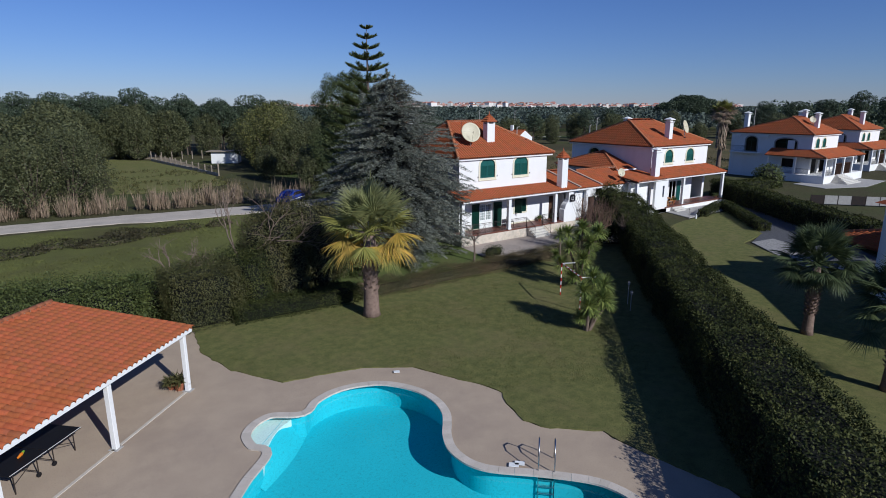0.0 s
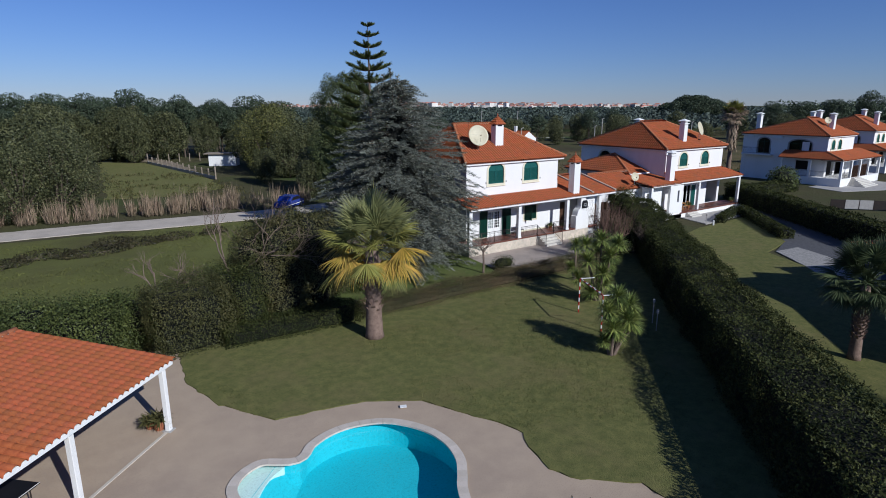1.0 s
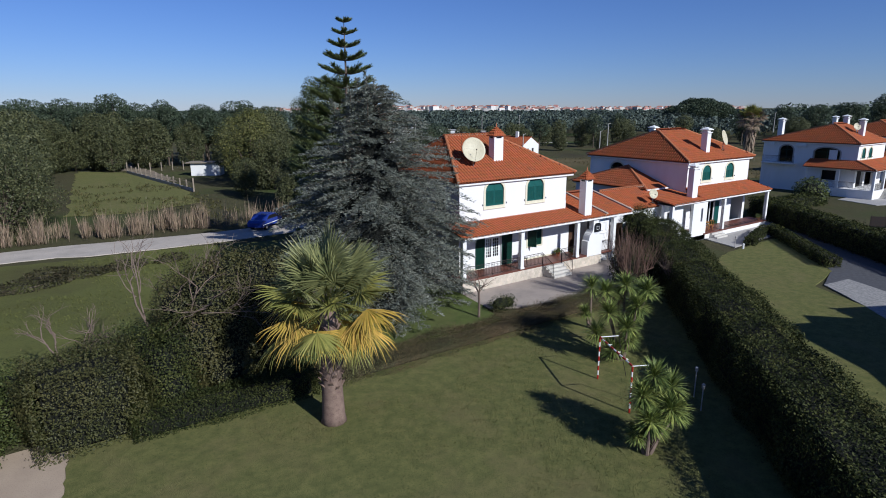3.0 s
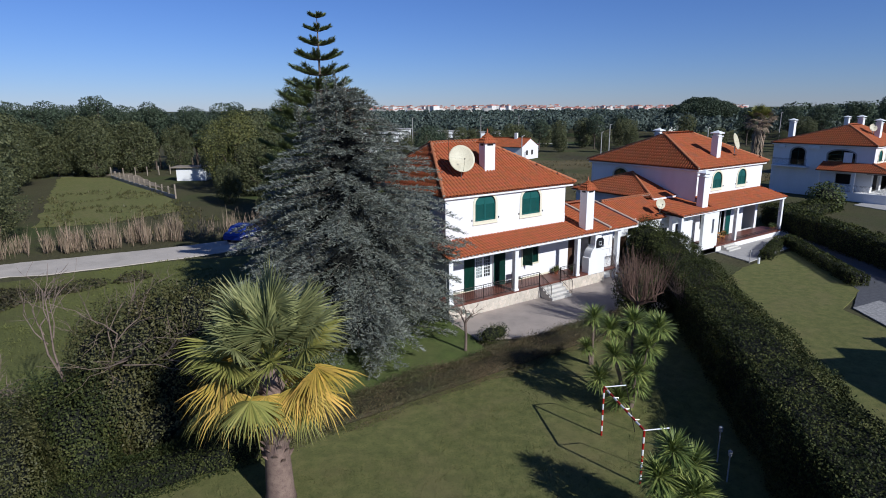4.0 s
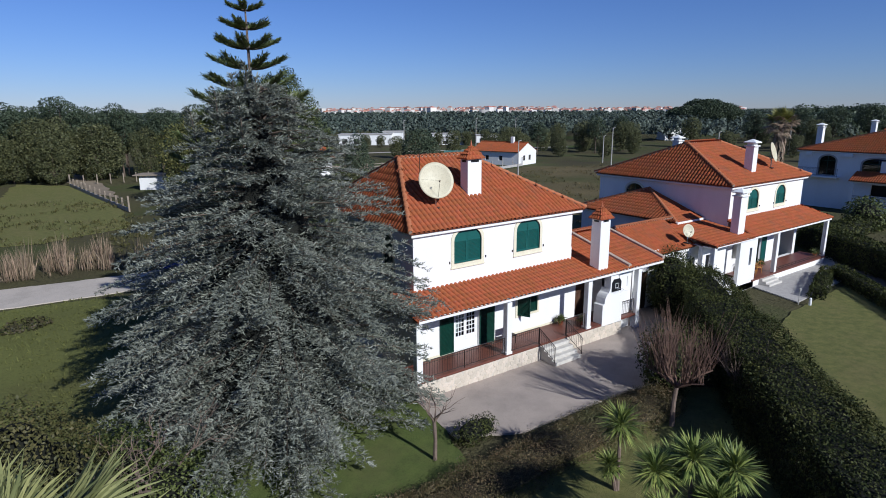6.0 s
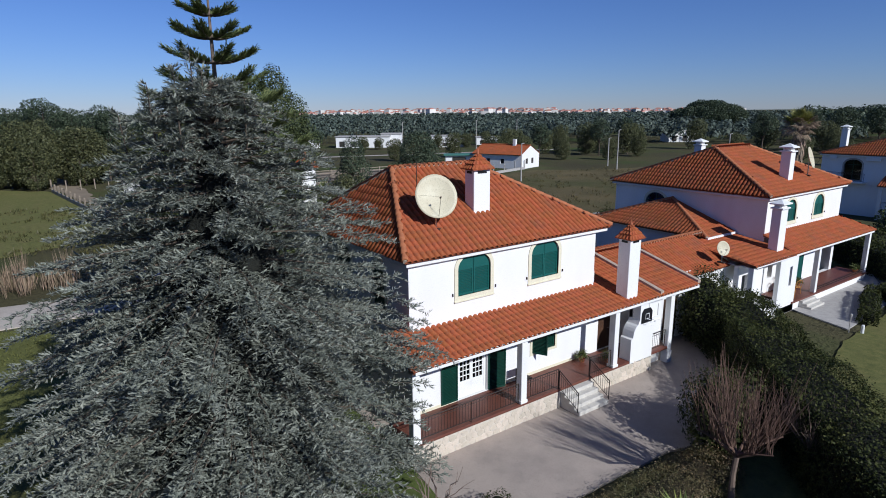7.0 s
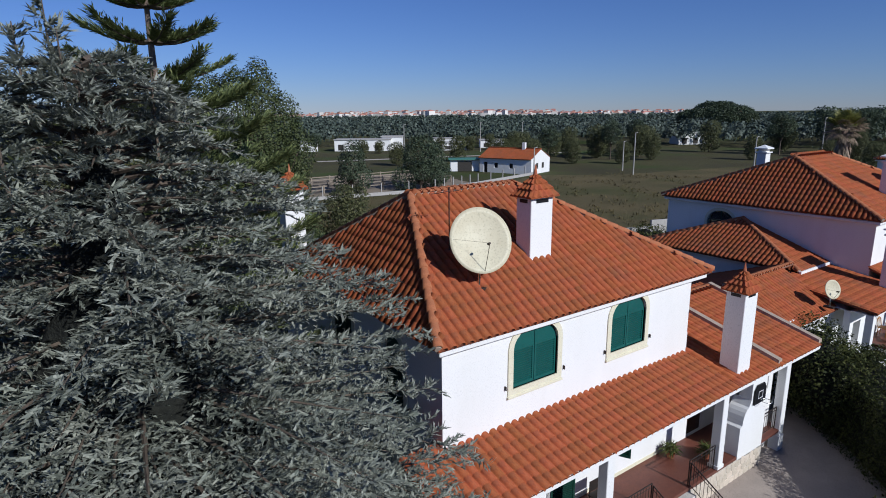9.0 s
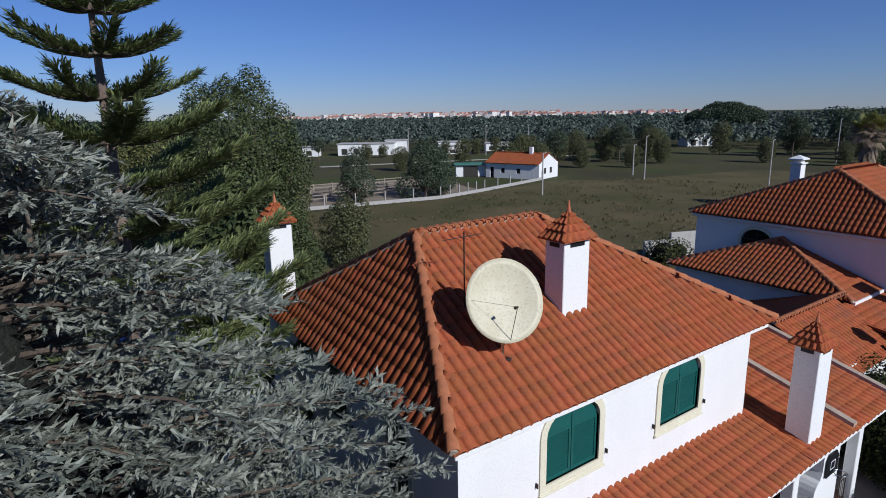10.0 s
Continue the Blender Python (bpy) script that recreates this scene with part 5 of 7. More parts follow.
def bush(name, at, blobs, mat, label, density=120, size=0.14, category="shrub", core=True, group="", spread=0.6):
    b = thing(name, at, label, category, group)
    v, f = blob_leaves(blobs, density, size, spread)
    tagged(part("foliage", np_mesh("foliage", v, f), mat, b), kind="stuff")
    stems = MB()
    for x, y, z, rx, ry, rz in blobs:
        stems.tube([(x * 0.3, y * 0.3, 0), (x * 0.8, y * 0.8, z * 0.6), (x, y, z)], [0.05, 0.035, 0.015], 6)
    tagged(part("stemwork", stems, BARK, b), kind="stuff")
    # filler bodies, near-black to paint the shade inside the shrub
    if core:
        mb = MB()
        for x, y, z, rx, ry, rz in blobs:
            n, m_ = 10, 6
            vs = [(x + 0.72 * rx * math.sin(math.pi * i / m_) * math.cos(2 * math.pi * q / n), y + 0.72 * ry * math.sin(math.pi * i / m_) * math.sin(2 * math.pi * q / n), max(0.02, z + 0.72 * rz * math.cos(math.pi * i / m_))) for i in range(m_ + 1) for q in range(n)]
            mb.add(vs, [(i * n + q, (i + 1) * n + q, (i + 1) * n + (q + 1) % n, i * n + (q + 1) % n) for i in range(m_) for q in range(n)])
        part("inner_mass", mb, HEDGE_SHADE, b)
    return b


def twigs(mb, p, d, length, r, depth, spread=0.5, kids=3):
    """A bare branching limb."""
    p, d = Vector(p), Vector(d).normalized()
    mid = p + d * length * 0.5 + Vector(rng.normal(size=3)) * length * 0.05
    e = p + d * length + Vector(rng.normal(size=3)) * length * 0.08
    mb.tube([p, mid, e], [r, r * 0.8, r * 0.55], 5 if r > 0.02 else 3, False)
    if depth > 0:
        for q in range(kids):
            f = 0.45 + 0.55 * (q + 1) / kids
            mm = p.lerp(e, f)
            dd = (d + Vector(rng.normal(size=3)) * spread + Vector((0, 0, 0.12))).normalized()
            twigs(mb, mm, dd, length * (0.55 + 0.25 * rng.random()), r * 0.55, depth - 1, spread, kids)


def bare_tree(at, height, mat, label, stems=1, depth=4, spread=0.45, kids=3, trunk=0.25, r=0.06):
    t = thing("bare_tree", at, label, "tree")
    tr, cr = MB(), MB()
    for q in range(stems):
        a = 2 * math.pi * q / stems + rng.random()
        lean = Vector((math.cos(a) * 0.35 * (stems > 1), math.sin(a) * 0.35 * (stems > 1), 1))
        top = lean.normalized() * height * trunk
        tr.tube([(0, 0, -0.05), top * 0.5, top], [r * 1.3, r, r * 0.85], 8)
        for k_ in range(3 if stems == 1 else 2):
            twigs(cr, top, lean.normalized() + Vector(rng.normal(size=3)) * spread * 0.8, height * (1 - trunk) * 0.42, r * 0.6, depth, spread, kids)
    part("trunk", tr, mat, t)
    tagged(part("branchwork", cr, mat, t), kind="stuff")
    return t


# the tall hedge on the diagonal boundary
hedge("hedge", (6.5, -6.5), (48.4, 35.4), 2.9, 2.65, HEDGE, "tall clipped dense green boundary hedge", 400, 0.088, 0.25, 0.25, 0.6, stray=0.05)
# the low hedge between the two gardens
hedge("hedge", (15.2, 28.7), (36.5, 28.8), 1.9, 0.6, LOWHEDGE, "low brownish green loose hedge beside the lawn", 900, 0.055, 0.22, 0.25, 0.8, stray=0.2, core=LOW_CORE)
hedge("hedge", (8.0, 28.75), (15.0, 28.35), 1.5, 1.0, HEDGE, "low clipped dark green hedge at the lawn's edge", 420, 0.075, 0.16, 0.2, 0.9)
hedge("hedge", (5.0, 29.9), (8.5, 30.0), 3.0, 2.95, IVY, "tall olive-brown clipped hedge block beside the paving", 420, 0.08, 0.34, 0.45, 0.75, stray=0.05)
hedge("hedge", (-16, 31.8), (4.2, 30.6), 3.2, 2.6, SHRUB, "broad leafy boundary hedge behind the pavilion", 320, 0.10, 0.5, 0.4, 0.55, stray=0.08)
# shrubs behind the left-hand hedge
for at, blobs, mat, lab in (
        ((9.5, 30.0, 0), [(0, 0, 1.5, 0.9, 0.9, 1.7), (0.7, 0.6, 1.9, 0.9, 0.9, 1.7), (-0.5, 0.9, 1.8, 0.9, 0.9, 1.6), (0.2, -0.5, 1.0, 0.8, 0.7, 1.1)], HEDGE, "dense dark green shrub behind the hedge"),
        ((11.0, 30.8, 0), [(0, 0, 2.3, 1.0, 1.1, 1.7), (1.5, 0.4, 2.0, 1.1, 1.1, 1.7), (0.6, 0.2, 4.0, 1.0, 1.0, 1.5), (1.6, 0.8, 4.4, 0.9, 1.0, 1.4), (-0.5, 0.7, 3.6, 0.9, 1.0, 1.3), (0.4, 1.4, 3.0, 1.6, 1.5, 2.2), (0.9, -0.4, 1.1, 1.1, 0.8, 1.1)], SHRUB_B, "large olive-brown shrub behind the hedge"),
        ((14.2, 31.2, 0), [(0, 0, 2.3, 1.2, 1.1, 1.7), (-0.6, 0.2, 4.2, 1.0, 1.0, 1.5), (0.5, 0.6, 4.0, 1.0, 1.0, 1.4), (-1.2, 1.2, 3.0, 1.4, 1.4, 2.4), (1.1, 1.3, 2.4, 1.3, 1.4, 2.1), (-0.2, -0.4, 1.2, 1.0, 0.8, 1.2)], SHRUB_B, "tall olive-brown shrub beside the palm"),
        ((9.4, 32.8, 0), [(0, 0, 1.4, 1.8, 1.6, 1.6), (1.8, 0.2, 1.6, 1.7, 1.5, 1.8), (-1.9, 0.3, 1.1, 1.5, 1.5, 1.3)], SHRUB, "bushy green shrub at the meadow's edge"),
        ((16.6, 33.6, 0), [(0, 0, 1.5, 1.6, 1.5, 1.7), (1.2, -1.0, 1.2, 1.3, 1.2, 1.3)], SHRUB, "rounded green shrub under the cedar"),
        ((2.5, 31.2, 0), [(0, 0, 1.3, 1.8, 1.5, 1.6), (2.0, 0.4, 1.2, 1.5, 1.5, 1.4), (-2.0, 0.2, 1.4, 1.6, 1.5, 1.7)], SHRUB, "light green leafy shrub behind the pavilion"),
        ((-3.5, 31.2, 0), [(0, 0, 1.5, 1.8, 1.5, 1.8), (2.0, 0.4, 1.3, 1.5, 1.5, 1.6), (-2.0, 0.2, 1.5, 1.6, 1.5, 1.9)], SHRUB, "light green leafy shrub behind the pavilion")):
    bush("shrub", at, blobs, mat, lab, 380, 0.088, group="hedge shrubs")
for at, hh in (((10.3, 31.7, 0), 7.6), ((11.8, 33.0, 0), 6.4), ((6.6, 33.6, 0), 4.2), ((17.6, 32.6, 0), 4.5)):
    bare_tree(at, hh, TWIG, "bare greyish twiggy tree behind the shrubs", 3, 3, 0.5, 3, 0.42, 0.075)
# round dark shrub, bare reddish trees and small bushes by the drive
bush("shrub", (37.9, 29.9, 0), [(0, 0, 1.35, 1.15, 1.0, 1.4), (1.0, -0.5, 1.3, 1.0, 0.95, 1.3), (-0.8, -0.7, 1.2, 0.9, 0.9, 1.2)], HEDGE, "rounded dark green shrub beside the driveway", 200, 0.12)
bush("shrub", (28.0, 31.3, 0), [(0, 0, 0.4, 0.75, 0.5, 0.5), (0.7, 0.1, 0.35, 0.5, 0.45, 0.42)], HEDGE, "small clipped dark shrub at the drive's edge", 320, 0.08)
def broom_tree(at, trunk_h, shoot, n, mat, label, lean=0.3):
    """A cut-back tree: short trunk, a few knobbly arms and many straight upright shoots."""
    t = thing("bare_tree", at, label, "tree")
    part("trunk", MB().tube([(-0.25, -0.1, -0.05), (-0.1, 0, trunk_h * 0.6), (0, 0, trunk_h)], [0.11, 0.085, 0.09], 8), TWIG, t)
    cr = MB()
    for q in range(9):
        a = 2 * math.pi * q / 9 + rng.normal() * 0.2
        o = Vector((math.cos(a), math.sin(a), 0))
        e = Vector((0, 0, trunk_h)) + o * (0.7 + 0.6 * rng.random()) + Vector((0, 0, 0.35 + 0.5 * rng.random()))
        cr.tube([(0, 0, trunk_h - 0.05), Vector((0, 0, trunk_h + 0.1)).lerp(e, 0.55), e], [0.055, 0.04, 0.03], 6, False)
        for j in range(n // 9):
            p = Vector((0, 0, trunk_h + 0.1)).lerp(e, 0.35 + 0.65 * rng.random())
            d = (o * lean * rng.random() + Vector(rng.normal(size=3)) * 0.16 + Vector((0, 0, 1))).normalized()
            L = shoot * (0.45 + 0.6 * rng.random())
            m_ = p + d * L * 0.5 + Vector(rng.normal(size=3)) * 0.04
            cr.tube([p, m_, p + d * L + Vector(rng.normal(size=3)) * 0.08], [0.014, 0.010, 0.004], 3, False)
            if j % 2:
                dd = (d + Vector(rng.normal(size=3)) * 0.4).normalized()
                cr.tube([m_, m_ + dd * L * 0.4], [0.008, 0.003], 3, False)
    tagged(part("branchwork", cr, mat, t), kind="stuff")


broom_tree((35.2, 27.6, 0), 1.6, 2.6, 230, RUSTTWIG, "cut-back bare tree with many upright reddish shoots")
broom_tree((38.4, 26.4, 0), 0.7, 1.7, 230, TWIG, "low spreading bare tree with tangled grey twigs", 0.9)
bush("shrub", (46.6, 35.4, 0), [(0, 0, 1.8, 1.5, 1.4, 1.7), (1.0, 0.8, 2.0, 1.3, 1.2, 1.6), (-0.7, -0.9, 1.6, 1.3, 1.3, 1.5)], HEDGE, "tall rounded dark green bush at the hedge's end", 200, 0.12)
t = thing("bare_tree", (26.2, 31.1, 0), "small pollarded bare tree beside the driveway", "tree")
part("trunk", MB().tube([(0, 0, -0.05), (0.03, 0, 0.8), (0, 0.02, 1.5)], [0.08, 0.065, 0.07], 8), TWIG, t)
cr = MB()
for q in range(7):
    a = 2 * math.pi * q / 7
    twigs(cr, (0, 0.02, 1.45), (math.cos(a) * 0.6, math.sin(a) * 0.6, 1), 0.7, 0.035, 2, 0.35, 2)
tagged(part("branchwork", cr, TWIG, t), kind="stuff")


# the big grey-green cedar
def cedar(at, height=13.0):
    t = thing("cedar_tree", at, "big conical blue-grey cedar with drooping feathery branches", "tree")
    part("trunk", MB().tube([(0, 0, -0.1), (0, 0, 4), (0.1, 0, 8.5), (0.1, 0.1, height - 0.3)], [0.42, 0.33, 0.2, 0.04], 10), BARK, t)
    zs, rs = [0.4, 1.5, 3.5, 6.0, 8.0, 9.6, 11.0, 12.0, 12.6, 13.0], [5.0, 5.7, 6.0, 5.6, 4.6, 3.5, 2.5, 1.6, 0.9, 0.4]
    limbs, chunks = MB(), []
    UP = np.array([0, 0, 1.0])

    def fingers(base, d, ln, q, droop):
        """Needle-clad shoots on both sides of the twigs that start at base and go along d."""
        k_ = len(base)
        g = (np.arange(q) + 0.5) / q
        P = base[:, None, :] + d[:, None, :] * (ln[:, None] * g[None])[:, :, None] - UP * (droop * ln[:, None] * g[None] ** 2)[:, :, None]
        P = P.reshape(-1, 3)
        D = np.repeat(d, q, 0)
        S = unit(np.cross(D, UP)) * np.where(np.arange(k_ * q) % 2, -1.0, 1.0)[:, None]
        way = unit(D * (0.75 + 0.5 * rng.random(k_ * q))[:, None] + S * 0.7 + UP * (0.14 + 0.3 * rng.normal(size=k_ * q))[:, None] + rand_unit(k_ * q) * 0.5)
        L = (0.11 + 0.15 * rng.random(k_ * q)) * np.tile(1.15 - 0.35 * g, k_)
        nrm = unit(UP + rand_unit(k_ * q) * 0.7)
        for o in (0.0, 0.13, 0.27, 0.41, 0.55):
            p0 = P + way * (L * o)[:, None]
            dd = unit(way + rand_unit(k_ * q) * 0.42)
            sd = unit(np.cross(dd, nrm)) * (0.013 + 0.009 * rng.random(k_ * q))[:, None]
            chunks.append((np.stack([p0 - sd, p0 + sd, p0 + dd * (L * 0.50)[:, None]], 1).reshape(-1, 3), np.arange(k_ * q * 3).reshape(-1, 3)))

    n = 580
    for i in range(n):
        z = 0.5 + (height - 0.6) * (1 - (1 - (i + 0.5) / n) ** 0.82)
        a = i * 2.39996 + rng.normal() * 0.35
        R = float(np.interp(z, zs, rs)) * (0.58 + 0.50 * rng.random() ** 0.7)
        out = np.array([math.cos(a), math.sin(a), 0.0])
        side = np.array([-out[1], out[0], 0.0])
        rise = 0.02 + 0.26 * rng.random() + max(0.0, z - 8.0) * 0.06
        tip = 0.02 + 0.16 * rng.random() if z < 8 else 0.0
        f = np.linspace(0, 1, 7)
        pts = out * (R * f)[:, None] + UP * (z + R * (rise * f - (rise * 0.8 + tip) * f ** 2.4))[:, None] + side * (rng.normal() * 0.12 * R * f ** 2)[:, None]
        pts[:, 2] = np.maximum(pts[:, 2], 0.15)
        limbs.tube([tuple(p) for p in pts[::2]], [0.05, 0.035, 0.018, 0.006], 4, False)
        kk = max(8, int(R * 0.74 / 0.14))
        s = np.linspace(0.26, 1.0, kk)
        base = np.stack([np.interp(s, f, pts[:, j]) for j in range(3)], 1)
        sg = np.where(np.arange(kk) % 2, -1.0, 1.0)
        d = unit(out * 0.9 + side * (sg * (0.35 + 0.55 * rng.random(kk)))[:, None] + UP * (0.02 + rng.normal(size=kk) * 0.13)[:, None])
        ln = (0.30 + 1.0 * (1.03 - s) ** 0.8 * min(1.0, R / 4.0)) * (0.6 + 0.6 * rng.random(kk))
        fingers(base, d, ln, 12, 0.12 + (0.75 if z < 4 else 0.4) * rng.random() * (z < 8))
    # upright leaders with short whorls at the top
    for q in range(10):
        a, rr = 2.4 * q, 1.9 * (q / 10) ** 0.6
        x0, y0 = rr * math.cos(a), rr * math.sin(a)
        x0, y0 = x0 - 0.35, y0 + 0.2
        zb = 11.75 - 0.5 * rr
        hh = 1.95 - 0.7 * q / 10
        part("leader", MB().tube([(x0, y0, zb), (x0 * 1.06, y0 * 1.06, zb + hh)], [0.035, 0.008], 5), BARK, t)
        k_ = 36
        g = rng.random(k_)
        b = rng.random(k_) * 6.28
        base = np.stack([x0 * (1 + 0.06 * g), y0 * (1 + 0.06 * g), zb + hh * (0.05 + 0.93 * g)], 1)
        d = unit(np.stack([np.cos(b), np.sin(b), 0.45 + 0.3 * rng.random(k_)], 1))
        fingers(base, d, 0.10 + 0.42 * (1 - g), 6, 0.0)
    v, f = join_np(chunks)
    tagged(part("needles", np_mesh("needles", v, f), CEDAR, t), kind="stuff")
    tagged(part("branchwork", limbs, BARK, t), kind="stuff")
    # filler body, its near-black colour painting the shade between the branches
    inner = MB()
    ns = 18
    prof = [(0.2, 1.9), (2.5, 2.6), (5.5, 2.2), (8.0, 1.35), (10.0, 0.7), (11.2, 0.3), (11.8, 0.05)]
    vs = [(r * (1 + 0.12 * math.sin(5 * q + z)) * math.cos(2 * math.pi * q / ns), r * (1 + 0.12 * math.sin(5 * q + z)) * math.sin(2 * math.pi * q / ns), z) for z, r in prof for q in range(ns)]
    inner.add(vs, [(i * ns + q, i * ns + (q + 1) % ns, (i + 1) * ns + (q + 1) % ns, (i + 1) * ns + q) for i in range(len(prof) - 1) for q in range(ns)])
    part("inner_mass", inner.mesh("inner_mass", True), CEDAR_SHADE, t)
    return t


cedar((22.7, 36.3, 0))


def norfolk(at, height=17.7):
    t = thing("norfolk_pine", at, "tall Norfolk pine with regular tiers of upswept branches", "tree")
    part("trunk", MB().tube([(0, 0, -0.1), (0, 0, 8), (0, 0, height)], [0.28, 0.18, 0.02], 8), TWIG, t)
    limbs, chunks = MB(), []
    z, k_ = height - 0.3, 0
    while z > 2.0:
        R = 0.3 + (height - z) * 0.37 if height - z < 4.2 else min(3.9, 1.85 + (height - z - 4.2) * 0.42)
        nb = 4 + min(k_, 3)
        for b in range(nb):
            a = 2 * math.pi * b / nb + k_ * 0.5 + rng.normal() * 0.08
            out, side = np.array([math.cos(a), math.sin(a), 0]), np.array([-math.sin(a), math.cos(a), 0])
            f = np.linspace(0, 1, 6)
            pts = out * (R * f)[:, None] + np.array([0, 0, 1.0]) * (z - 0.16 * R * f + 0.42 * R * f ** 2)[:, None]
            limbs.tube([tuple(p) for p in pts], [0.05, 0.04, 0.03, 0.02, 0.015, 0.006], 4, False)
            kk = int(30 + R * (62 if z > 12.2 else 135))
            s = 0.12 + 0.88 * rng.random(kk)
            base = np.stack([np.interp(s, f, pts[:, j]) for j in range(3)], 1)
            sg = np.where(rng.random(kk) < 0.5, -1.0, 1.0)
            d = unit(out * 0.7 + side * (sg * (0.2 + 0.5 * rng.random(kk)))[:, None] + np.array([0, 0, 1.0]) * (0.25 + 0.65 * rng.random(kk))[:, None])
            ln = (0.14 + 0.24 * np.sin(s * 2.6)) * (0.7 + 0.5 * rng.random(kk)) * min(1.0, 0.4 + R * 0.4) * (1.0 if z > 12.2 else 1.7)
            q = 6
            g = (np.arange(q) + 0.4) / q
            P = (base[:, None, :] + d[:, None, :] * (ln[:, None] * g[None])[:, :, None]).reshape(-1, 3)
            dd = np.repeat(d, q, 0) + rand_unit(kk * q) * 0.35
            chunks.append(leaf_quads(P, dd, unit(np.array([0, 0, 1.0]) + rand_unit(kk * q) * 0.6), 0.2, 0.034, 0.05))
        z -= 0.78 + 0.04 * k_ if k_ < 8 else 1.1
        k_ += 1
    v, f = join_np(chunks)
    tagged(part("needles", np_mesh("needles", v, f), NORFOLK, t), kind="stuff")
    tagged(part("branchwork", limbs, BARK, t), kind="stuff")


norfolk((25.10, 44.60, 0))


def crown_tree(name, at, label, trunk_h, blobs, mat, density, size, trunk_r=0.22, spread=0.45, group="", simple=False):
    t = thing(name, at, label, "tree", group)
    top = max(b[2] for b in blobs)
    part("trunk", MB().tube([(0, 0, -0.2), (0.08, 0.05, trunk_h * 0.5), (0, 0, trunk_h), (0.1, 0, top * 0.8)], [trunk_r, trunk_r * 0.8, trunk_r * 0.65, trunk_r * 0.2], 8), BARK, t)
    lm = MB()
    for x, y, z, rx, ry, rz in blobs:
        lm.tube([(0, 0, trunk_h * 0.8), (x * 0.6, y * 0.6, (trunk_h + z) / 2), (x, y, z)], [trunk_r * 0.5, trunk_r * 0.3, trunk_r * 0.1], 5, False)
    tagged(part("branchwork", lm, BARK, t), kind="stuff")
    v, f = blob_leaves(blobs, density, size, spread, simple=simple)
    tagged(part("crown", np_mesh("crown", v, f), mat, t), kind="stuff")
    return t


def clumps(n, r, z0, z1, br, shape="round", squash=0.75):
    out = []
    for i in range(n):
        f = (i + 0.5) / n
        z = z0 + (z1 - z0) * f
        if shape == "cone":
            R = r * (1 - 0.85 * f)
        elif shape == "umbrella":
            R, z = r * math.sqrt(rng.random()), z0 + (z1 - z0) * (0.35 + 0.4 * rng.random())
        else:
            R = r * math.sqrt(max(0.05, 1 - (2 * f - 1) ** 2)) * (0.55 + 0.4 * rng.random())
        a = i * 2.4 + rng.random()
        b = br * (0.75 + 0.5 * rng.random())
        if shape == "umbrella":
            z = z1 - br * squash - 0.5 * (z1 - z0) * (R / r) ** 2
        out.append((R * math.cos(a), R * math.sin(a), z, b, b, b * squash))
    return out


# tall feathery trees behind the villa
cas = []
for q in range(46):
    a, f_ = q * 2.4, (q + 0.5) / 46
    rr = 4.3 * math.sqrt(1 - f_ ** 1.7) * (0.55 + 0.45 * rng.random())
    b = 0.95 + 0.45 * rng.random()
    cas.append((rr * math.cos(a), rr * math.sin(a), 2.2 + 10.8 * f_, b, b, b * 1.45))
for u_, v_, z_, b in ((1.1, 0.2, 14.3, 0.75), (1.4, 0.0, 13.2, 1.0), (-0.4, 0.1, 13.9, 0.7), (-0.5, 0.4, 13.0, 1.0), (-2.2, 0.0, 13.5, 0.75), (-2.2, 0.3, 12.5, 1.0), (2.8, 0.2, 11.8, 0.85), (-3.6, 0.2, 11.2, 0.85), (3.6, 0, 9.6, 0.9)):
    cas.append((0.82 * u_ + 0.57 * v_, -0.57 * u_ + 0.82 * v_, z_, b, b, b * 1.6))
crown_tree("casuarina_tree", (34.6, 67.8, 0), "tall feathery green tree behind the villa", 3.0, cas, EUCA, 210, 0.16, 0.35, 1.0)
crown_tree("cypress_tree", (30.0, 52.5, 0), "dark green conifer beside the villa's back wall", 2.0, clumps(16, 1.8, 1.2, 8.6, 1.2, "cone", 1.2), EUCA, 80, 0.26, 0.3, 0.5)


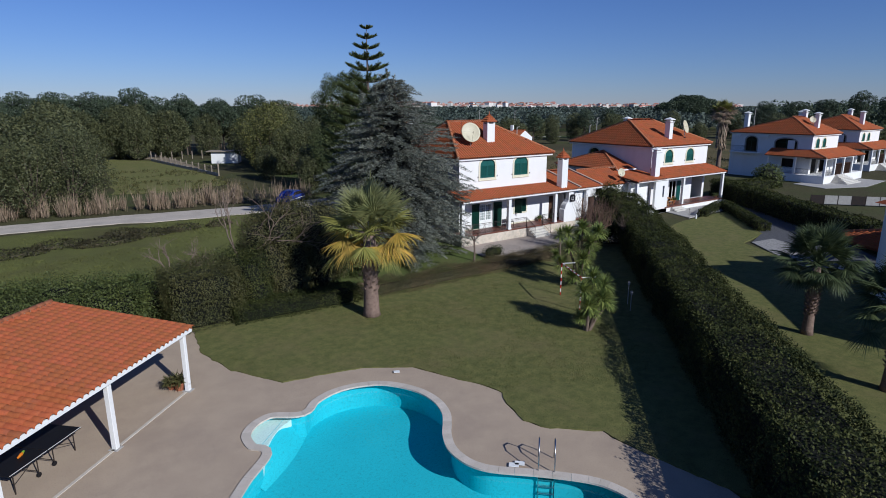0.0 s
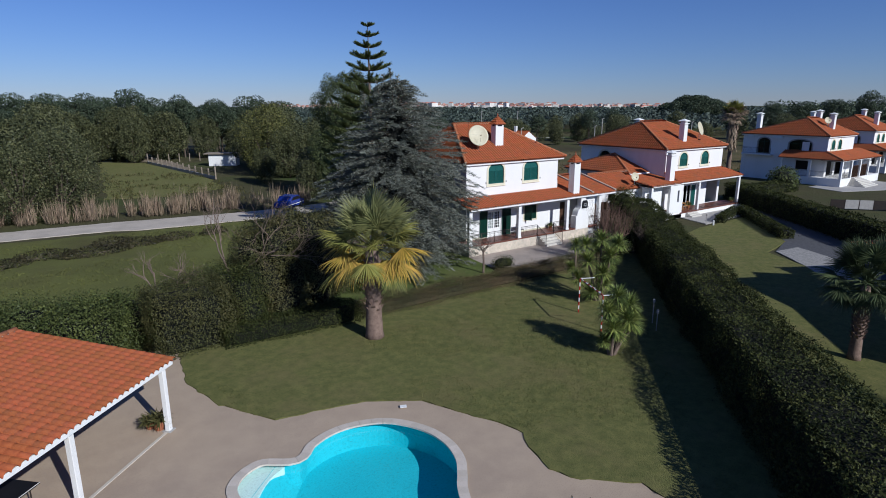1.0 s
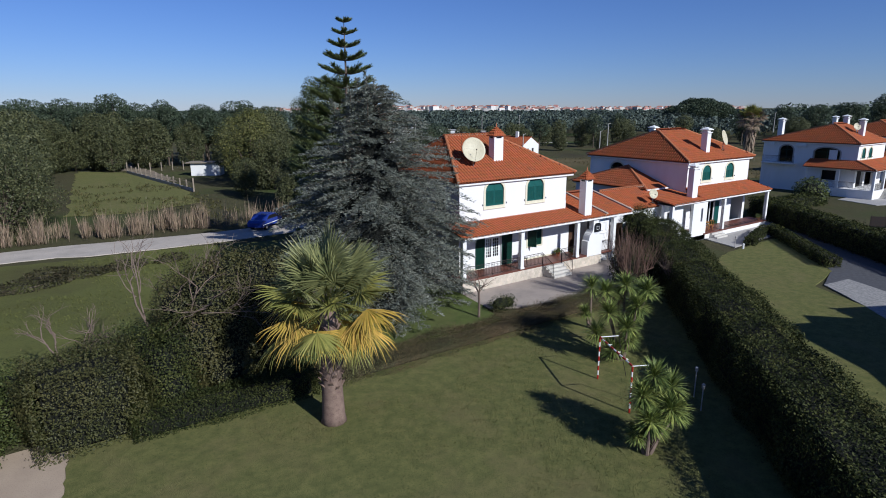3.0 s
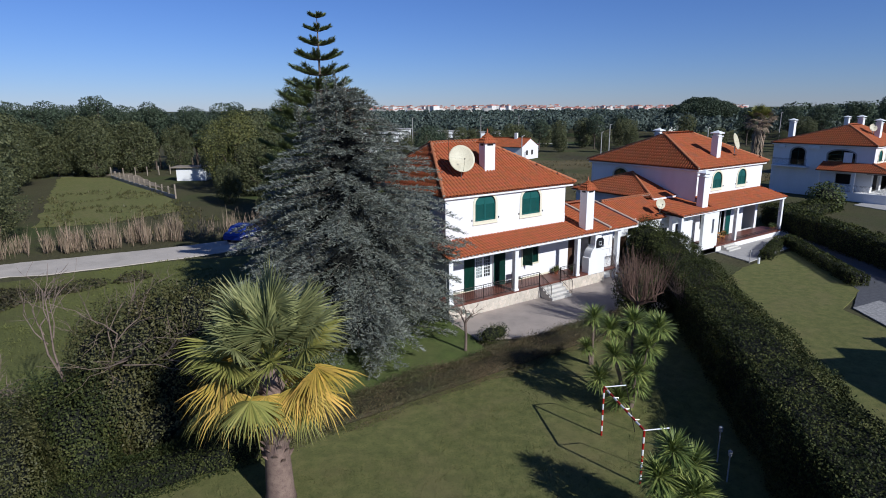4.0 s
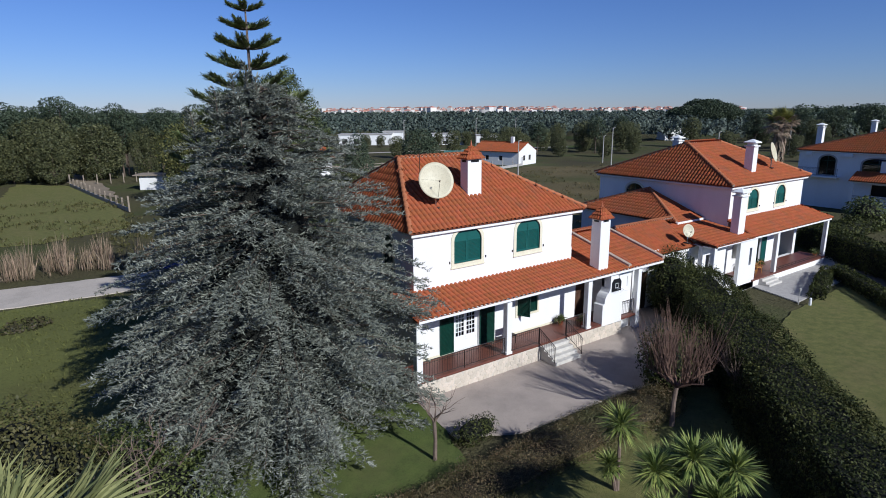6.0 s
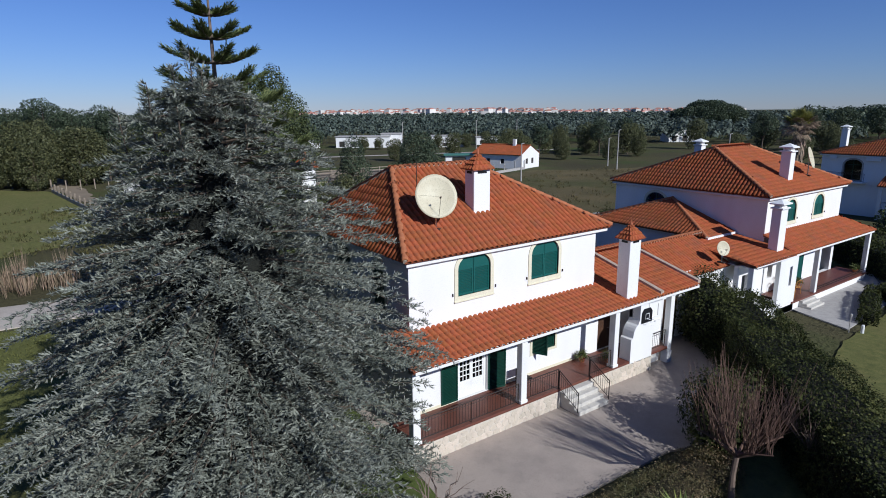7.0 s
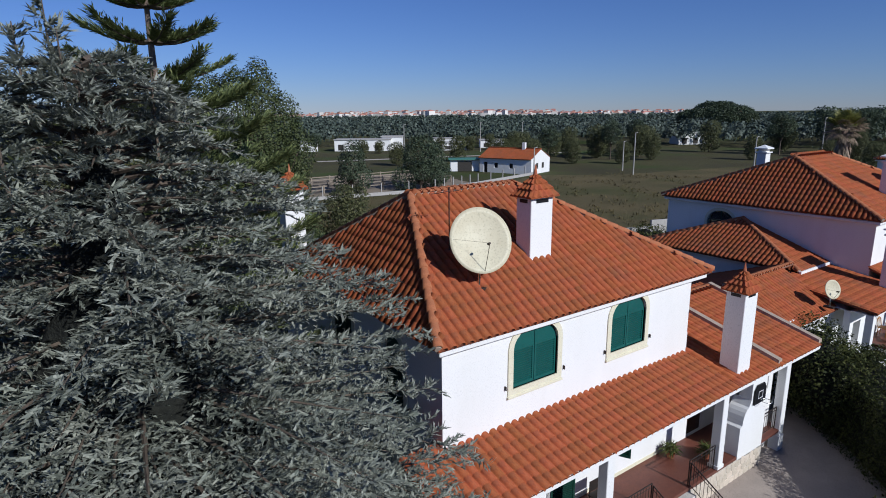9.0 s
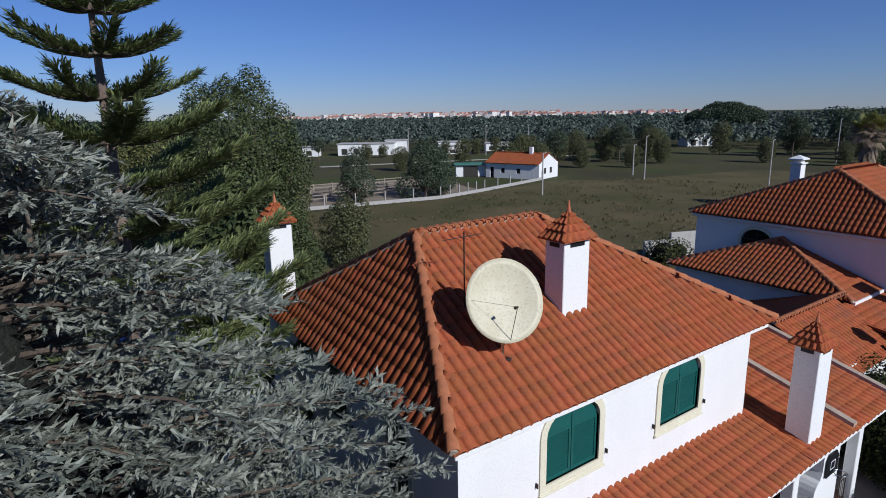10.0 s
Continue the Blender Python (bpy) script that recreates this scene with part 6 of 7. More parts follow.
# ---- palms and yuccas ----
def fan_leaf(chunks, origin, way, reach, radius, mat_list, twist, droop, segs=30):
    """A fan palm leaf: a petiole and a pleated half-disc of narrow segments. Returns the petiole's end."""
    o, w = np.array(origin, float), np.array(way, float) / np.linalg.norm(way)
    side = np.cross(w, [0, 0, 1.0])
    side /= max(np.linalg.norm(side), 1e-6)
    nrm = np.cross(side, w)
    end = o + w * reach - np.array([0, 0, droop * reach * 0.35])
    # the blade tips down from the stalk's line
    w = w * np.array([1, 1, 1.0]) - np.array([0, 0, 0.35 * droop])
    w /= np.linalg.norm(w)
    nrm = np.cross(side, w)
    ang = np.linspace(-2.0, 2.0, segs)
    d = w[None] * np.cos(ang)[:, None] + side[None] * np.sin(ang)[:, None]
    L = radius * (0.74 + 0.26 * np.cos(ang * 0.8)) * (0.88 + 0.24 * rng.random(segs))
    wid = radius * 4.0 / segs * 0.33
    nn = nrm[None] + side[None] * np.where(np.arange(segs) % 2, 0.6, -0.6)[:, None]
    perp = unit(np.cross(d, nn))
    DOWN = np.array([0, 0, -1.0])
    fold = -nrm[None] * (np.abs(np.sin(ang)) * radius * (0.10 + 0.2 * rng.random()))[:, None]
    sag = droop * (0.35 + 0.5 * rng.random(segs)) * L
    p0 = np.repeat(end[None], segs, 0)
    m1 = end + d * (L * 0.36)[:, None] + fold * 0.4 + DOWN * (sag * 0.08)[:, None]
    m2 = end + d * (L * 0.70)[:, None] + fold * 0.8 + DOWN * (sag * 0.30)[:, None]
    tip = end + d * (L * (1 - 0.1 * droop))[:, None] + fold + DOWN * (sag * 0.75)[:, None] + rng.normal(size=(segs, 3)) * 0.03
    a, b, a2, b2 = m1 + perp * wid, m1 - perp * wid, m2 + perp * wid * 0.55, m2 - perp * wid * 0.55
    v = np.stack([p0, a, b, a2, b2, tip], 1).reshape(-1, 3)
    f = (np.arange(segs)[:, None, None] * 6 + np.array([[0, 1, 2], [1, 3, 2], [2, 3, 4], [3, 5, 4]])[None]).reshape(-1, 3)
    chunks.append((v, f))
    return end


def fan_palm(at, trunk_h, crown_r, label, leaves=50, greens=(FRONDG, FRONDM, FRONDY), r=0.44):
    t = thing("palm_tree", at, label, "palm")
    trunk = MB()
    prof = [(0, r * 1.15), (0.3, r), (trunk_h * 0.6, r * 0.82), (trunk_h * 0.85, r * 1.0), (trunk_h + 1.2, r * 0.7)]
    trunk.tube([(0, 0, z) for z, _ in prof], [q for _, q in prof], 16)
    part("trunk", trunk.mesh("trunk", True), PALMTRUNK, t)
    boots = MB()
    for i in range(70):
        a, z = i * 2.39996, trunk_h * (0.42 + 0.75 * i / 70)
        rr = float(np.interp(z, [p[0] for p in prof], [p[1] for p in prof]))
        o, s = Vector((math.cos(a), math.sin(a), 0)), Vector((-math.sin(a), math.cos(a), 0))
        c = o * (rr - 0.03) + Vector((0, 0, z))
        boots.add([c - s * 0.09, c + s * 0.09, c + s * 0.05 + o * 0.16 + Vector((0, 0, 0.2)), c - s * 0.05 + o * 0.16 + Vector((0, 0, 0.2)), c + Vector((0, 0, 0.12))], [(0, 1, 2, 3), (1, 4, 2), (4, 0, 3), (2, 4, 3)])
    part("leaf_bases", boots, PALMTRUNK, t, "ragged old leaf bases round the trunk")
    top = trunk_h + 1.35
    stalks = MB()
    sets = {m: [] for m in greens}
    for i in range(leaves):
        f = (i + 0.5) / leaves
        a = i * 2.39996 + rng.normal() * 0.15
        el = radians(84 - 108 * f + rng.normal() * 8)
        w = (math.cos(a) * math.cos(el), math.sin(a) * math.cos(el), math.sin(el))
        reach = crown_r * (0.42 + 0.26 * rng.random()) * (1 - 0.22 * max(0, f - 0.6))
        mat = greens[0] if f < 0.5 else (greens[1] if f < 0.74 else greens[2])
        if f > 0.66 and rng.random() < 0.6:
            mat = greens[2]
        elif f > 0.45 and rng.random() < 0.3:
            mat = greens[1]
        end = fan_leaf(sets[mat], (0, 0, top), w, reach, crown_r * (0.44 + 0.10 * rng.random()) * (1 - 0.75 * max(0, f - 0.7)), None, 0, 0.08 + 0.72 * f, 54)
        stalks.tube([(0, 0, top), tuple((np.array([0, 0, top]) + end) / 2 + [0, 0, 0.06]), tuple(end)], [0.035, 0.025, 0.015], 5, False)
    tagged(part("stalkwork", stalks, greens[1], t), kind="stuff")
    for m, ch in sets.items():
        if ch:
            v, f = join_np(ch)
            tagged(part("fronds", np_mesh("fronds", v, f), m, t, {"palm_yellow": "drooping yellowed old fan leaves"}.get(m.name, "")), kind="stuff")
    return t


fan_palm((14.5, 25.4, 0), 3.3, 2.9, "stout fan palm with green upper and yellow drooping lower leaves", 46)
fan_palm((31.0, 10.3, 0), 2.3, 2.2, "dark green fan palm on the neighbouring lawn", 48, (FRONDD, FRONDD, FRONDD), 0.26)
fan_palm((27.2, 5.6, 0), 2.3, 2.3, "dark green fan palm on the neighbouring lawn", 48, (FRONDD, FRONDD, FRONDD), 0.28)
fan_palm((104, 57, 0), 8.4, 2.5, "tall old palm with a skirt of dry leaves", 50, (FRONDM, REED, REED), 0.4)
old = bpy.context.scene.objects["palm_tree.003"]
n = 420
b = rng.random(n) * 6.28
zz = 4.2 + 4.4 * rng.random(n)
way = np.stack([np.cos(b), np.sin(b), -0.9 - 0.8 * rng.random(n)], 1)
tagged(part("skirt", np_mesh("skirt", *leaf_quads(np.stack([0.3 * np.cos(b), 0.3 * np.sin(b), zz], 1), way, unit(way * [1, 1, -0.6]), 0.9 + 0.7 * rng.random(n), 0.22, 0.2)), REED, old, "skirt of dry hanging leaves"), kind="stuff")


def yucca(at, heads, label):
    """heads: (x, y, z, radius) of leaf rosettes on bare stems."""
    t = thing("yucca_tree", at, label, "yucca", "yuccas on the lawn")
    chunks, dead = [], []
    for x, y, z, r in heads:
        part("stem", MB().tube([(x * 0.12, y * 0.12, -0.05), (x * 0.45, y * 0.45, z * 0.45), (x * 0.85, y * 0.85, z * 0.8), (x, y, z)], [0.085, 0.06, 0.05, 0.045], 7), TWIG, t)
        n = 240
        u = rand_unit(n)
        u[:, 2] = np.where(u[:, 2] < -0.55, -u[:, 2], u[:, 2])
        L = r * (0.95 + 0.4 * rng.random(n))
        base = np.array([x, y, z]) + u * 0.04 + np.array([0, 0, 1.0]) * (rng.random(n) * 0.18 - 0.1)[:, None]
        chunks.append(leaf_quads(base, u, unit(np.array([0, 0, 1.0]) + rand_unit(n) * 0.2), L, 0.055, 0.12))
    v, f = join_np(chunks)
    tagged(part("leaves", np_mesh("leaves", v, f), YUCCA, t), kind="stuff")
    return t


yucca((28.0, 22.6, 0), [(0.3, 0.2, 3.6, 0.62), (1.0, -0.5, 3.4, 0.6), (-0.5, 0.7, 3.3, 0.6), (1.5, 0.1, 3.1, 0.6), (0.2, -0.6, 2.8, 0.62), (-0.9, 0.1, 2.5, 0.6), (0.7, 0.9, 2.9, 0.6), (-0.4, -0.6, 1.9, 0.6), (0.6, -0.1, 2.2, 0.6), (-1.1, 0.6, 1.4, 0.6), (0.1, -0.3, 1.1, 0.6), (-0.6, 0.0, 0.6, 0.6)], "clump of tall yuccas with many spiky green rosettes")
yucca((30.0, 26.2, 0), [(0.1, 0.1, 2.3, 0.68), (-0.2, 0.2, 0.9, 0.45)], "single slender yucca with one spiky head")
yucca((22.3, 17.0, 0), [(0.7, 0.4, 2.6, 0.6), (1.1, 0.0, 2.2, 0.6), (0.1, 0.4, 2.0, 0.58), (0.6, -0.4, 1.7, 0.6), (0.9, 0.7, 1.5, 0.55), (1.2, -0.2, 1.3, 0.5), (-0.2, -0.2, 1.4, 0.55), (0.3, 0.1, 1.0, 0.55), (-0.2, 0.3, 0.7, 0.4)], "leaning multi-headed yucca on the lawn")

# ---- reeds ----
n = 9000
xs = rng.random(n)
rx = np.where(xs < 0.4, -3 + 11.5 * rng.random(n), np.where(xs < 0.92, 9.5 + 11 * rng.random(n), 21 + 8 * rng.random(n)))
ry = 67.8 + 0.10 * (10 - rx) + rng.random(n) * 3.2
stand = np.sin(rx * 2.3) + np.sin(rx * 5.1 + 1) * 0.7 + np.sin(rx * 0.9 + ry * 1.7) + rng.normal(size=n) * 0.5
rx, ry, stand = rx[stand > 0.1], ry[stand > 0.1], stand[stand > 0.1]
n = len(rx)
v, f = leaf_quads(np.stack([rx, ry, np.zeros(n)], 1), np.array([0, 0, 1.0]) + rng.normal(size=(n, 3)) * 0.12, unit(rng.normal(size=(n, 3)) * [1, 1, 0.05]), (0.6 + 2.1 * rng.random(n)) * (0.65 + 0.22 * stand), 0.05, 0.05)
reeds = tagged(part("reeds", np_mesh("reeds", v, f), REED), "belt of dry straw-coloured reeds beside the road", "reeds", kind="stuff")


def tufts(name, n, region, size, mat, label, low=0.15, z=0.0):
    """Uneven weeds over a piece of ground."""
    p = np.array([region(rng.random(), rng.random()) for _ in range(n)])
    keep = lump3(p, 0.16, 1.0) > -0.05
    p = p[keep]
    p = np.repeat(p, 5, 0) + rng.normal(size=(len(p) * 5, 3)) * [0.12, 0.12, 0]
    p[:, 2] = z
    k_ = len(p)
    L = size * (low + rng.random(k_))
    v, f = leaf_quads(p, np.array([0, 0, 0.9]) + rng.normal(size=(k_, 3)) * 0.5, rand_unit(k_), L, L * 0.3, 0.2)
    return tagged(part(name, np_mesh(name, v, f), mat), label, "weeds", kind="stuff")


tufts("weeds", 7000, lambda a, b: (-14 + 34 * a, 36 + 24 * b, 0), 0.17, GRASS, "low brownish weeds in the meadow")
tufts("weeds", 2600, lambda a, b: (42 + 80 * a, 56 + 46 * b, 0), 0.45, BROWN, "dry brown weeds over the fallow field")
tufts("weeds", 1200, lambda a, b: (10 + 16 * a, 72 + 40 * b, 0), 0.4, SHRUB_B, "low weeds in the far grass field")

def lawn_spot(a, b):
    while True:
        x, y = 6.5 + 26 * rng.random(), 7 + 20.5 * rng.random()
        if inside(lawn_out, x, y) and x - y < 9:
            return x, y, 0.035


tufts("grass_blades", 9000, lawn_spot, 0.085, LAWN, "short uneven grass tufts over the lawn", z=0.035)

# ---- woods ----
kinds = []
for q in range(3):
    kinds.append(("pine_tree", 5.0, clumps(15, 2.9, 5.4, 11.8, 1.35, "round", 0.62), PINE, "tall pine with rounded dark green clumps", 44, 0.26))
for q in range(3):
    kinds.append(("tree", 1.5, clumps(17, 3.0, 1.4, 8.6, 1.45, "round", 0.85), PINE_B, "bushy olive-green tree at the wood's edge", 42, 0.26))
rw = random.Random(5)
protos = [crown_tree(nm, (0, 0, 0), lab, th, bl, mt, dn, sz, 0.2, 0.55, "woodland trees", True) for nm, th, bl, mt, lab, dn, sz in kinds]
used = [0] * len(protos)


def plant(i, x, y, s, turn):
    m = pose(x, y, 0, 0, 0, turn) @ Matrix.Diagonal((s * rw.uniform(0.9, 1.1), s * rw.uniform(0.9, 1.1), s * rw.uniform(0.88, 1.18), 1))
    if not used[i]:
        used[i] = 1
        protos[i].matrix_basis = m
        return protos[i]
    ob = copy_thing(protos[i], pose(x, y, 0, 0, 0, turn))
    ob.matrix_basis = m
    return ob


# near wood on the far side of the road
for x, y, s in ((3.8, 73, 0.9), (0.5, 71.5, 0.8), (5.2, 77, 0.95), (-4, 72, 1.0), (-9, 73, 1.1)):
    crown_tree("tree", (x, y, 0), "bushy olive-green tree behind the reeds", 1.2, [(a * s, b * s, c * s, d * s, e * s, g * s) for a, b, c, d, e, g in clumps(26, 3.1, 0.9, 8.4, 1.25, "round", 1.0)], PINE_B, 60, 0.16, 0.2, 0.7, "woodland trees", True)
for q in range(26):
    plant(3 + q % 3, -34 + 33 * rw.random(), 72 + 26 * rw.random(), 0.85 + 0.35 * rw.random(), 360 * rw.random())
for x, y, s in ((4.5, 84, 0.9), (3, 92, 1.0), (4, 104, 1.0), (-16, 74, 1.1), (5, 116, 1.0), (7, 127, 1.0)):
    plant(rw.choice((3, 4, 5)), x, y, s, 360 * rw.random())
# tall pines along the far edge
for q in range(46):
    x = -40 + 95 * (q + rw.random()) / 46
    plant(q % 3, x, 140 + 25 * rw.random(), 0.88 + 0.28 * rw.random(), 360 * rw.random())
for q in range(34):
    plant(3 + q % 3, -30 + 85 * rw.random(), 134 + 8 * rw.random(), 0.8 + 0.3 * rw.random(), 360 * rw.random())
# by the white shed and the lane
for x, y, s, i in ((36.5, 112, 1.0, 3), (40, 108, 1.05, 4), (38.5, 100, 0.95, 5), (43, 116, 1.1, 3), (46, 104, 0.95, 4), (36, 92, 0.8, 5), (30.5, 88, 0.55, 3), (42, 92, 0.8, 4), (48, 96, 0.8, 5), (50, 112, 0.9, 3), (33, 76, 0.6, 5), (38, 70, 0.65, 4), (45, 74, 0.6, 3), (30, 69, 0.5, 4)):
    plant(i, x, y, s, 360 * rw.random())
crown_tree("tree", (34.5, 97, 0), "yellowish green rounded tree near the white shed", 1.5, clumps(14, 3.2, 1.8, 10.2, 2.0, "round", 1.1), YELLOWTREE, 50, 0.24, 0.25, 0.6)
# paddock conifers, far pines and trees towards the right
crown_tree("cypress_tree", (62.7, 107.6, 0), "small dark conifer beside the paddock", 1.0, clumps(9, 2.0, 1.0, 6.6, 1.3, "cone", 1.1), PINE, 45, 0.26, 0.2)
crown_tree("cypress_tree", (73.6, 105.0, 0), "broad dark conifer beside the paddock wall", 1.0, clumps(12, 2.8, 1.0, 7.4, 1.6, "cone", 1.0), PINE, 45, 0.26, 0.2)
crown_tree("cypress_tree", (77.2, 106.5, 0), "dark conifer beside the paddock wall", 1.0, clumps(9, 2.0, 1.0, 6.6, 1.3, "cone", 1.1), PINE, 45, 0.26, 0.2)
crown_tree("umbrella_pine", (275, 171, 0), "huge umbrella pine with a broad domed crown", 5.0, clumps(60, 13.5, 5.5, 15.5, 3.4, "umbrella", 0.7), PINE, 17, 0.6, 0.8)
for x, y, s, i in ((150, 116, 0.8, 3), (156, 124, 1.0, 4), (146, 130, 0.9, 5), (190, 104, 1.2, 0), (198, 96, 1.2, 1), (206, 90, 1.3, 2), (214, 84, 1.2, 0), (200, 108, 1.1, 3), (222, 78, 1.3, 1), (190, 88, 1.0, 4), (180, 82, 0.8, 5), (170, 84, 0.6, 3), (228, 70, 1.3, 2), (236, 62, 1.3, 0), (160, 72, 0.7, 4), (168, 66, 0.8, 5), (176, 60, 0.9, 3), (184, 54, 1.0, 4), (150, 48, 0.9, 5), (240, 52, 1.3, 1), (246, 44, 1.3, 2), (160, 40, 1.0, 3), (120, 128, 0.8, 4), (128, 122, 0.7, 5), (140, 140, 0.8, 3), (134, 146, 0.9, 4), (126, 140, 0.8, 5), (148, 142, 0.9, 3), (112, 146, 0.8, 4), (156, 136, 0.9, 5), (162, 130, 0.9, 0), (144, 124, 0.8, 1), (130, 132, 0.9, 2), (172, 134, 1.0, 3), (186, 122, 1.0, 4), (168, 100, 0.7, 5), (104, 152, 0.8, 3), (94, 146, 0.7, 4), (116, 134, 0.8, 3), (136, 114, 0.6, 4)):
    plant(i, x, y, s * 0.84, 360 * rw.random())
for x, y, s, i in ((102, 178, 0.5, 3), (112, 186, 0.45, 4), (128, 176, 0.55, 5), (141, 178, 0.55, 3), (148, 176, 0.5, 4), (120, 168, 0.4, 5), (92, 188, 0.6, 0)):
    plant(i, x, y, s, 360 * rw.random())
for x, y, s in ((1.5, 54.0, 1.0), (4.8, 53.2, 1.2), (8.2, 54.6, 1.0), (11.2, 55.2, 0.8), (-2.0, 52.4, 1.2), (6.4, 56.0, 0.8), (14.5, 55.5, 0.6), (-6, 53, 1.3)):
    bush("weed_clump", (x, y, 0), [(0, 0, 0.15, 1.5 * s, 0.9 * s, 0.45), (1.1 * s, 0.3, 0.1, 1.1 * s, 0.7 * s, 0.35), (-1.0 * s, -0.2, 0.1, 1.0 * s, 0.7 * s, 0.3)], WEED, "low dark weedy clump in the meadow", 130, 0.15, "weeds", False, "meadow weeds")
bush("shrub", (84.5, 38.6, 0), [(0, 0, 1.4, 2.0, 1.7, 1.6), (1.6, 0.8, 1.2, 1.5, 1.5, 1.4)], SHRUB, "rounded green shrub beside the third villa", 60, 0.24)


def wood_band(name, r0, r1, a0, a1, n, size, h, mat, label):
    """Far woods: clumps of leaves over a stretch of plan, seen from about the pool garden; a0, a1: bearings from +x in degrees."""
    chunks = []
    a = np.radians(a0 + (a1 - a0) * rng.random(n))
    r = r0 * (r1 / r0) ** rng.random(n)
    hh = h * (0.6 + 0.6 * rng.random(n))
    c = np.stack([15 + r * np.cos(a), 15 + r * np.sin(a), hh * 0.55], 1)
    k_ = 64
    u = rand_unit(n * k_)
    u[:, 2] = np.abs(u[:, 2]) * 1.1 - 0.25
    s = np.repeat(hh, k_)
    p = np.repeat(c, k_, 0) + u * (s * 0.5)[:, None] * np.array([1.15, 1.15, 0.95])
    sz = np.repeat(size * (r / r0) ** 0.5, k_) * (0.7 + 0.6 * rng.random(n * k_))
    nn = unit(u + rand_unit(n * k_) * 0.5)
    v, f = leaf_quads(p - u * 0.2, unit(np.cross(nn, rand_unit(n * k_))), nn, sz, sz * 0.8)
    return tagged(part(name, np_mesh(name, v, f), mat), label, "woods", kind="stuff")


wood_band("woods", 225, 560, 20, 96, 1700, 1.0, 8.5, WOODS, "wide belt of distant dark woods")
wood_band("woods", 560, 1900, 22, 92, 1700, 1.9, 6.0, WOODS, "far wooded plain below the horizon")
wood_band("woods", 165, 300, 88, 140, 700, 0.85, 11.0, PINE_B, "dark woods behind the tall pines")
wood_band("woods", 240, 420, -12, 24, 700, 0.95, 11.5, PINE, "dark woods beyond the villas")


# ---- pavilion with the table ----
pav = thing("pavilion", (4.35, 22.15, 0), "open pavilion with white posts and a shallow orange tile roof", "pavilion", turn=225)
# own space: x runs along the eave away from the lawn, y runs out towards the pool (so the roof lies at -y)
for px in (0.12, 4.3, 8.5, 12.7):
    post = part("post", MB().box(px - 0.09, px + 0.09, -0.09, 0.09, 0, 2.42, 0.012), WHITE, pav, "square white post")
    part("foot", MB().box(px - 0.17, px + 0.17, -0.17, 0.17, 0, 0.03, 0.008), CONCRETE, post)
    part("post", MB().box(px - 0.11, px + 0.11, -5.9, -5.68, 0, 2.95, 0.012), WHITE, pav)
part("beam", MB().box(-0.1, 12.9, -0.09, 0.09, 2.36, 2.52, 0.01), WHITE, pav)
part("beam", MB().box(-0.1, 12.9, -5.9, -5.7, 2.95, 3.1, 0.01), WHITE, pav)
part("side_beam", MB().add([(-0.06, -5.8, 2.95), (0.06, -5.8, 2.95), (0.06, 0.1, 2.36), (-0.06, 0.1, 2.36), (-0.06, -5.8, 3.12), (0.06, -5.8, 3.12), (0.06, 0.1, 2.52), (-0.06, 0.1, 2.52)], [(0, 1, 2, 3), (7, 6, 5, 4), (0, 4, 5, 1), (1, 5, 6, 2), (2, 6, 7, 3), (3, 7, 4, 0)]), WHITE, pav)
pr = part("roof", MB().box(-0.25, 13.0, 0.12, 0.2, 2.42, 2.58, 0.008), WPAINT, pav, "shallow slope of orange clay tiles with a white gutter")
roof_face(pr, [(13.1, 0.2, 2.6), (-0.3, 0.2, 2.6), (-0.3, -6.1, 3.25), (13.1, -6.1, 3.25)], 300, (0, 0, 2.6))
ridge_run(pr, (-0.3, -6.1, 3.27), (13.1, -6.1, 3.27))
part("ceiling_board", MB().add([(-0.1, 0.1, 2.53), (12.9, 0.1, 2.53), (12.9, -5.9, 3.13), (-0.1, -5.9, 3.13)], [(0, 1, 2, 3)]), WOOD, pav)
kerb = tagged(part("kerb_strip", MB().box(0.3, 13, -0.06, 0.06, 0.004, 0.03, 0.008), STONE_BED), "narrow pale kerb strip along the pavilion's edge", "kerb", kind="structure")
kerb.matrix_basis = pose(4.35, 22.15, 0, 0, 0, 225)

tt = thing("table_tennis_table", (-1.05, 19.4, 0), "black folding table-tennis table on wheeled legs", "table", turn=45)
for sx in (-1, 1):
    half = part("tabletop", MB().box(min(sx * 0.02, sx * 1.37), max(sx * 0.02, sx * 1.37), -0.76, 0.76, 0.73, 0.76, 0.006), BLACK, tt)
    part("edge_line", MB().box(min(sx * 0.02, sx * 1.37), max(sx * 0.02, sx * 1.37), -0.76, -0.73, 0.761, 0.764).box(min(sx * 0.02, sx * 1.37), max(sx * 0.02, sx * 1.37), 0.73, 0.76, 0.761, 0.764), WPAINT, half)
    for sy in (-0.6, 0.6):
        part("leg", MB().tube([(sx * 1.15, sy, 0.73), (sx * 1.15, sy, 0.0)], 0.02, 6), IRON, tt)
        part("brace", MB().tube([(sx * 1.15, sy, 0.3), (sx * 0.3, sy, 0.7)], 0.012, 5), IRON, tt)
        wheel = part("wheel", MB().tube([(sx * 0.3, sy - 0.02, 0.08), (sx * 0.3, sy + 0.02, 0.08)], 0.08, 14), BLACK, tt)
        part("fork", MB().tube([(sx * 0.3, sy, 0.08), (sx * 0.3, sy, 0.7)], 0.018, 6), IRON, wheel)
    part("cross_bar", MB().tube([(sx * 0.3, -0.6, 0.2), (sx * 0.3, 0.6, 0.2)], 0.014, 6), IRON, tt)
toy = thing("toy", (-1.2, 18.95, 0.764), "small orange and green plastic toy on the table", "toy", turn=60)
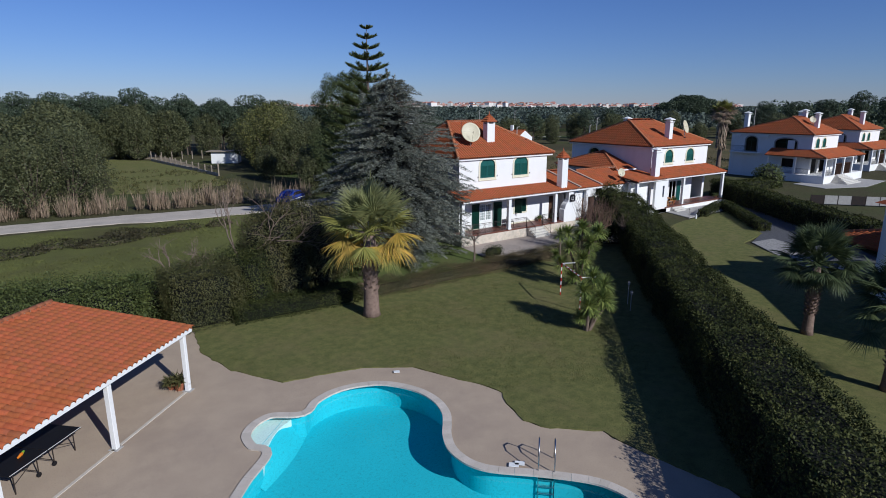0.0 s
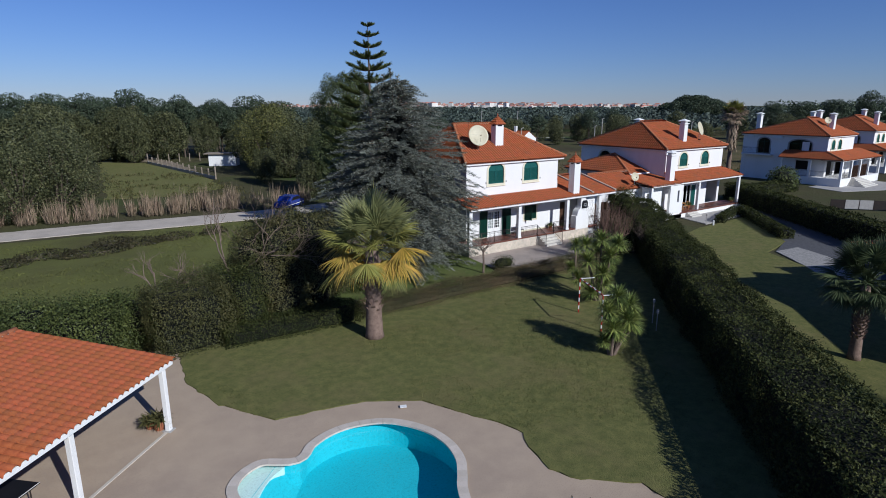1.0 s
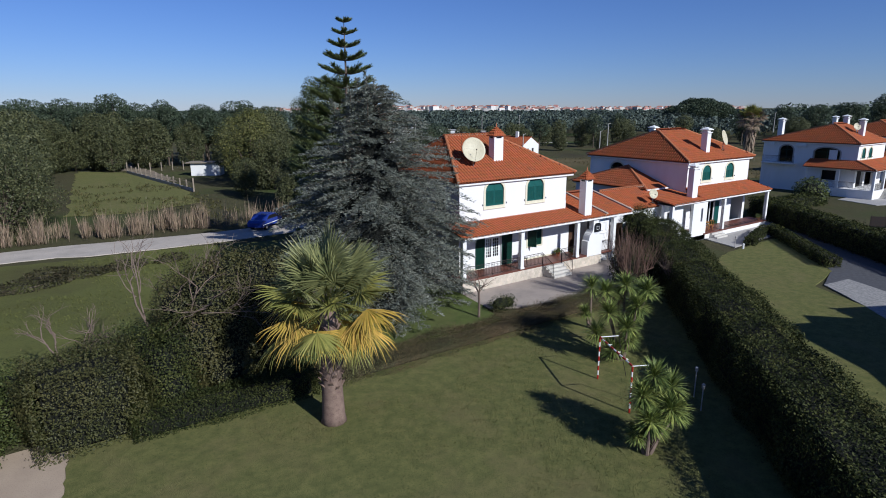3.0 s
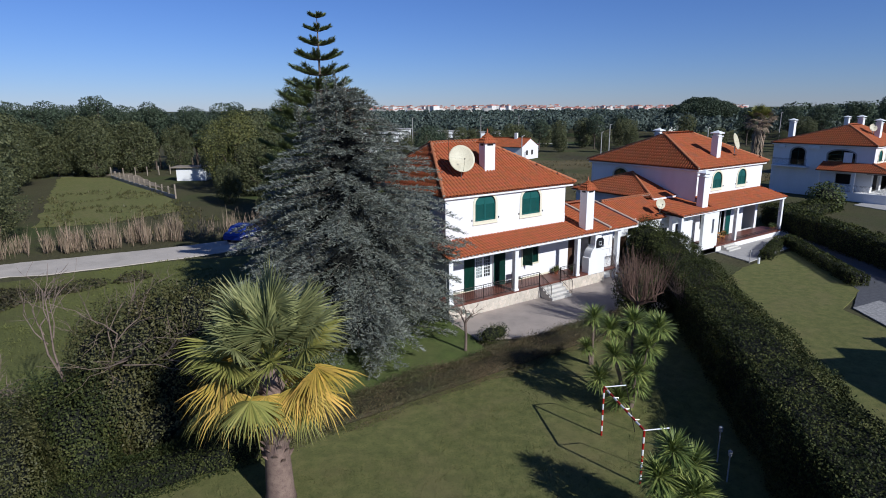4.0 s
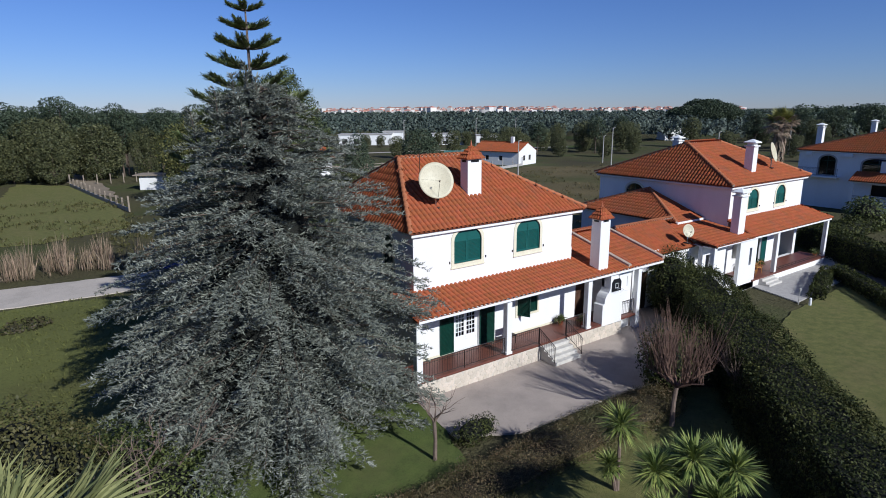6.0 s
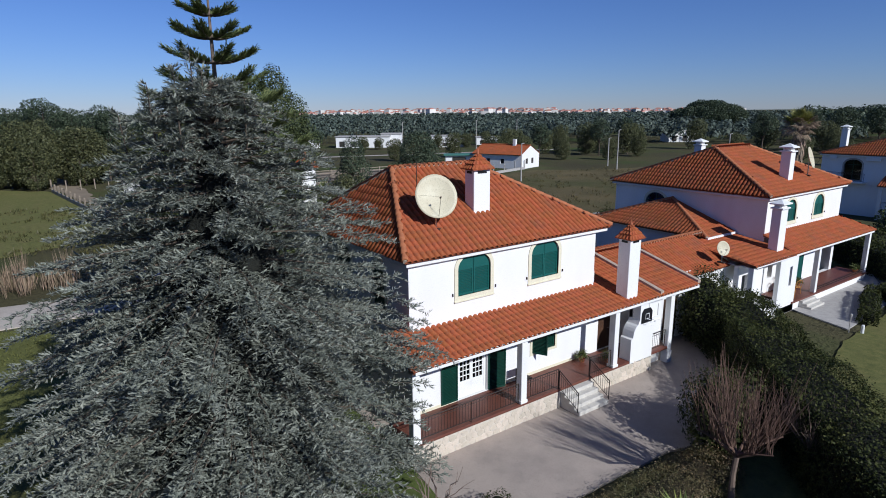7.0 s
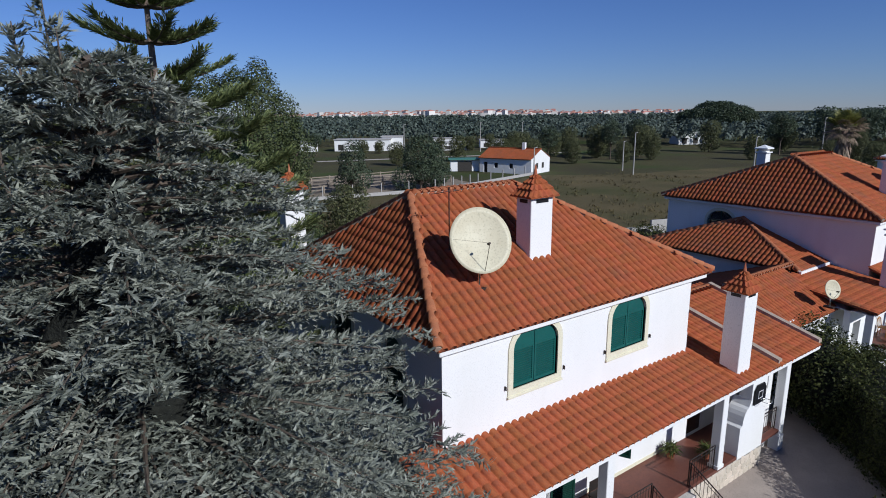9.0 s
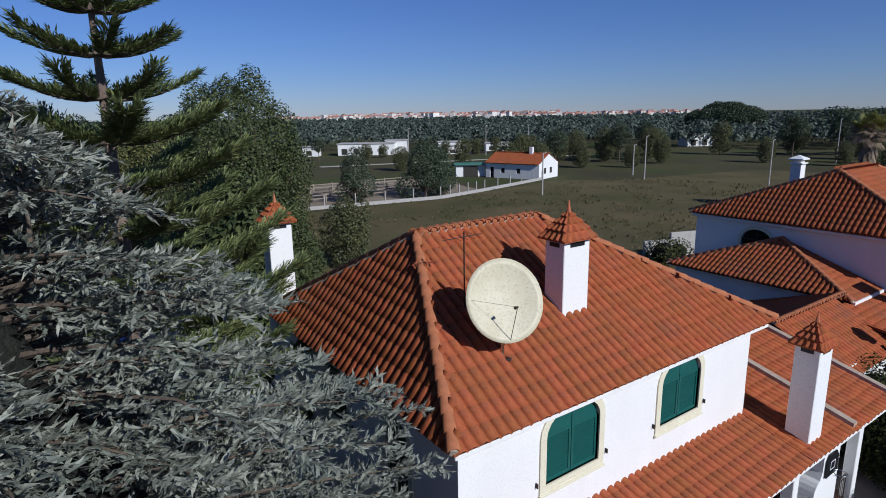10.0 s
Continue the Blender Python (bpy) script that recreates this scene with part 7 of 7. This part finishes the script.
part("body", MB().tube([(-0.15, 0, 0.04), (0.02, 0, 0.05), (0.1, 0.01, 0.05)], [0.03, 0.05, 0.035], 8), surface("orange_plastic", (0.8, 0.25, 0.02), rough=0.4, bump=0), toy)
part("tip", MB().tube([(0.1, 0.01, 0.05), (0.2, 0.03, 0.05)], [0.04, 0.03], 8), surface("lime_plastic", (0.3, 0.6, 0.05), rough=0.4, bump=0), toy)


def pot_plant(at, s, label, mat=SHRUB_B):
    p = thing("potted_plant", at, label, "plant")
    prof = [(0.0, 0.13), (0.22, 0.19), (0.26, 0.21), (0.30, 0.20)]
    part("pot", MB().tube([(0, 0, z * s) for z, _ in prof], [r * s for _, r in prof], 16), POT, p)
    n = 90
    u = rand_unit(n)
    u[:, 2] = np.abs(u[:, 2]) * 0.8
    v, f = leaf_quads(np.array([0, 0, 0.3 * s]) + u * 0.05, u, unit(rand_unit(n) + [0, 0, 1.0]), 0.42 * s, 0.06 * s, 0.5)
    tagged(part("leaves", np_mesh("leaves", v, f), mat, p), kind="stuff")


pot_plant((4.0, 22.35, 0), 1.1, "potted plant with trailing leaves beside a pavilion post")
pot_plant((3.75, 22.6, 0), 0.9, "potted plant with trailing leaves beside a pavilion post")
pot_plant((66.0, 35.5, 0.57), 0.9, "terracotta pot with a small plant on the porch", SHRUB)
pot_plant((58.9, 36.3, 0.57), 1.0, "terracotta pot with a small plant on the porch", SHRUB)
pot_plant((38.9, 35.6, 0.85), 0.8, "potted plant with pale leaves at the porch entrance", SHRUB)
pot_plant((38.0, 36.3, 0.85), 0.8, "potted plant with pale leaves at the porch entrance", SHRUB)

# ---- goal ----
goal = thing("football_goal", (25.5, 21.85, 0), "small red and white striped metal football goal", "goal", turn=math.degrees(math.atan2(19.2 - 21.85, 24.2 - 25.5)))
W = 3.0


def striped(parent, name, a, b, n):
    a, b = Vector(a), Vector(b)
    bar = part(name, MB().tube([a, b], 0.035, 8), WPAINT, parent)
    for q in range(0, n, 2):
        part("red_band", MB().tube([a.lerp(b, q / n), a.lerp(b, (q + 1) / n)], 0.038, 8), RED, bar)


striped(goal, "post", (0, 0, 0), (0, 0, 2.0), 9)
striped(goal, "post", (W, 0, 0), (W, 0, 2.0), 9)
striped(goal, "crossbar", (0, 0, 2.0), (W, 0, 2.0), 11)
for xx in (0, W):
    part("top_arm", MB().tube([(xx, 0, 2.0), (xx, 0.85, 2.0)], 0.02, 6), WPAINT, goal)
    part("back_stay", MB().tube([(xx, 0.85, 2.0), (xx, 1.35, 0.0)], 0.016, 6), IRON, goal)
for q in (0.8, 1.6, 2.3):
    part("net_hook", MB().tube([(q, 0, 2.0), (q, 0.18, 1.97)], 0.008, 5), STEEL, goal)

for at, hh in (((26.6, 17.6, 0), 1.0), ((54.2, 31.4, 0), 0.9), ((27.4, 18.4, 0), 1.2)):
    lamp = thing("garden_lamp", at, "slim garden lamp post on the grass", "lamp")
    part("pole", MB().tube([(0, 0, 0), (0, 0, hh)], 0.025, 8), CONCRETE, lamp)
    part("head", MB().tube([(0, 0, hh), (0, 0, hh + 0.16), (0, 0, hh + 0.2)], [0.06, 0.07, 0.02], 10), CONCRETE, lamp)
stool = solid("bollard", MB().tube([(0, 0, 0), (0, 0, 0.45), (0, 0, 0.5)], [0.09, 0.08, 0.04], 10), WPAINT, (54.6, 30.9, 0), "short white bollard at the lawn corner", "bollard")

# ---- the neighbour's hedges and small pavilion ----
hedge("hedge", (56.2, 31.2), (62.6, 33.2), 0.9, 0.75, HEDGE, "low clipped hedge before the neighbouring terrace", 200, 0.12, 0.08, 0.05, 1.2)
hedge("hedge", (63.2, 32.8), (54.0, 23.8), 1.1, 0.85, HEDGE, "low clipped hedge along the cobbled drive", 160, 0.13, 0.1, 0.05, 1.2)
hedge("hedge", (72.0, 38.6), (51.5, 11.3), 2.2, 2.0, HEDGE, "tall dark hedge along the cobbled drive", 110, 0.17, 0.15, 0.15, 0.7)
hedge("hedge", (72, 38.4), (86, 38.0), 1.8, 1.4, HEDGE, "dark hedge in front of the third villa", 90, 0.18, 0.14, 0.1, 0.8)
pav2 = thing("pavilion", (44.6, 15.8, 0), "low garden shelter with an orange tile roof", "pavilion", turn=-28)
# own space: x runs along the far eave, the shelter lies at -y
for px, py in ((1.2, -1.2), (6.4, -1.2), (1.2, -5.2), (6.4, -5.2)):
    part("post", MB().box(px - 0.12, px + 0.12, py - 0.12, py + 0.12, 0, 2.5, 0.012), WHITE, pav2)
p2r = part("roof", MB().box(0.2, 7.4, -0.3, -0.15, 2.36, 2.48), WHITE, pav2)
roof_face(p2r, [(7.6, 0, 2.5), (0, 0, 2.5), (2.9, -3.2, 3.3), (4.7, -3.2, 3.3)])
roof_face(p2r, [(0, 0, 2.5), (0, -6.4, 2.5), (2.9, -3.2, 3.3)])
roof_face(p2r, [(0, -6.4, 2.5), (7.6, -6.4, 2.5), (4.7, -3.2, 3.3), (2.9, -3.2, 3.3)])
ridge_run(p2r, (0, 0, 2.52), (2.9, -3.2, 3.32))
ridge_run(p2r, (2.9, -3.2, 3.32), (4.7, -3.2, 3.32))
# unseen house-shaped block, added to cast the shadow on the end of the lawn
shade_block = thing("house", (42.7, 9.9, 0), "unseen added house-shaped block that shades the neighbouring lawn", "house", "villas", turn=-28)
part("wall", MB().box(-2.6, 9.0, -8.0, -0.4, 0, 5.7), WHITE, shade_block)
# added wing, also out of view, that widens the cast shadow
wing = MB()
wa, wb, wc = Vector((42.5, 11.0)), Vector((-0.73, -0.69)) * 13.5, Vector((0.69, -0.73)) * 5.0
tl = Matrix.Rotation(radians(28), 2)
wing.prism([tuple(tl @ (q_ - Vector((42.7, 9.9)))) for q_ in (wa, wa + wb, wa + wb + wc, wa + wc)], 0, 5.6)
part("wing", wing, WHITE, shade_block)
rim = [tl @ (q_ - Vector((42.7, 9.9))) for q_ in (wa, wa + wb, wa + wb + wc, wa + wc)]
mid = sum(rim, Vector((0, 0))) / 4
crest = [rim[0].lerp(rim[3], 0.5).lerp(mid, 0.3), rim[1].lerp(rim[2], 0.5).lerp(mid, 0.3)]
wr = [(*(mid + (q_ - mid) * 1.06), 5.6) for q_ in rim] + [(*q_, 6.5) for q_ in crest]
part("roof", MB().add(wr, [(3, 2, 1, 0), (0, 1, 5, 4), (2, 3, 4, 5), (1, 2, 5), (3, 0, 4)]), TILE, shade_block)
part("roof", MB().add([(-3, 0, 5.7), (9.4, 0, 5.7), (9.4, -8.4, 5.7), (-3, -8.4, 5.7), (-1.5, -1.2, 6.5), (8.0, -1.2, 6.5), (8.0, -7.2, 6.5), (-1.5, -7.2, 6.5)], [(3, 2, 1, 0), (4, 5, 6, 7), (0, 1, 5, 4), (1, 2, 6, 5), (2, 3, 7, 6), (3, 0, 4, 7)]), TILE, shade_block)
# white panel fence on the third villa's lawn
pf = thing("fence", (73.8, 28.4, 0), "low fence of pale and dark panels between dark posts", "fence", turn=math.degrees(math.atan2(-0.764, 0.645)))
for q in range(8):
    part("post", MB().box(1.4 * q - 0.03, 1.4 * q + 0.03, -0.03, 0.03, 0, 1.15, 0.006), IRON, pf)
    if q < 7:
        part("panel", MB().box(1.4 * q + 0.04, 1.4 * q + 1.36, -0.012, 0.012, 0.08, 1.08, 0.004), CONCRETE if q % 3 else IRON, pf)

# porch chairs and table of the neighbour
def wooden_chair(at, turn, label):
    c = thing("chair", at, label, "chair", "porch chairs", turn)
    part("seat", MB().box(-0.24, 0.24, -0.22, 0.22, 0.42, 0.46, 0.01), CHAIRWOOD, c)
    part("backrest", MB().tube([(-0.24, 0.2, 0.46), (-0.2, 0.26, 0.85), (0, 0.27, 0.95), (0.2, 0.26, 0.85), (0.24, 0.2, 0.46)], 0.025, 6).tube([(0, 0.22, 0.46), (0, 0.27, 0.93)], 0.02, 6), CHAIRWOOD, c)
    for sx in (-0.2, 0.2):
        for sy in (-0.18, 0.18):
            part("leg", MB().tube([(sx, sy, 0.42), (sx * 1.1, sy * 1.1, 0)], 0.02, 6), CHAIRWOOD, c)
    return c


for x, y, r in ((56.6, 36.0, 20), (57.4, 35.7, 160), (57.0, 36.5, 0), (56.2, 35.5, 100)):
    wooden_chair((x, y, 0.57), r, "yellow varnished wooden chair on the porch")
tb = thing("round_table", (57.0, 36.0, 0.57), "small round wooden table on the porch", "table")
part("tabletop", MB().tube([(0, 0, 0.7), (0, 0, 0.74)], 0.45, 20), CHAIRWOOD, tb)
part("pedestal", MB().tube([(0, 0, 0), (0, 0, 0.1), (0, 0, 0.7)], [0.25, 0.06, 0.06], 10), CHAIRWOOD, tb)
seat = thing("garden_bench", (33.9, 36.0, 0.85), "dark iron bench on the porch", "bench")
part("seat", MB().box(-0.1, 0.5, -0.2, 0.25, 0.40, 0.44, 0.01), IRON, seat)
for sx in (-0.05, 0.45):
    part("leg", MB().tube([(sx, -0.15, 0), (sx, -0.15, 0.4)], 0.02, 6).tube([(sx, 0.2, 0), (sx, 0.2, 0.85)], 0.02, 6), IRON, seat)
part("backrest", MB().box(-0.08, 0.48, 0.19, 0.22, 0.5, 0.85, 0.01), IRON, seat)

# ---- across the road: shed, fence, car ----
shed = thing("shed", (30.2, 118.6, 0), "small white shed with a dark flat roof", "shed", turn=-30)
part("wall", wall_panel(ID, 5.0, 2.2, 0.2).box(0, 5.0, 2.8, 3.0, 0, 2.2).box(0, 0.2, 0.2, 2.8, 0, 2.2).box(4.8, 5.0, 0.2, 2.8, 0, 2.2), WHITE, shed)
part("roof", MB().box(-0.8, 5.4, -0.5, 3.3, 2.25, 2.4, 0.02), WOOD, shed)
cot = thing("cottage", (46.5, 108.0, 0), "small white cottage with a red tile roof among trees", "cottage", turn=-30)
part("wall", MB().box(0, 5, 0, 4, 0, 2.8, 0.02), WHITE, cot)
cr_ = part("roof", MB().box(-0.2, 5.2, -0.2, 4.2, 2.7, 2.82), WHITE, cot)
roof_face(cr_, [(-0.3, -0.3, 2.85), (5.3, -0.3, 2.85), (5.3, 2.0, 4.0), (-0.3, 2.0, 4.0)])
roof_face(cr_, [(5.3, 4.3, 2.85), (-0.3, 4.3, 2.85), (-0.3, 2.0, 4.0), (5.3, 2.0, 4.0)])
fence = thing("fence", (21.6, 131.0, 0), "field fence of pale wooden posts and a low wall", "fence")
a, b = Vector((0, 0, 0)), Vector((4.0, -34.5, 0))
for q in range(13):
    p = a.lerp(b, q / 12)
    hgt = 2.0 if q in (0, 12) else 1.5
    part("post", MB().box(p.x - 0.1, p.x + 0.1, p.y - 0.1, p.y + 0.1, 0, hgt, 0.02), WOOD, fence)
part("low_wall", MB().add([(a.x - 0.1, a.y, 0), (a.x + 0.1, a.y, 0), (b.x + 0.1, b.y, 0), (b.x - 0.1, b.y, 0), (a.x - 0.1, a.y, 0.45), (a.x + 0.1, a.y, 0.45), (b.x + 0.1, b.y, 0.45), (b.x - 0.1, b.y, 0.45)], [(4, 5, 6, 7), (0, 1, 5, 4), (1, 2, 6, 5), (2, 3, 7, 6), (3, 0, 4, 7)]), CONCRETE, fence)
for z in (0.9, 1.3):
    part("wire", MB().tube([a + Vector((0, 0, z)), b + Vector((0, 0, z))], 0.02, 4), WOOD, fence)
for q in range(7):
    part("post", MB().box(2.0 * q - 0.08, 2.0 * q + 0.08, 0.3, 0.46, 0, 1.7, 0.02), WOOD, fence)

car = thing("car", (25.2, 64.4, 0), "small dark blue car parked on the road", "car", turn=42)
prof = [(-2.0, 0.35), (-2.05, 0.75), (-1.75, 0.95), (-1.3, 1.0), (-0.7, 1.42), (0.7, 1.45), (1.35, 0.98), (1.95, 0.85), (2.05, 0.55), (2.0, 0.32)]
n_c2 = len(prof)
part("body", MB().add([(x, -0.82, z) for x, z in prof] + [(x, 0.82, z) for x, z in prof], [tuple(range(n_c2))[::-1], tuple(range(n_c2, 2 * n_c2))] + [(i, (i + 1) % n_c2, (i + 1) % n_c2 + n_c2, i + n_c2) for i in range(n_c2)]), BLUECAR, car)
part("side_window", MB().add([(x, -0.83, z) for x, z in ((-1.1, 1.02), (1.2, 1.0), (0.65, 1.38), (-0.65, 1.36))] + [(x, 0.83, z) for x, z in ((-1.1, 1.02), (1.2, 1.0), (0.65, 1.38), (-0.65, 1.36))], [(0, 1, 2, 3), (7, 6, 5, 4)]), BLACK, car)
part("windscreen", MB().add([(1.32, -0.7, 1.03), (1.32, 0.7, 1.03), (0.76, 0.66, 1.42), (0.76, -0.66, 1.42)], [(0, 1, 2, 3)]), BLACK, car)
part("bumper_strip", MB().box(-1.9, 1.9, -0.84, -0.825, 0.55, 0.62), WPAINT, car)
for sx in (-1.25, 1.25):
    for sy in (-0.74, 0.74):
        wh = part("wheel", MB().tube([(sx, sy - 0.1, 0.3), (sx, sy + 0.1, 0.3)], 0.3, 16), BLACK, car)
        part("rim", MB().tube([(sx, sy - 0.105, 0.3), (sx, sy + 0.105, 0.3)], 0.18, 12), STEEL, wh)

# ---- towards the north: farm, paddock, white sheds, far town ----
farm = thing("farmhouse", (99.2, 121.5, 0), "white farmhouse with a red tile roof and chimney", "farmhouse", turn=-72)
part("wall", wall_panel(ID, 12.0, 3.0, 0.3, [(1.0, 1.9, 0, 2.1, 0), (3.5, 4.4, 1.0, 2.0, 0), (7.0, 7.9, 1.0, 2.0, 0)]).box(0, 12, 7.7, 8.0, 0, 3.0), WHITE, farm)
for xx in (0.0, 11.8):
    part("gable_wall", MB().add([(xx, 0.3, 0), (xx, 7.7, 0), (xx, 7.7, 3.0), (xx, 4.0, 4.7), (xx, 0.3, 3.0), (xx + 0.2, 0.3, 0), (xx + 0.2, 7.7, 0), (xx + 0.2, 7.7, 3.0), (xx + 0.2, 4.0, 4.7), (xx + 0.2, 0.3, 3.0)], [(4, 3, 2, 1, 0), (5, 6, 7, 8, 9)]), WHITE, farm)
part("room", MB().box(0.4, 11.6, 0.5, 0.6, 0, 2.9), ROOM, farm)
for q in range(2):
    # dark panel on the gable face, its colour standing for the unlit inside
    part("gable_window", MB().box(12.0, 12.02, 2.0 + 2.5 * q, 2.9 + 2.5 * q, 1.0, 2.1), ROOM, farm)
fr = part("roof", MB().box(0.1, 11.9, 0.2, 7.8, 2.9, 2.98), WHITE, farm)
roof_face(fr, [(-0.2, -0.3, 2.95), (12.0, -0.3, 2.95), (12.0, 4.0, 4.8), (-0.2, 4.0, 4.8)])
roof_face(fr, [(12.0, 8.3, 2.95), (-0.2, 8.3, 2.95), (-0.2, 4.0, 4.8), (12.0, 4.0, 4.8)])
part("chimney", MB().box(8.0, 8.7, 3.4, 4.0, 4.3, 6.0, 0.02), WHITE, farm)
ann = thing("outbuilding", (95.0, 126.0, 0), "low outbuilding with a green sheet roof", "outbuilding", turn=-35)
part("wall", MB().box(0, 6, 0, 4, 0, 2.4, 0.02), WHITE, ann)
part("roof", MB().box(-0.4, 6.4, -0.6, 4.4, 2.4, 2.55, 0.02), GREENROOF, ann)
# flat panel; the doorway's inner shade is only its dark colour
part("doorway", MB().box(1.5, 4.5, -0.02, 0.0, 0, 2.1), ROOM, ann)
fw = thing("field_wall", (52.0, 105.4, 0), "long low pale wall along the fallow field", "wall")
line = [(0, 0), (22.3, -3.4), (33, -0.9), (52, 4.7)]
for (x0, y0), (x1, y1) in zip(line, line[1:]):
    d = Vector((x1 - x0, y1 - y0)).normalized() * 0.12
    o = [(x0 + d.y, y0 - d.x), (x1 + d.y, y1 - d.x), (x1 - d.y, y1 + d.x), (x0 - d.y, y0 + d.x)]
    part("wall_length", MB().prism(o, 0, 0.5), CONCRETE, fw)
for q in range(16):
    s = q / 15 * 2.999
    i = int(s)
    p = Vector(line[i]).lerp(Vector(line[i + 1]), s - i)
    part("post", MB().box(p.x - 0.07, p.x + 0.07, p.y - 0.07, p.y + 0.07, 0.5, 1.9), CONCRETE, fw)
pd = thing("paddock_fence", (56, 108, 0), "wooden post and rail paddock fence", "fence")
for y0 in (3, 9, 16):
    for z in (0.6, 1.1):
        part("rail", MB().box(0, 28, y0 - 0.05, y0 + 0.05, z - 0.07, z + 0.07), WOOD, pd)
    for q in range(9):
        part("post", MB().box(3.5 * q - 0.1, 3.5 * q + 0.1, y0 - 0.1, y0 + 0.1, 0, 1.3), WOOD, pd)
rw2 = random.Random(11)
for x, y, w, d, h in ((106, 205, 18, 8, 3.6), (122, 202, 7, 8, 4.2), (134, 184, 9, 6, 2.4), (152, 186, 8, 6, 2.6), (142, 200, 8, 6, 3.0), (214, 150, 10, 8, 4.0), (96, 210, 5, 4, 3)):
    b = thing("warehouse", (x, y, 0), "long low white building far across the fields", "building", "far white buildings", turn=-35 + rw2.uniform(-6, 6))
    part("wall", MB().box(0, w, 0, d, 0, h, 0.03), WHITE, b)
    part("roof", MB().box(-0.3, w + 0.3, -0.3, d + 0.3, h, h + 0.25, 0.03), CONCRETE, b)
    for q in range(int(w / 4)):
        # flat dark panel on the wall, painted as an unlit opening
        part("opening", MB().box(1.2 + 4 * q, 3.0 + 4 * q, -0.03, 0.0, 0.3, h * 0.6), ROOM, b)
rd = tagged(part("road", MB().add([(84, 168, 0.02), (84.5, 171, 0.02), (160, 150, 0.02), (159, 147.5, 0.02)], [(3, 2, 1, 0)]), ROAD), "pale track before the white buildings", "road", kind="structure")
for x, y, h in ((118, 97.5, 8.0), (122.5, 103.5, 6.0), (125, 78, 7.5), (88.7, 94.8, 6.5), (108, 165, 9), (139, 170, 9), (152, 165, 9), (176, 88, 10)):
    pole = thing("utility_pole", (x, y, 0), "slender pole with a lamp arm", "pole", "poles")
    part("shaft", MB().tube([(0, 0, 0), (0, 0, h)], [0.13, 0.08], 8), CONCRETE, pole)
    part("arm", MB().tube([(0, 0, h - 0.1), (0.7, 0, h + 0.05)], 0.05, 6), CONCRETE, pole)
gw = thing("garden_wall", (68.5, 58.6, 0), "short weathered pale boundary wall behind the villa", "wall", turn=-20)
part("panel", MB().box(0, 5.5, 0, 0.25, 0, 2.2, 0.03), CONCRETE, gw)
part("panel", MB().box(-2.6, 0, 0.02, 0.27, 0, 1.6, 0.03), CONCRETE, gw)
bush("shrub", (66.0, 57.6, 0), [(0, 0, 1.0, 1.4, 1.2, 1.2), (1.4, -0.4, 0.9, 1.2, 1.0, 1.0)], HEDGE, "dark green shrub by the boundary wall", 70, 0.2)

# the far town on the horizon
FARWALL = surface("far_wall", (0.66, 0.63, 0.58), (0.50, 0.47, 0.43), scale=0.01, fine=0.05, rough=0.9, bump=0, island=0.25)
# roof red dulled and paled to carry the distance haze
FARROOF = surface("hazed_far_roof", (0.40, 0.19, 0.13), (0.33, 0.16, 0.12), scale=0.01, fine=0.05, rough=0.9, bump=0, island=0.25)
walls, roofs = MB(), MB()
for q in range(1500):
    a = radians(28 + 42 * rw2.random())
    dense = 44 < math.degrees(a) < 66
    if not dense and rw2.random() < 0.45:
        continue
    r = rw2.uniform(1500, 3400)
    x, y = r * math.cos(a), r * math.sin(a)
    w, d, h = rw2.uniform(8, 20), rw2.uniform(8, 18), rw2.choice((5, 6, 7, 8, 9, 13)) * (1.2 if dense else 0.9)
    m = Matrix.Translation((x, y, 0)) @ Matrix.Rotation(rw2.random() * 3, 4, "Z")
    walls.box(-w / 2, w / 2, -d / 2, d / 2, 0, h, 0, m)
    if rw2.random() < 0.85:
        roofs.add([(-w / 2, -d / 2, h), (w / 2, -d / 2, h), (w / 2, d / 2, h), (-w / 2, d / 2, h), (-w / 4, 0, h + 3.5), (w / 4, 0, h + 3.5)], [(0, 1, 5, 4), (1, 2, 5), (2, 3, 4, 5), (3, 0, 4)], m)
town = thing("backdrop", (0, 0, 0), "far town of white houses with red roofs on the horizon", "town", kind="structure")
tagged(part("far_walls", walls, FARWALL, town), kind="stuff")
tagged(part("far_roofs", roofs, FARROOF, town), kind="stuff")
